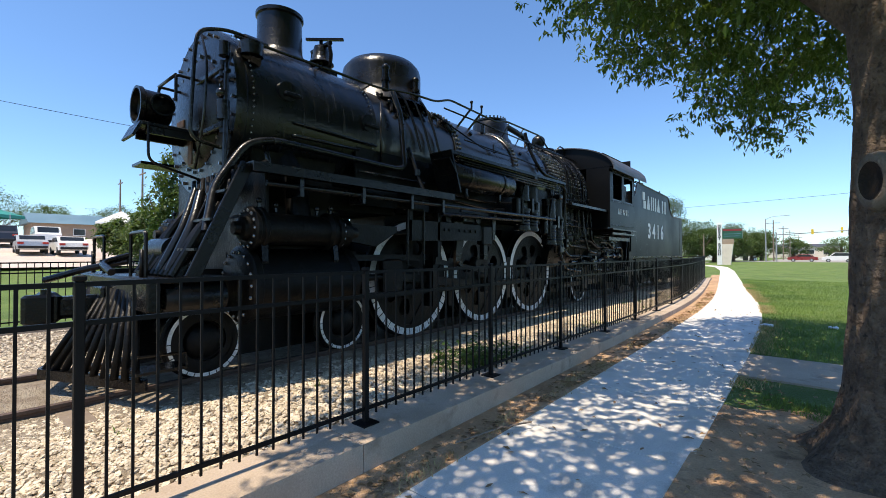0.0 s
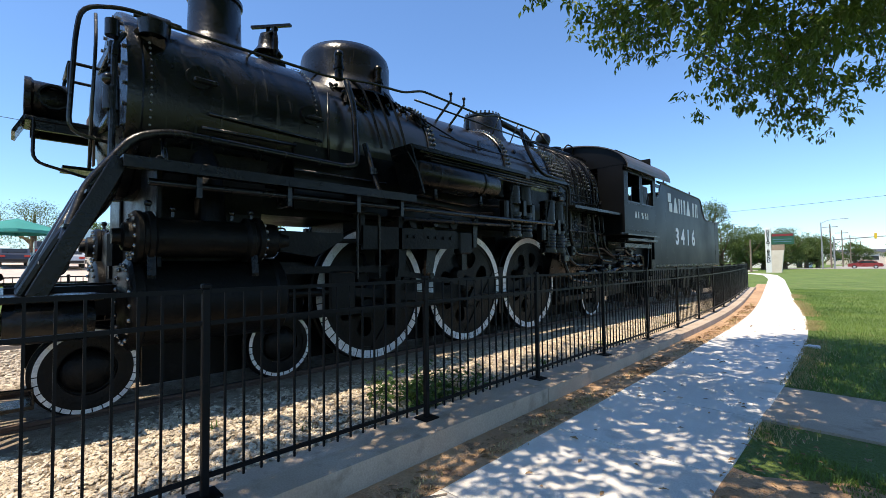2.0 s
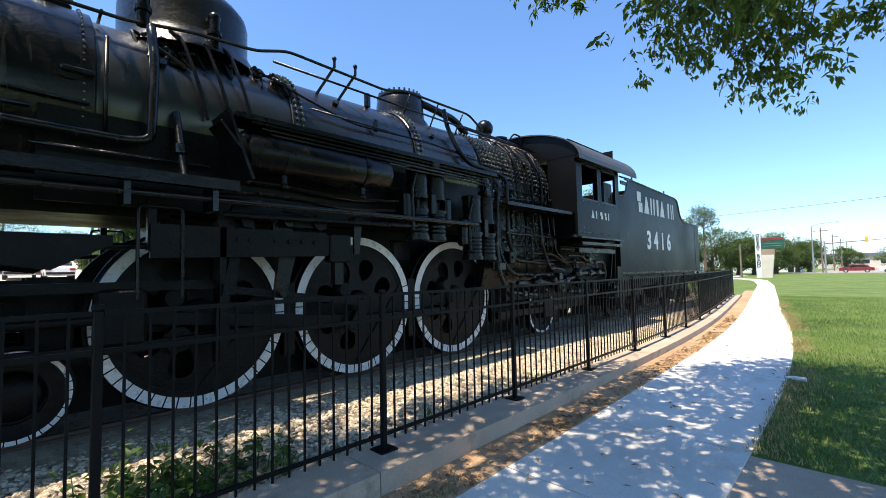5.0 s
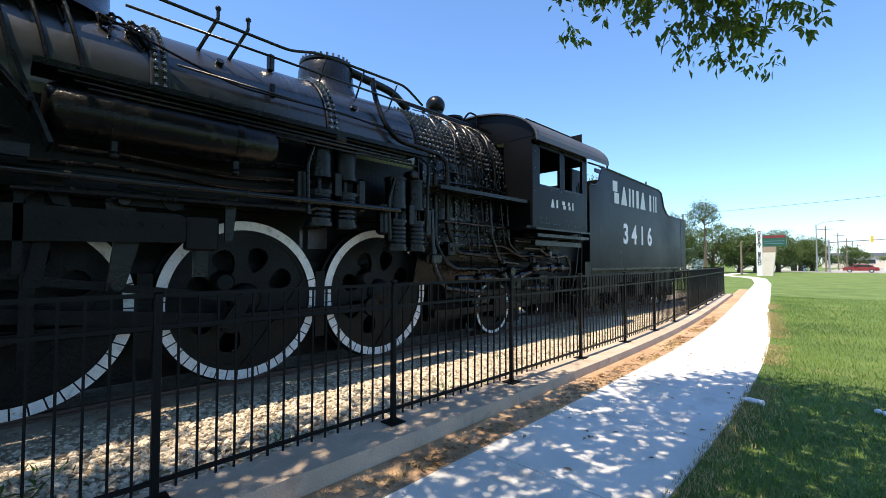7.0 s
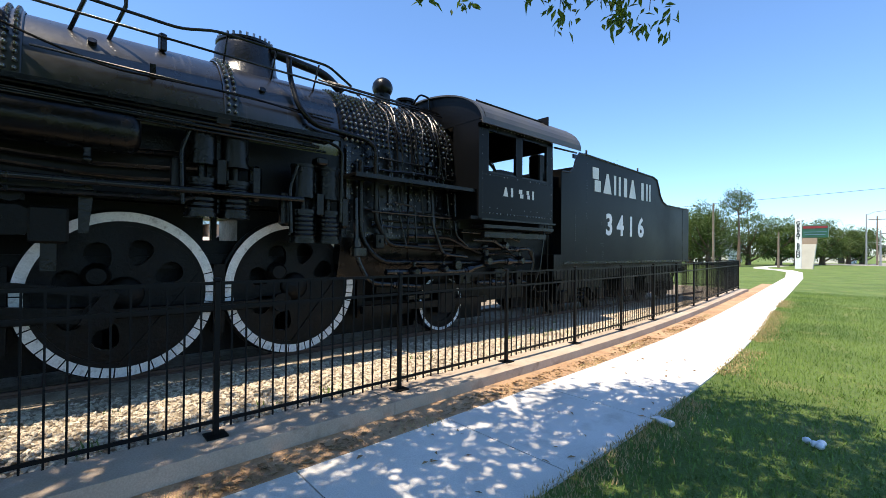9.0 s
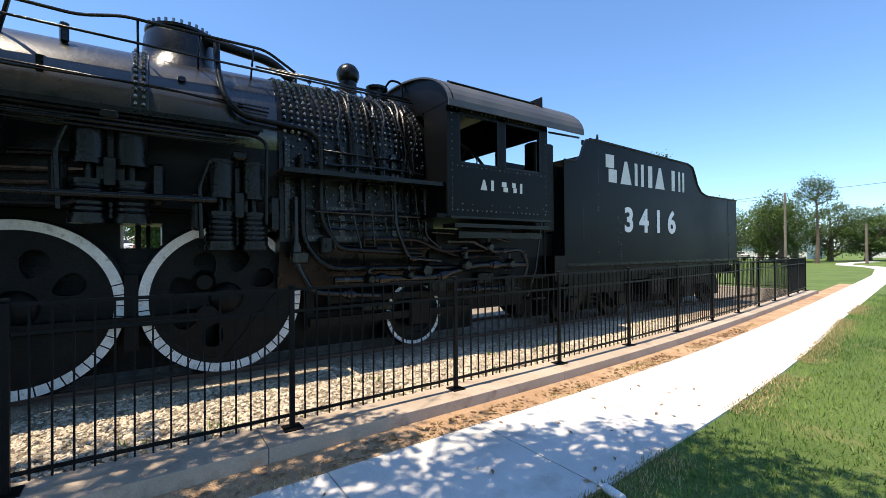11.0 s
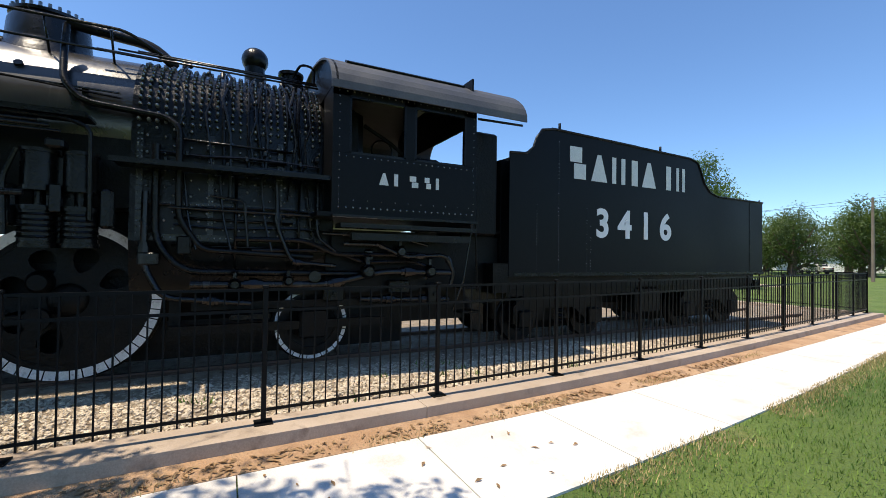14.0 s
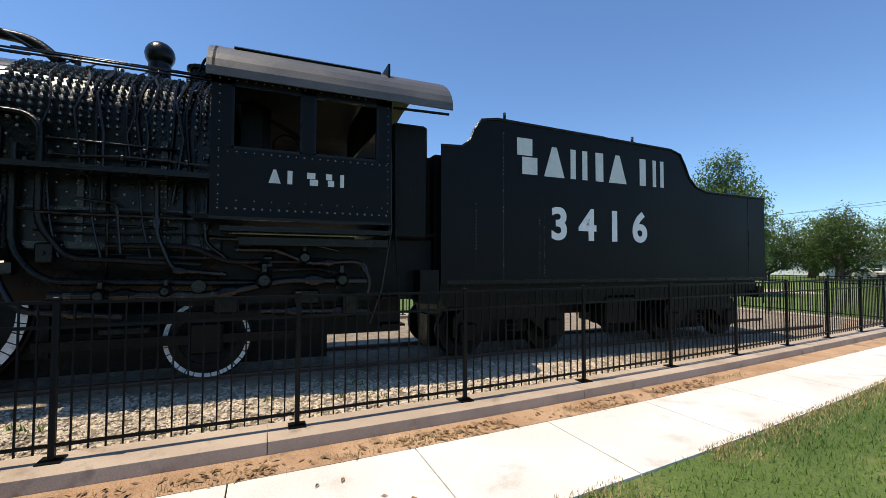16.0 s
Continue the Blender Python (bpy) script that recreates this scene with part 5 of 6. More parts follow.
digits = lettering("3416", TX + 0.004, 15.47, 2.29, 0.76, tender, WHITE, "number_lettering", 1.0, 1.62)
xs = [v.co.x for v in digits.data.vertices]
wide = (max(xs) - min(xs)) / 4
marks = []
for k in range(4):
    bm = bmesh.new()
    bm.from_mesh(digits.data)
    grown, left = [], set(bm.verts)
    while left:
        island, todo = [], [left.pop()]
        while todo:
            v = todo.pop()
            island.append(v)
            for e in v.link_edges:
                w = e.other_vert(v)
                if w in left:
                    left.discard(w)
                    todo.append(w)
        mid = (min(v.co.x for v in island) + max(v.co.x for v in island)) / 2
        if min(3, int((mid - min(xs)) / wide)) != k:
            grown += island
    bmesh.ops.delete(bm, geom=grown, context='VERTS')
    me = bpy.data.meshes.new("digit")
    bm.to_mesh(me)
    bm.free()
    one = new("digit", me)
    one.parent, one.matrix_basis = tender, digits.matrix_basis.copy()
bpy.data.objects.remove(digits)
s = Shape()
for yy, w, h, k in ((14.76, 0.50, 0.63, "s"), (15.32, 0.48, 0.52, "t"), (15.86, 0.46, 0.52, "p"), (16.34, 0.42, 0.52, "b"), (16.74, 0.48, 0.52, "t"), (17.42, 0.36, 0.51, "b"), (17.82, 0.36, 0.51, "p")):
    mark(s, TX + 0.004, yy, 3.35, w, h, k)
pieces("letter_block", s, WHITE, tender, "pale letter-sized strokes")
fr = Shape()
for sx in (1, -1):
    fr.box((AX + sx * 1.15, 17.3, 1.40), (0.12, 7.6, 0.22))
    for yc in (14.9, 19.6):
        fr.prism([(yc - 1.1, 0.95), (yc - 0.85, 1.18), (yc + 0.85, 1.18), (yc + 1.1, 0.95), (yc + 1.1, 0.65), (yc + 0.8, 0.55), (yc + 0.35, 0.9), (yc - 0.35, 0.9), (yc - 0.8, 0.55), (yc - 1.1, 0.65)], 'x', AX + sx * 1.0 - 0.05, AX + sx * 1.0 + 0.05)
        for dy in (-0.85, 0.85):
            fr.box((AX + sx * 1.04, yc + dy, 0.72), (0.18, 0.30, 0.32), bevel=0.03)
        for k in range(3):
            fr.lathe([(0.08, 0.62 + k * 0.1), (0.11, 0.65 + k * 0.1), (0.08, 0.68 + k * 0.1)], (AX + sx * 1.02, yc, 0), 'z', 12)
pieces("underframe", fr, DULLBLACK, tender)
t, ri, c = wheel_shapes(0.42, 0, False)
mt, mc = raw(t, "tyre", DULLBLACK), raw(c, "wheel_centre", DULLBLACK)
for yc in (14.05, 15.75, 18.75, 20.45):
    for side_ in (1, -1):
        m = Matrix.Translation(Vector((AX + side_ * 0.85, yc, RAILZ + 0.42)) - ORIGIN[tender.name])
        if side_ < 0:
            m = m @ Matrix.Rotation(math.pi, 4, 'Z')
        w = shared("wheel", mc, tender, m)
        shared("tyre", mt, w, Matrix())
# Plain dark boxes added to darken the gaps under the tender.
pieces("truck_gap_fill", Shape().box((AX, 14.95, 0.66), (0.5, 2.6, 0.55)).box((AX, 19.5, 0.66), (0.5, 2.8, 0.55)).box((AX, 17.9, 0.85), (0.6, 0.9, 0.4)).box((AX, 14.9, 0.95), (1.7, 2.3, 0.6)).box((AX, 19.6, 0.95), (1.7, 2.3, 0.6)).box((AX, 17.3, 1.3), (2.2, 7.4, 0.3)), DULLBLACK, tender)
part("brake_cylinder", Shape().box((AX + 0.9, 17.3, 0.98), (0.5, 0.8, 0.55), bevel=0.04), DULLBLACK, tender)
pieces("rear_ladder", Shape().tube([(TX - 0.1, 21.26, 1.0), (TX - 0.1, 21.26, 3.4)], 0.02).tube([(TX - 0.5, 21.26, 1.0), (TX - 0.5, 21.26, 3.4)], 0.02).box((AX, 21.3, 1.25), (2.4, 0.2, 0.25)), BLACKR, tender)
# Apron and steps; the upright boxes are dark fill for the open gap.
pieces("cab_apron", Shape().box((AX + 1.15, 12.98, 3.1), (0.30, 0.55, 1.75), bevel=0.03).box((AX - 1.15, 12.98, 3.1), (0.30, 0.55, 1.75), bevel=0.03).box((AX, 13.3, 2.4), (1.9, 0.25, 2.2)).box((AX, 13.0, 2.3), (2.2, 0.9, 0.06)).box((AX + 1.0, 12.95, 1.9), (0.1, 0.5, 0.9)).tube([(AX + 1.5, 12.68, 3.6), (AX + 1.55, 12.68, 2.2), (AX + 1.5, 12.75, 1.3)], 0.018, 7, 0.1).box((AX + 1.25, 13.25, 1.5), (0.35, 0.3, 0.5)).box((AX + 1.25, 12.7, 1.35), (0.3, 0.35, 0.03)).box((AX + 1.25, 12.7, 0.95), (0.3, 0.35, 0.03)), DULLBLACK, tender)

# ---- fences ----
FX, FTOP = -2.67, 1.25
post_me = raw(Shape().box((0, 0, FTOP / 2), (0.044, 0.044, FTOP), bevel=0.005).box((0, 0, FTOP + 0.015), (0.054, 0.054, 0.03), bevel=0.010).box((0, 0, 0.006), (0.16, 0.16, 0.012)), "post", FENCE)
pick_me = raw(Shape().box((0, 0, 0.645), (0.0135, 0.0135, 1.17)), "picket", FENCE)


def fence(label, ends, skip_pickets=False):
    """Posts at the given plan points, three rails and pickets between each pair."""
    ob = thing("fence", (ends[0][0], ends[0][1], KERBZ), label, "fence", group="iron fences round the locomotive")
    o = Vector(ob.location)
    for x, y in ends:
        shared("post", post_me, ob, Matrix.Translation(Vector((x, y, KERBZ)) - o))
    for (x0, y0), (x1, y1) in zip(ends, ends[1:]):
        a, c = Vector((x0, y0, KERBZ)), Vector((x1, y1, KERBZ))
        d = c - a
        yaw = math.degrees(math.atan2(d.y, d.x))
        for zz in (0.12, 1.04, 1.235):
            part("rail", Shape().box((a + c) / 2 + Vector((0, 0, zz)), (d.length - 0.05, 0.022, 0.026), (0, 0, yaw)), FENCE, ob)
        n = 15
        for k in range(1, n + 1):
            p = a + d * (k / (n + 1))
            shared("picket", pick_me, ob, Matrix.Translation(p - o))
    return ob


near = [(FX - bend(5.775 + 1.83 * i), 5.775 + 1.83 * i) for i in range(-7, 11)]
near += [(FX - bend(25.6), 25.6), (FX - bend(27.0), 27.0)]
fence("black iron picket fence on the kerb, square posts", near)
FXB = -11.3
fence("black iron picket fence behind the track", [(FXB, -7.03 + 1.83 * i) for i in range(18)] + [(FXB, 25.6), (FXB, 27.0)])
xe = FX - bend(27.0)
fence("black iron picket fence across the end of the track", [(xe + (FXB - xe) * i / 4, 27.0) for i in range(5)])
part("kerb_block", Shape().box(((xe + FXB) / 2, 27.06, KERBZ / 2), (abs(FXB - xe) + 0.6, 0.5, KERBZ - 0.004)), CURB, kerb)
part("kerb_block", Shape().box((FXB - 0.1, 10.0, KERBZ / 2 - 0.003), (0.6, 34.6, KERBZ - 0.006)), CURB, kerb)


# ---- trees ----
def limb(shape, pts, r0, r1, n=12):
    """A tapered, slightly knotty branch through points."""
    pts = [Vector(p) for p in pts]
    fine = []
    for i in range(len(pts) - 1):
        p0, p1, p2, p3 = pts[max(i - 1, 0)], pts[i], pts[i + 1], pts[min(i + 2, len(pts) - 1)]
        for k in range(5):
            t = k / 5
            fine.append(0.5 * ((2 * p1) + (p2 - p0) * t + (2 * p0 - 5 * p1 + 4 * p2 - p3) * t * t + (3 * p1 - p0 - 3 * p2 + p3) * t ** 3))
    fine.append(pts[-1])
    u, vs = None, []
    for i, p in enumerate(fine):
        d = (fine[min(i + 1, len(fine) - 1)] - fine[max(i - 1, 0)]).normalized()
        u = d.orthogonal().normalized() if u is None else (u - d * u.dot(d)).normalized()
        w = d.cross(u)
        t = i / (len(fine) - 1)
        r = r0 + (r1 - r0) * t
        for k in range(n):
            a = 2 * math.pi * k / n
            rr = r * (1 + 0.12 * noise.noise((p.x * 3 + math.cos(a) * 1.5, p.y * 3 + math.sin(a) * 1.5, p.z * 2)))
            vs.append(p + (u * math.cos(a) + w * math.sin(a)) * rr)
    m = len(fine)
    shape.add(vs, [(i * n + k, i * n + (k + 1) % n, (i + 1) * n + (k + 1) % n, (i + 1) * n + k) for i in range(m - 1) for k in range(n)], True)
    return shape


def leaves(shape, centre, spread, count, size, rng, droop=0.4):
    """Pointed leaves, two bent faces each, hung at random about a centre."""
    for _ in range(count):
        p = Vector((rng.gauss(0, spread[0]), rng.gauss(0, spread[1]), rng.gauss(0, spread[2]))) + Vector(centre)
        a, tilt = rng.random() * 6.283, rng.uniform(-1.2, 0.2) - droop
        d = Vector((math.cos(a) * math.cos(tilt), math.sin(a) * math.cos(tilt), math.sin(tilt)))
        sd = d.cross(Vector((rng.uniform(-0.5, 0.5), rng.uniform(-0.5, 0.5), 1))).normalized()
        up = sd.cross(d)
        L = size * rng.uniform(0.7, 1.3)
        w = L * 0.22
        shape.add([p, p + d * L * 0.45 + sd * w + up * w * 0.4, p + d * L, p + d * L * 0.45 - sd * w + up * w * 0.4], [(0, 1, 2), (0, 2, 3)])


rng = random.Random(5)
TRX, TRY = 0.65, 2.52
tree = thing("shade_tree", (TRX, TRY, GZ), "old tree with furrowed bark and a knot hole shading the path", "tree")
tr = Shape()
nb, rings = 96, []
shape_z = ((-0.25, 0.64), (-0.05, 0.58), (0.08, 0.48), (0.25, 0.40), (0.5, 0.355), (0.9, 0.335), (1.4, 0.325), (1.9, 0.32), (2.4, 0.32), (2.9, 0.335), (3.35, 0.36))
for k in range(73):
    zz = -0.25 + 3.6 * k / 72
    r = np.interp(zz, [q[0] for q in shape_z], [q[1] for q in shape_z])
    ring = []
    for m in range(nb):
        a = 2 * math.pi * m / nb
        root = 1 + 0.24 * max(0, 0.5 - zz) * (1 + math.sin(a * 5 + 1)) + 0.06 * noise.noise((math.cos(a) * 2, math.sin(a) * 2, zz * 1.3))
        furrow = 0.020 * noise.noise((math.cos(a) * 9, math.sin(a) * 9, zz * 2.2)) + 0.010 * noise.noise((math.cos(a) * 22, math.sin(a) * 22, zz * 5))
        ring.append((TRX + math.cos(a) * (r * root + furrow) + 0.02 * zz, TRY + math.sin(a) * (r * root + furrow) + 0.03 * zz, GZ + zz))
    rings.append(ring)
tr.add([p for q in rings for p in q], [(i * nb + k, i * nb + (k + 1) % nb, (i + 1) * nb + (k + 1) % nb, (i + 1) * nb + k) for i in range(len(rings) - 1) for k in range(nb)], True)
top = (TRX + 0.06, TRY + 0.1, GZ + 3.2)
arms = [[top, (TRX - 0.5, TRY + 0.6, 4.2), (TRX - 1.1, TRY + 1.8, 5.2), (TRX - 1.6, TRY + 3.5, 6.0), (TRX - 1.7, TRY + 5.0, 6.2)],
        [top, (TRX + 0.5, TRY + 0.4, 4.4), (TRX + 0.9, TRY + 1.4, 5.8), (TRX + 0.9, TRY + 2.8, 7.2)],
        [top, (TRX + 0.2, TRY - 0.7, 4.6), (TRX - 0.2, TRY - 2.0, 6.0), (TRX - 0.4, TRY - 3.4, 7.0)],
        [top, (TRX + 1.2, TRY - 0.3, 4.6), (TRX + 2.6, TRY - 0.4, 5.8), (TRX + 3.8, TRY, 6.6)],
        [top, (TRX + 0.1, TRY + 0.2, 5.4), (TRX - 0.2, TRY + 0.4, 7.4), (TRX, TRY + 0.6, 9.0)],
        [top, (TRX - 0.6, TRY - 0.2, 4.8), (TRX - 1.8, TRY + 0.2, 6.0), (TRX - 2.6, TRY + 0.6, 6.8)]]
for i, a in enumerate(arms):
    limb(tr, a, 0.25 if i < 2 else 0.2, 0.05)
part("trunk", tr, BARK, tree)
hole_pose = Matrix.Translation(Vector((TRX - 0.17, TRY - 0.235, GZ + 2.05)) - ORIGIN[tree.name]) @ Euler((radians(90), 0, radians(-34))).to_matrix().to_4x4() @ Matrix.Diagonal((0.55, 1.05, 0.8, 1))
shared("knot_hole", raw(Shape().lathe([(0.0, 0.035), (0.10, 0.05), (0.13, 0.075)], (0, 0, 0), 'z', 20), "knot_hole", HOLE), tree, hole_pose, "dark hollow")
shared("knot_rim", raw(Shape().lathe([(0.125, 0.07), (0.14, 0.082), (0.165, 0.078), (0.19, 0.05), (0.21, -0.05)], (0, 0, 0), 'z', 24), "knot_rim", SCAR), tree, hole_pose, "smooth grey callus round the hollow")


def low(x, y):
    """The underside of the crown over the path."""
    return 3.84 + 0.75 * max(0.0, -0.9 - x) + 0.32 * max(0.0, x + 0.6) + 0.02 * max(0.0, 8.2 - y) + 2.5 * max(0.0, y - 8.2)


cr, tw = Shape(), Shape()
made = 0
while made < 3000:
    x, y, z = rng.uniform(-4.6, 5.0), rng.uniform(-4.5, 9.8), rng.uniform(3.65, 8.8)
    e = ((x - 0.2) / 4.8) ** 2 + ((y - 3.0) / 7.2) ** 2 + ((z - 6.0) / 3.6) ** 2
    if e > 1 or z < low(x, y) or (y < 2.0 and z < 4.7) or y + 0.364 * (z - 0.2) > 10.7 - 1.7 * max(0.0, -1.2 - x):
        continue
    hang = z < low(x, y) + 1.0
    if noise.noise((x * 0.8, y * 0.8, z * 0.8)) < (-0.34 if hang else -0.14):
        continue
    if hang:
        for _ in range(6):
            leaves(cr, (x + rng.gauss(0, 0.22), y + rng.gauss(0, 0.20), z + rng.gauss(0, 0.13)), (0.05, 0.05, 0.04), 12, 0.105, rng, 0.25)
    else:
        leaves(cr, (x, y, z), (0.18, 0.18, 0.13), 13, 0.17, rng, 0.1)
    if hang and rng.random() < 0.45:
        q = Vector((x, y, z))
        a = rng.random() * 6.283
        d = Vector((math.cos(a), math.sin(a), 0)) * rng.uniform(0.3, 0.7)
        limb(tw, [q - d + Vector((0, 0, rng.uniform(0.25, 0.6))), q - d * 0.4 + Vector((0, 0, 0.22)), q + d * 0.15 + Vector((0, 0, -0.08))], 0.008, 0.003, 4)
    made += 1
# high side of the crown, out of view, added to dapple kerb and gravel
made = 0
while made < 140:
    x, y, z = rng.uniform(-4.9, -2.2), rng.uniform(-3.2, 3.4), rng.uniform(6.2, 8.4)
    if noise.noise((x * 0.9 + 7, y * 0.9, z * 0.9)) < -0.05 or (x + 0.4) ** 2 / 21 + (y - 0.4) ** 2 / 13 > 1:
        continue
    leaves(cr, (x, y, z), (0.2, 0.2, 0.13), 16, 0.17, rng, 0.1)
    made += 1
for x, y, z in ((-0.3, 8.2, 3.78), (-0.35, 8.1, 3.95), (-0.3, 8.15, 4.2), (-0.85, 7.7, 3.95), (-0.8, 7.75, 3.8), (0.35, 8.0, 4.25), (0.5, 8.0, 4.3), (-1.5, 7.1, 4.3), (-1.6, 2.2, 4.0)):
    for k in range(5):
        leaves(cr, (x + rng.gauss(0, 0.08), y + rng.gauss(0, 0.08), z + rng.gauss(0, 0.12)), (0.05, 0.05, 0.05), 9, 0.085, rng, 0.4)
    limb(tw, [(x + 0.3, y - 0.6, z + 0.9), (x + 0.12, y - 0.15, z + 0.45), (x, y, z - 0.12)], 0.010, 0.003, 4)
part("crown", cr, LEAF, tree, "loose crown of narrow green leaves", kind="stuff")
part("twig_spray", tw, BARK, tree, kind="stuff")


def far_tree(x, y, h, w, label, leaf=LEAF2, trunk_h=0.25, n=130, seed=0, size=0.5, tall=1.0, group=""):
    """A distant tree: tapered trunk, limbs, and a crown of leaf clumps with gaps."""
    r = random.Random(seed)
    ob = thing("tree", (x, y, GZ), label, "tree", group=group)
    t = Shape()
    limb(t, [(x, y, GZ - 0.1), (x + 0.1, y, GZ + h * 0.3), (x, y + 0.1, GZ + h * 0.75)], w * 0.045 + 0.08, 0.05, 8)
    for k in range(6):
        a = k * 1.05 + r.random()
        f0, f1, f2 = (trunk_h + (1 - trunk_h) * q for q in (0.02 + 0.05 * k, 0.14 + 0.06 * k, 0.30 + 0.07 * k))
        limb(t, [(x, y, GZ + h * f0), (x + math.cos(a) * w * 0.2, y + math.sin(a) * w * 0.2, GZ + h * f1), (x + math.cos(a) * w * 0.34, y + math.sin(a) * w * 0.34, GZ + h * f2)], w * 0.018 + 0.03, 0.02, 6)
    part("trunk", t, BARK, ob)
    c = Shape()
    k = 0
    while k < n:
        u = Vector((r.uniform(-1, 1), r.uniform(-1, 1), r.uniform(-1, 1)))
        if u.length > 1 or (u.length < 0.45 and r.random() < 0.6):
            continue
        bump = 0.86 + 0.3 * noise.noise((u.x * 1.8 + seed, u.y * 1.8, u.z * 1.8))
        f = 1 - 0.35 * max(0, u.z) * tall
        zz = GZ + h * (trunk_h + (1 - trunk_h) * (0.5 + 0.5 * u.z * bump))
        leaves(c, (x + u.x * w / 2 * bump * f, y + u.y * w / 2 * bump * f, zz), (w * 0.05, w * 0.05, h * 0.035), 40, size * 0.55, r, 0.0)
        k += 1
    part("crown", c, leaf, ob, kind="stuff")
    ob.location.z += hill(x, y)
    return ob


G = "park trees in the distance"
far_tree(-15.6, 36, 8.4, 5.4, "dense upright pear tree beyond the tender", LEAF3, 0.08, 420, 3, 0.34, 1.2, G)
far_tree(-27.5, 56, 4.6, 5.0, "small rounded park tree in fresh leaf", LEAF3, 0.15, 160, 4, 0.4, 0.8, G)
for i, (x, y, h, w) in enumerate(((-27, 72, 9.0, 9), (-21, 76, 10.0, 8), (-33, 68, 8.0, 9), (-15, 88, 8.0, 9), (-39, 64, 7.5, 9), (-46, 60, 8, 10), (-11.5, 100, 8.0, 9), (-8, 116, 7.5, 8), (-29, 92, 10, 11), (-54, 52, 8, 10), (-24, 82, 9.0, 9), (-18, 84, 8.5, 8), (-30, 78, 8.5, 9), (-13.5, 92, 7.0, 8), (-36, 84, 9, 10), (-42, 78, 8.5, 10), (-9.5, 112, 7.5, 8))):
    far_tree(x, y, h, w, "broad leafy park tree beyond the lawn", LEAF2, 0.04, 190, 20 + i, 0.6, 0.7, G)
far_tree(-16.2, 72, 10.4, 4.4, "tall thin-trunked tree with a tufted crown", LEAF2, 0.66, 90, 40, 0.4, 0.3, G)
for i, (x, y, h, w) in enumerate(((-60, 24, 8, 8), (-70, 42, 8, 9), (-26.5, 6.6, 7.2, 3.6), (-88, 2, 9, 12), (-90, 18, 7, 10), (-80, -5, 10, 9), (-95, 30, 8, 12), (-40, 7.4, 3.6, 3.4), (-36, 8.0, 4.4, 3.8), (-92, 10, 7, 9))):
    far_tree(x, y, h, w, "leafy tree beyond the car park", LEAF2, 0.04, 150, 60 + i, 0.5, 0.7, G)
for i, (x, y, h, w) in enumerate(((8, 190, 8, 14), (18, 170, 7, 10), (30, 180, 8, 14), (-4, 175, 7, 10), (46, 175, 9, 14))):
    far_tree(x, y, h, w, "broad street tree far down the road", LEAF2, 0.06, 100, 80 + i, 0.9, 0.7, G)

# ---- lawn, soil, litter ----
soil = Shape()
sv = []
for j in range(20):
    for i in range(12):
        x, y = -0.62 + i * 0.23, -4.0 + j * 0.44
        sv.append((x, y, GZ + rise(y) + 0.02 + 0.02 * noise.noise((x * 2, y * 2, 1)) - 0.07 * max(0.0, max((i - 7.5) / 3.5, (2 - j) / 2, (j - 16.5) / 2.5) + 0.6 * noise.noise((x * 1.4, y * 1.4, 5)))))
soil.add(sv, [(j * 12 + i, j * 12 + i + 1, (j + 1) * 12 + i + 1, (j + 1) * 12 + i) for j in range(19) for i in range(11)], True)
thing("bare_soil", (0, 0, 0), "bare reddish soil with thin grass under the tree", "soil", kind="structure", shape=soil, material=DIRT)
cross = thing("cross_path", (0, 0, 0), "short concrete slab path crossing the lawn", "footpath", kind="structure")
for i in range(5):
    part("slab", Shape().box((-0.61 + 0.75 + i * 1.51, 5.38, WALKZ / 2 - 0.024), (1.50, 1.5, WALKZ + 0.004)), CURB, cross)


def blades(name, spots, height, label, material, width=0.006):
    v, f = [], []
    for x, y, z in spots:
        a = rng.random() * 6.283
        h = height * rng.uniform(0.5, 1.3)
        dx, dy = math.cos(a) * width, math.sin(a) * width
        lx, ly = rng.gauss(0, 0.35) * h, rng.gauss(0, 0.35) * h
        n = len(v)
        v += [(x - dx, y - dy, z - 0.005), (x + dx, y + dy, z - 0.005), (x + lx, y + ly, z + h)]
        f.append((n, n + 1, n + 2))
    s = Shape()
    s.v, s.f, s.smooth = v, f, [False] * len(f)
    me = bpy.data.meshes.new(name)
    me.from_pydata(v, [], f)
    me.materials.append(material)
    return tagged(new(name, me), label, "grass", kind="stuff")


spots = []
while len(spots) < 95000:
    y = 3.0 + 26 * rng.random() ** 1.7
    x = path_right(y) + 0.02 + rng.random() ** 1.3 * 9
    if 4.6 < y < 6.15 or (y < 4.6 and (x < 0.9 or rng.random() < 0.3) and noise.noise((x * 1.5, y * 1.5, 0)) < 0.15):
        continue
    if rng.random() < 0.25 + 0.75 * min(1, (x - path_right(y)) / 0.35):
        spots.append((x, y, GZ + 0.012 + rise(y)))
blades("lawn_grass", spots, 0.045, "short green lawn grass", GRASS)
spots = []
while len(spots) < 7000:
    y = rng.uniform(4, 24)
    x = path_right(y) + rng.gauss(0.04, 0.15)
    if x > path_right(y) - 0.04 and not 4.6 < y < 6.15 and noise.noise((1, y * 0.6, 0)) > -0.15:
        spots.append((x, y, GZ + 0.02 + rise(y)))
for cx, cy in [(rng.choice((-2.12, -2.03)), rng.uniform(-2, 18)) for _ in range(26)]:
    for _ in range(60):
        y = cy + rng.gauss(0, 0.14)
        spots.append((cx - bend(y) + rng.gauss(0, 0.045), y, GZ + 0.024 + rise(y)))
blades("dry_grass", spots, 0.04, "straw-coloured dead grass along the path edges", STRAW, 0.005)
spots = []
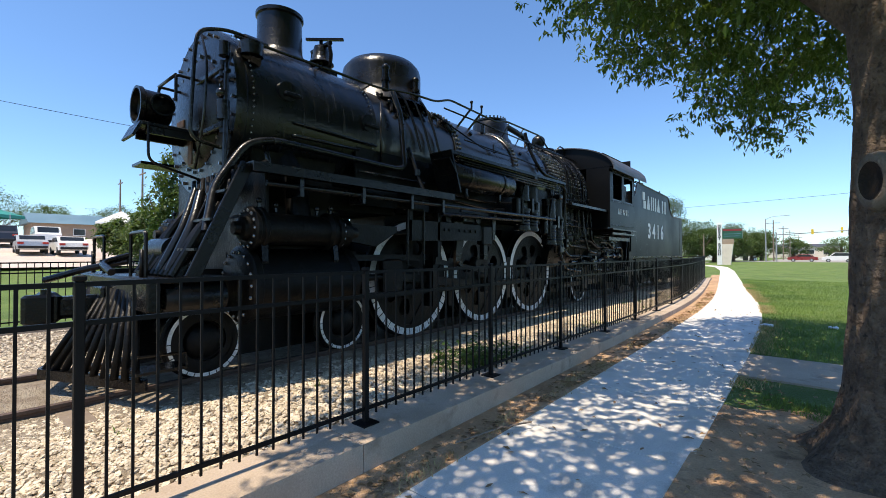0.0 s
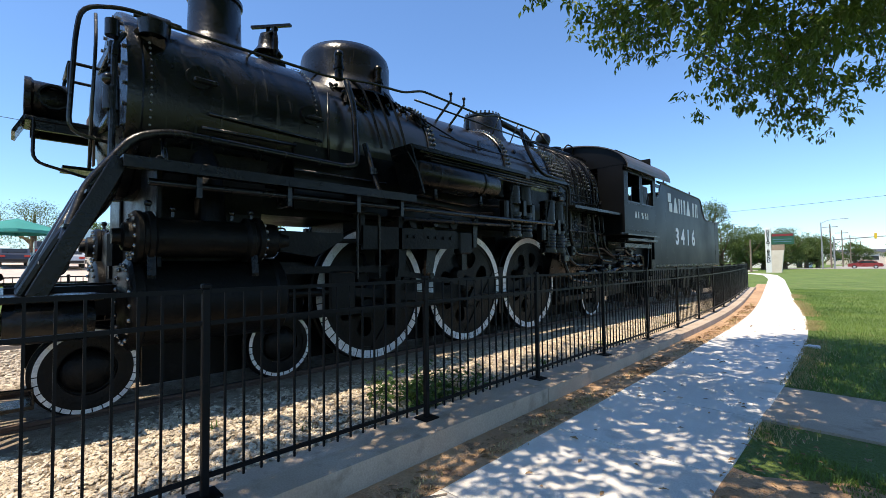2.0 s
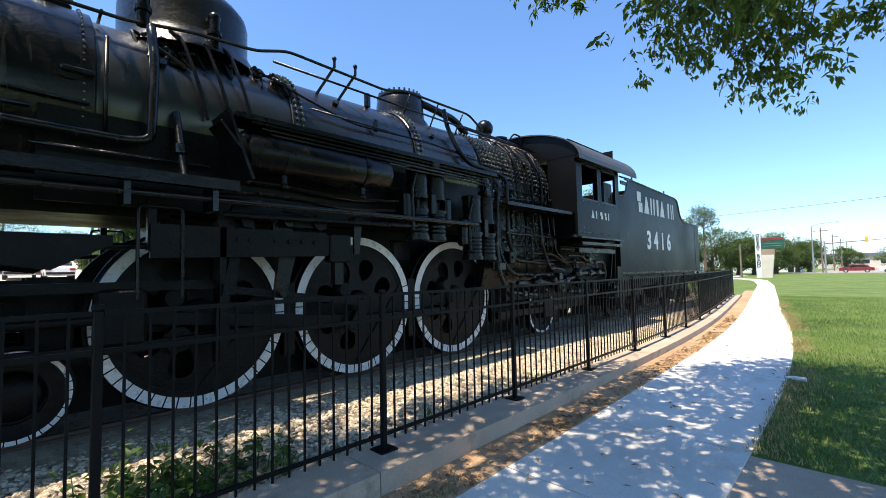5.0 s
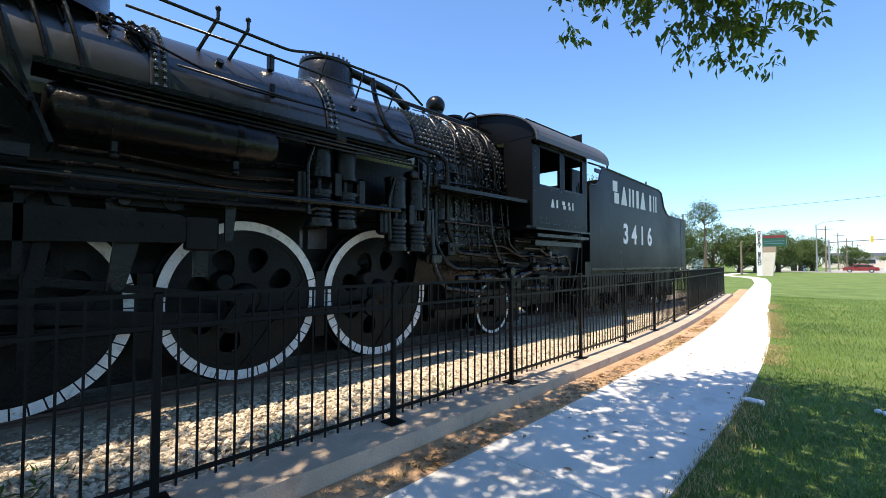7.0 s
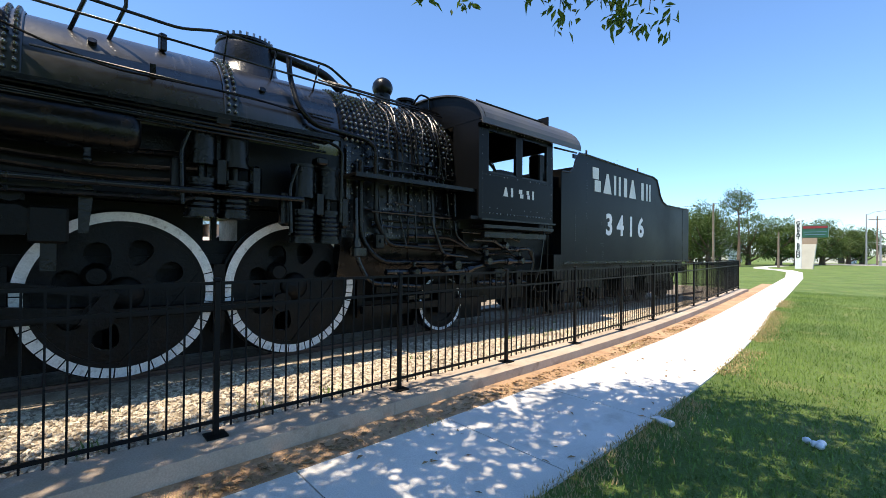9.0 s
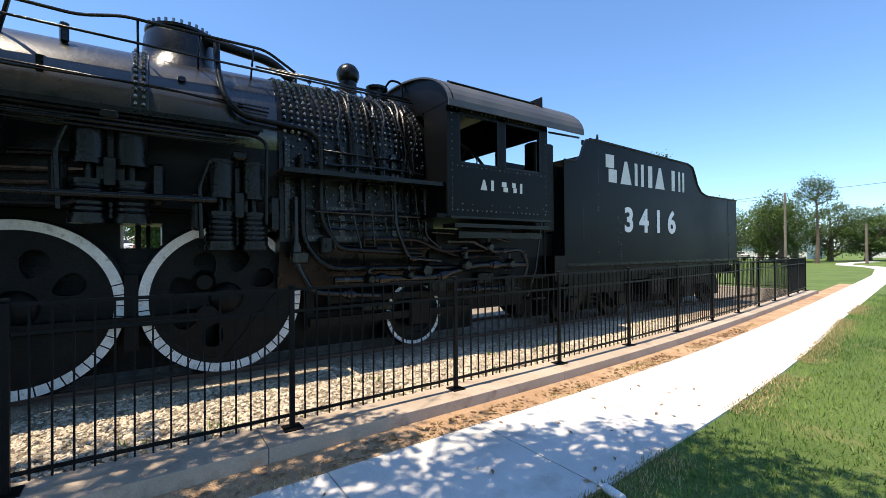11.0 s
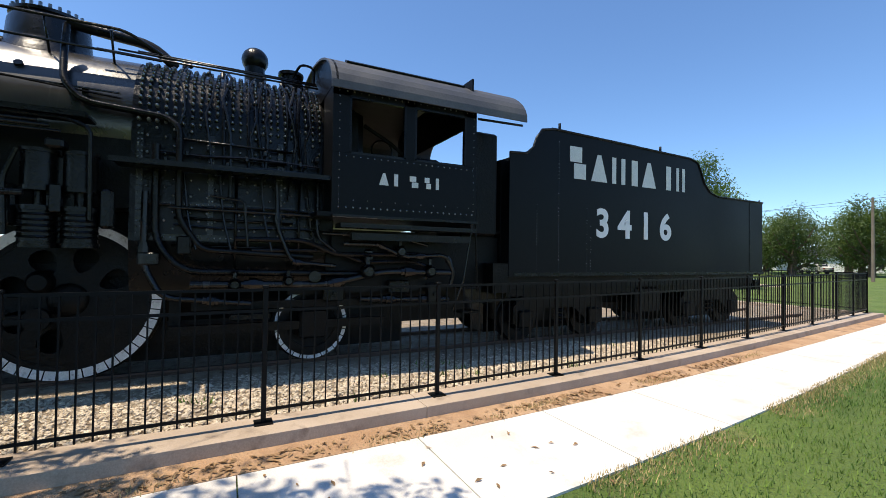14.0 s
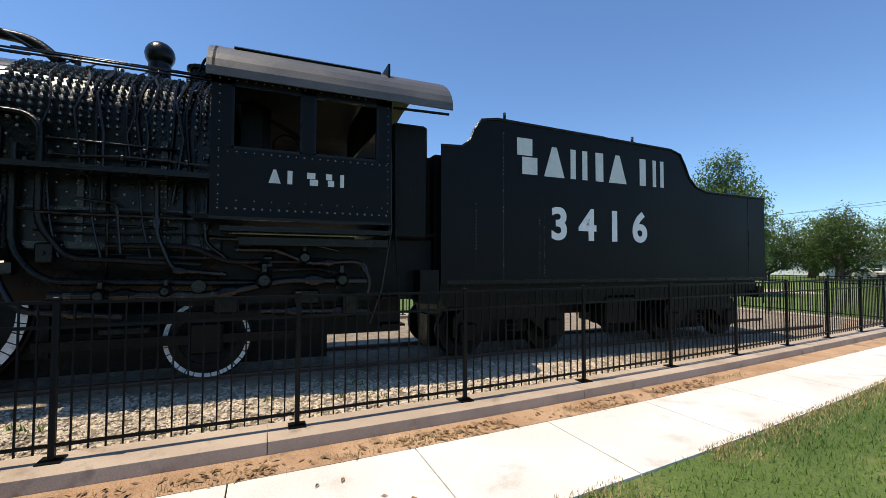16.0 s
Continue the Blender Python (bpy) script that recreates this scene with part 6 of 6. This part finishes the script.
for cx, cy in [(rng.uniform(-4.6, -2.95), rng.uniform(-2, 17)) for _ in range(26)]:
    for _ in range(rng.randint(6, 18)):
        spots.append((cx + rng.gauss(0, 0.06) - bend(cy) * 0.8, cy + rng.gauss(0, 0.06), STONEZ))
blades("weeds", spots, 0.08, "small green weeds growing in the gravel", GRASS, 0.014)
bush = thing("weed_plant", (-3.3, 2.7, STONEZ), "low leafy green weed growing in the gravel behind the fence", "weed")
wl, ws = Shape(), Shape()
for _ in range(46):
    px, py, hh = -3.3 + rng.gauss(0, 0.20), 2.7 + rng.gauss(0, 0.34), rng.uniform(0.08, 0.32)
    limb(ws, [(px, py, STONEZ - 0.02), (px + 0.02, py, STONEZ + hh * 0.5), (px + rng.gauss(0, 0.05), py + rng.gauss(0, 0.05), STONEZ + hh)], 0.006, 0.003, 4)
    leaves(wl, (px, py, STONEZ + hh * 0.75), (0.05, 0.05, hh * 0.25), 12, 0.10, rng, -0.3)
part("stem", ws, LEAF3, bush, kind="stuff")
part("foliage", wl, LEAF3, bush, kind="stuff")
litter = Shape()
for _ in range(2600):
    if rng.random() < 0.62:
        y = rng.uniform(-2.5, 17)
        if noise.noise((3, y * 0.9, 0)) < -0.05 and rng.random() < 0.75:
            continue
        x, z = rng.uniform(-2.25, -1.98) - bend(y), GZ + 0.03 + rise(y)
    elif rng.random() < 0.6:
        y = rng.uniform(-1, 4.5)
        x, z = rng.uniform(-0.6, 1.6), GZ + 0.04 + rise(y)
    else:
        y = rng.uniform(-2, 12)
        x, z = rng.uniform(-1.95, -0.65), WALKZ + 0.006 + rise(y)
        if rng.random() < 0.8:
            continue
    a, L = rng.random() * 6.283, rng.uniform(0.02, 0.05)
    c, s_ = math.cos(a), math.sin(a)
    lift = rng.uniform(0.004, 0.02)
    litter.add([(x - c * L, y - s_ * L, z), (x - s_ * L * 0.35, y + c * L * 0.35, z + lift), (x + c * L, y + s_ * L, z + 0.004), (x + s_ * L * 0.35, y - c * L * 0.35, z + lift * 0.5)], [(0, 1, 2), (0, 2, 3)])
me = bpy.data.meshes.new("dead_leaves")
me.from_pydata(litter.v, [], litter.f)
me.materials.append(DEADLEAF)
tagged(new("dead_leaves", me), "scattered brown dead leaves on dirt and path", "leaves", kind="stuff")
sticks = thing("fallen_twig", (-1.95, 1.2, WALKZ), "thin grey fallen twig beside the path", "twig")
part("stem", Shape().tube([(-2.1, 0.75, WALKZ - 0.02), (-1.95, 1.2, WALKZ + 0.01), (-1.82, 1.5, WALKZ + 0.0)], 0.008, 6).tube([(-1.95, 1.2, WALKZ + 0.01), (-1.8, 1.25, WALKZ + 0.06)], 0.005, 5), WOODP, sticks)
bottle = Shape().lathe([(0, 0), (0.03, 0.0), (0.032, 0.02), (0.032, 0.15), (0.014, 0.20), (0.014, 0.22), (0, 0.22)], (0, 0, 0), 'y', 14)
bo = thing("plastic_bottle", (-0.60, 8.8, GZ + 0.045), "crushed clear plastic bottle lying at the path edge", "bottle", shape=bottle, material=PLASTIC)
bo.rotation_euler = (0, 0, radians(80))
bo.location = (-0.47, 9.15, GZ + 0.06)
bo.data.transform(Matrix.Translation((-0.60, 8.8, GZ + 0.045)))
bag = Shape()
for k in range(5):
    bag.ball((0.5 + rng.gauss(0, 0.03), 9.7 + rng.gauss(0, 0.04), GZ + 0.05), 0.035, 6, 0.8)
thing("plastic_bag", (0.5, 9.7, GZ + 0.01), "crumpled white plastic bag on the grass", "bag", shape=bag, material=PLASTIC)

# ---- loose stones ----
stones = []
for k in range(8):
    r = random.Random(100 + k)
    sh = Shape().ball((0, 0, 0), 1.0, 3)
    sh.v = [(x * r.uniform(0.75, 1.2), y * r.uniform(0.7, 1.1), z * r.uniform(0.45, 0.75)) for x, y, z in sh.v]
    sh.smooth = [False] * len(sh.f)
    stones.append(sh)


def stone_spot():
    while True:
        y = -2.8 + 19.5 * rng.random() + rng.gauss(0, 0.6)
        x = rng.uniform(-5.0, -2.9)
        if rng.random() < 0.36:
            x, y = max(-10.9, min(-2.92, rng.gauss(-6.4, 2.4))), rng.gauss(-1.3, 1.2)
        if abs(x + 5.93) < 0.9 and y < 0.6 and rng.random() < 0.55:
            continue
        return x - bend(y), y


def joined_stones(count):
    v, f = [], []
    for _ in range(count):
        x, y = stone_spot()
        sh = stones[rng.randrange(8)]
        m = Matrix.LocRotScale((x, y, STONEZ + 0.015), Euler((rng.uniform(-0.5, 0.5), rng.uniform(-0.5, 0.5), rng.random() * 6.28)), Vector((1, 1, 1)) * rng.uniform(0.014, 0.033))
        n = len(v)
        v += [tuple(m @ Vector(p)) for p in sh.v]
        f += [tuple(i + n for i in q) for q in sh.f]
    return v, f


v, f = joined_stones(36000)
me = bpy.data.meshes.new("gravel_stones")
me.from_pydata(v, [], f)
me.materials.append(STONE)
gs = tagged(new("gravel_stones", me), "pale loose gravel stones", kind="stuff")
gs.parent = gravel
stone_meshes = [raw(sh, "stone", STONE) for sh in stones]
for _ in range(280):
    y = rng.uniform(-1.0, 5.0)
    x = rng.uniform(-4.3, -2.9)
    shared("stone", stone_meshes[rng.randrange(8)], gravel, Matrix.LocRotScale((x, y, STONEZ + 0.025), Euler((rng.uniform(-0.5, 0.5), rng.uniform(-0.5, 0.5), rng.random() * 6.28)), Vector((1, 1, 1)) * rng.uniform(0.022, 0.042)))

# ---- distance: street, car park, sign, poles ----
def flat(name, poly, z, label, category, material):
    thing(name, (0, 0, 0), label, category, kind="structure", shape=Shape().prism(poly, 'z', 0.0, z), material=material)


lot = Shape()
for k in range(38):
    xa, xb = -34.5 - 2 * k, -36.5 - 2 * k
    lot.v += [(xa, -60, GZ + hill(xa, 0) + 0.10), (xa, 26, GZ + hill(xa, 0) + 0.10), (xb, 26, GZ + hill(xb, 0) + 0.10), (xb, -60, GZ + hill(xb, 0) + 0.10)]
    lot.f.append((4 * k, 4 * k + 1, 4 * k + 2, 4 * k + 3))
    lot.smooth.append(False)
thing("car_park", (0, 0, 0), "pinkish concrete car park sloping in sunlight", "car park", kind="structure", shape=lot, material=LOT)
flat("road", [(-14, 101), (90, 96), (90, 110), (-14, 113)], GZ + 0.05, "pale concrete street crossing beyond the lawn", "road", ROAD)
flat("road_away", [(-7, 112.6), (6, 112), (12, 420), (0, 420)], GZ + 0.046, "pale concrete street running away", "road", ROAD)
flat("drive", [(-40, 40), (-22, 38), (-15.5, 40), (-13.5, 42), (-16, 44), (-40, 46)], GZ + 0.05, "tan curved drive through the park", "drive", CURB)
flat("path_beyond", [(-6.1, 44.2), (-5.1, 44.2), (-7.0, 56), (-8.8, 62), (-12.0, 67), (-13.2, 73), (-13.0, 84), (-14.4, 84), (-14.6, 72.5), (-13.1, 66), (-10.1, 61.2), (-8.2, 56)], WALKZ + 0.03, "narrow pale footpath winding past the sign", "footpath", WALK)

sign = thing("monument_sign", (-8.8, 70, GZ), "cream masonry town sign with a dark screen board", "sign")
part("sign_pylon", Shape().box((-9.6, 70, 3.02), (0.62, 0.5, 5.9), bevel=0.03), WHITEP, sign)
part("sign_base", Shape().prism([(-9.28, 0.0), (-8.30, 0.0), (-7.98, 3.05), (-9.28, 3.05)], 'y', 69.75, 70.25), CREAM, sign)
part("sign_neck", Shape().box((-8.6, 70, 3.42), (1.36, 0.36, 0.74), bevel=0.02), BRICK, sign, "tan panel under the display board")
scr = part("screen", Shape().box((-8.10, 70, 4.52), (2.32, 0.4, 1.46), bevel=0.04), GREENP, sign, "dark green display board")
part("screen_header", Shape().box((-8.10, 69.785, 5.0), (2.2, 0.03, 0.28)), REDCAR, scr, "dull red strip of unreadable light text")
part("screen_text", Shape().box((-8.10, 69.785, 4.45), (2.0, 0.03, 0.08)).box((-8.10, 69.785, 4.15), (1.8, 0.03, 0.08)), BLUEROOF, scr, "blue-grey bars of unreadable text")
for i, ch in enumerate("GREAT BEND"):
    if ch == " ":
        continue
    cu = bpy.data.curves.new("letter", 'FONT')
    cu.body, cu.size, cu.extrude, cu.align_x, cu.offset = ch, 0.55, 0.01, 'CENTER', 0.012
    ob = bpy.data.objects.new("letter", cu)
    scene.collection.objects.link(ob)
    bpy.context.view_layer.update()
    me = bpy.data.meshes.new_from_object(ob.evaluated_get(bpy.context.evaluated_depsgraph_get()))
    bpy.data.objects.remove(ob)
    me.materials.append(GLASS)
    shared("letter", me, sign, Matrix.Translation(Vector((-9.6, 69.73, 5.35 - i * 0.43)) - ORIGIN[sign.name]) @ Matrix.Rotation(math.pi / 2, 4, 'X'))


def pole(x, y, h, label, arms=True, r=0.14):
    ob = thing("utility_pole", (x, y, GZ), label, "utility pole", group="poles along the street")
    part("shaft", Shape().cyl((x, y, GZ - 0.1), (x, y, h), r, r * 0.65, 10), WOODP, ob)
    if arms:
        part("crossarm", Shape().box((x, y, h - 0.6), (2.2, 0.12, 0.12)), WOODP, ob)
    ob.location.z += hill(x, y)
    return ob


pole(-15.5, 60, 7.6, "weathered wooden utility pole on the lawn", False)
pole(-11.9, 72, 4.6, "short wooden pole with a small box", False)
for i in range(5):
    pole(-5.5 + i * 0.6, 108 + i * 26, 8.5, "weathered wooden utility pole along the street")
pole(-60, 14, 9.0, "weathered wooden utility pole by the car park")
pole(-78, 16, 9.5, "weathered wooden utility pole by the car park")
wires = thing("overhead_wire", (-15.5, 60, 7.4), "thin black overhead wires from the pole", "wire")


def wire(a, c, sag, r=0.018):
    a, c = Vector(a), Vector(c)
    pts = [a.lerp(c, k / 14) - Vector((0, 0, sag * 4 * (k / 14) * (1 - k / 14))) for k in range(15)]
    part("strand", Shape().tube(pts, r, 5), RUBBER, wires)


wire((-15.5, 60, 7.5), (-70, 62, 8.0), 0.7)
wire((-15.5, 60, 7.1), (-60, 30, 6.0), 0.6, 0.012)
wire((-15.5, 60, 7.5), (60, 70, 13.0), 0.8)
wire((-30, -16, 9.8), (-30, 8, 9.2), 0.2, 0.014)

lamp = thing("street_lamp", (-6.5, 104, GZ), "grey steel street lamp with a curved arm", "street lamp")
part("mast", Shape().cyl((-6.5, 104, GZ), (-6.5, 104, 8.6), 0.13, 0.08, 10), STEELG, lamp)
part("arm", Shape().tube([(-6.5, 104, 8.4), (-5.6, 104, 8.9), (-3.4, 104, 9.1)], 0.05, 7, 0.3), STEELG, lamp)
part("lamp_head", Shape().box((-3.1, 104, 9.08), (0.7, 0.28, 0.14), bevel=0.04), STEELG, lamp)
sig = thing("traffic_signal", (-4.8, 103, GZ), "grey steel signal mast with a long arm", "traffic signal")
part("mast", Shape().cyl((-4.8, 103, GZ), (-4.8, 103, 5.8), 0.14, 0.11, 10), STEELG, sig)
part("arm", Shape().cyl((-4.8, 103, 5.3), (9.5, 102, 6.0), 0.10, 0.06, 8), STEELG, sig)
for x in (0.5, 4.5, 8.5):
    part("signal_head", Shape().box((x, 102.5, 5.45 + (x + 4.8) * 0.05), (0.36, 0.3, 1.0), bevel=0.05), YELLOW, sig)


def house(x, y, w, d, h, rise, label, wall, roofm, turn=0, windows=3):
    """A low building with a gabled roof, door and windows; the long side faces -y before its turn."""
    ob = thing("building", (x, y, GZ), label, "building", group="low buildings round the park")
    o = ORIGIN[ob.name]
    L = lambda s: s
    part("wall", Shape().box((x, y, GZ + h / 2), (w, d, h)), wall, ob)
    part("roof", Shape().prism([(y - d / 2 - 0.5, GZ + h), (y + d / 2 + 0.5, GZ + h), (y, GZ + h + rise)], 'x', x - w / 2 - 0.5, x + w / 2 + 0.5), roofm, ob)
    for k in range(windows):
        wx = x - w / 2 + w * (k + 0.7) / (windows + 0.4)
        wd = part("window", Shape().box((wx, y - d / 2 - 0.02, GZ + h * 0.55), (w / windows * 0.45, 0.06, h * 0.4)), WHITEP, ob)
        part("pane", Shape().box((wx, y - d / 2 - 0.05, GZ + h * 0.55), (w / windows * 0.4, 0.04, h * 0.34)), GLASS, wd)
    part("door", Shape().box((x + w * 0.38, y - d / 2 - 0.03, GZ + 1.05), (1.0, 0.06, 2.1)), GLASS, ob)
    ob.rotation_euler = (0, 0, radians(turn))
    ob.location.z += hill(x, y)
    return ob


house(-82, 14.0, 15, 9, 2.4, 1.6, "low tan building with a blue-grey metal roof", BRICK, BLUEROOF, 90, 5)
house(-80, 27, 9, 8, 2.4, 1.6, "low tan building wing with a blue roof", BRICK, BLUEROOF, 90, 2)
house(-33, 108, 14, 9, 2.8, 1.8, "low white bungalow behind park trees", WHITEP, ROOFP, 0, 3)
house(-48, 104, 12, 9, 2.8, 1.8, "low white bungalow behind park trees", WHITEP, ROOFP, 0, 3)
house(-16, 126, 12, 9, 2.8, 1.7, "low white bungalow by the street", WHITEP, ROOFP, 0, 3)
house(22, 138, 16, 10, 4.5, 1.2, "pale commercial building across the street", CREAM, WHITEP, 0, 4)
house(44, 136, 18, 10, 5.0, 1.2, "pale commercial building across the street", WHITEP, ROOFP, 0, 4)
house(-2, 210, 20, 10, 4.0, 1.2, "pale commercial building far down the street", CREAM, ROOFP, 0, 4)


def canopy(x, y, r, h, label, m):
    ob = thing("canopy_tent", (x, y, GZ), label, "canopy")
    part("top", Shape().lathe([(0, h + 1.3), (r * 0.35, h + 0.85), (r, h), (r, h - 0.3), (r * 0.98, h - 0.3)], (x, y, GZ), 'z', 4), m, ob)
    for sx in (-0.68, 0.68):
        for sy in (-0.68, 0.68):
            part("leg", Shape().cyl((x + sx * r, y + sy * r, GZ), (x + sx * r, y + sy * r, GZ + h), 0.04, n=6), STEELG, ob)
    ob.location.z += hill(x, y)


canopy(-62, 0.0, 4.2, 2.5, "teal peaked canopy tent at the car park edge", TEAL)
canopy(-60, 12.0, 2.4, 2.4, "white peaked canopy tent beside the building", WHITEP)


def car(x, y, turn, paint, label, tall=0.0):
    """A parked car along +y before its turn: body shell, glass, wheels, lights."""
    ob = thing("car", (x, y, GZ), label, "car", group="parked cars")
    o = Vector((x, y, GZ))
    h = 1.42 + tall
    b = [(-2.2, 0.35), (2.2, 0.35), (2.25, 0.75), (2.0, 0.92), (1.15, 0.98 + tall * 0.5), (0.45, h), (-1.05 - tall, h), (-1.75 - tall * 0.6, 0.98 + tall * 0.5), (-2.2, 0.92 + tall * 0.5), (-2.28, 0.6)]
    sh = Shape().prism([(y + p, GZ + q) for p, q in b], 'x', x - 0.86, x + 0.86)
    part("body", sh, paint, ob)
    g = [(1.0, 1.0 + tall * 0.5), (0.42, h - 0.07), (-1.0 - tall, h - 0.07), (-1.55 - tall * 0.6, 1.0 + tall * 0.5)]
    part("side_glass", Shape().prism([(y + p, GZ + q) for p, q in g], 'x', x - 0.868, x + 0.868), GLASS, ob)
    part("rear_glass", Shape().box((x, y - 1.46 - tall * 0.8, GZ + (h + 1.0 + tall * 0.5) / 2), (1.4, 0.10, (h - 1.0 - tall * 0.5) * 0.8), (-35 if not tall else -20, 0, 0)), GLASS, ob)
    for sx in (-1, 1):
        part("tail_light", Shape().box((x + sx * 0.68, y - 2.24, GZ + 0.80 + tall * 0.3), (0.34, 0.06, 0.16), bevel=0.02), REDP, ob)
        for wy in (-1.35, 1.35):
            w = part("wheel", Shape().lathe([(0, 0.02), (0.20, 0.02), (0.30, 0.0), (0.32, -0.05), (0.32, -0.18), (0.28, -0.2)] if sx > 0 else [(0, -0.02), (0.20, -0.02), (0.30, 0.0), (0.32, 0.05), (0.32, 0.18), (0.28, 0.2)], (x + sx * 0.88, y + wy, GZ + 0.32), 'x', 18), RUBBER, ob)
            part("rim", Shape().lathe([(0, sx * 0.03), (0.18, sx * 0.028)], (x + sx * 0.88, y + wy, GZ + 0.32), 'x', 14), SILVER, w)
    part("bumper", Shape().box((x, y - 2.27, GZ + 0.5), (1.6, 0.10, 0.2), bevel=0.03), RUBBER, ob)
    ob.rotation_euler = (0, 0, radians(turn))
    ob.location.z += hill(x, y) + (0.1 if x < -34 and y < 26 else 0.0)


car(-46, 2.9, 88, SILVER, "silver saloon car parked on pink concrete")
car(-45, 5.0, 90, WHITEP, "white saloon car parked on pink concrete")
car(-53, 4.6, 90, WHITEP, "white pickup truck parked by the building", 0.4)
car(-48, -0.3, 92, DARKCAR, "dark blue saloon car parked near the tent")
car(-54, 1.9, 90, DARKCAR, "dark blue van parked near the tent", 0.35)
car(-30, 84, 70, WHITEP, "white car parked under park trees")
car(4.0, 104, 90, WHITEP, "white pickup truck on the street", 0.3)
car(11.0, 103, 90, DARKCAR, "dark car on the street")
car(-1.0, 106, 90, REDCAR, "dark red car on the street")
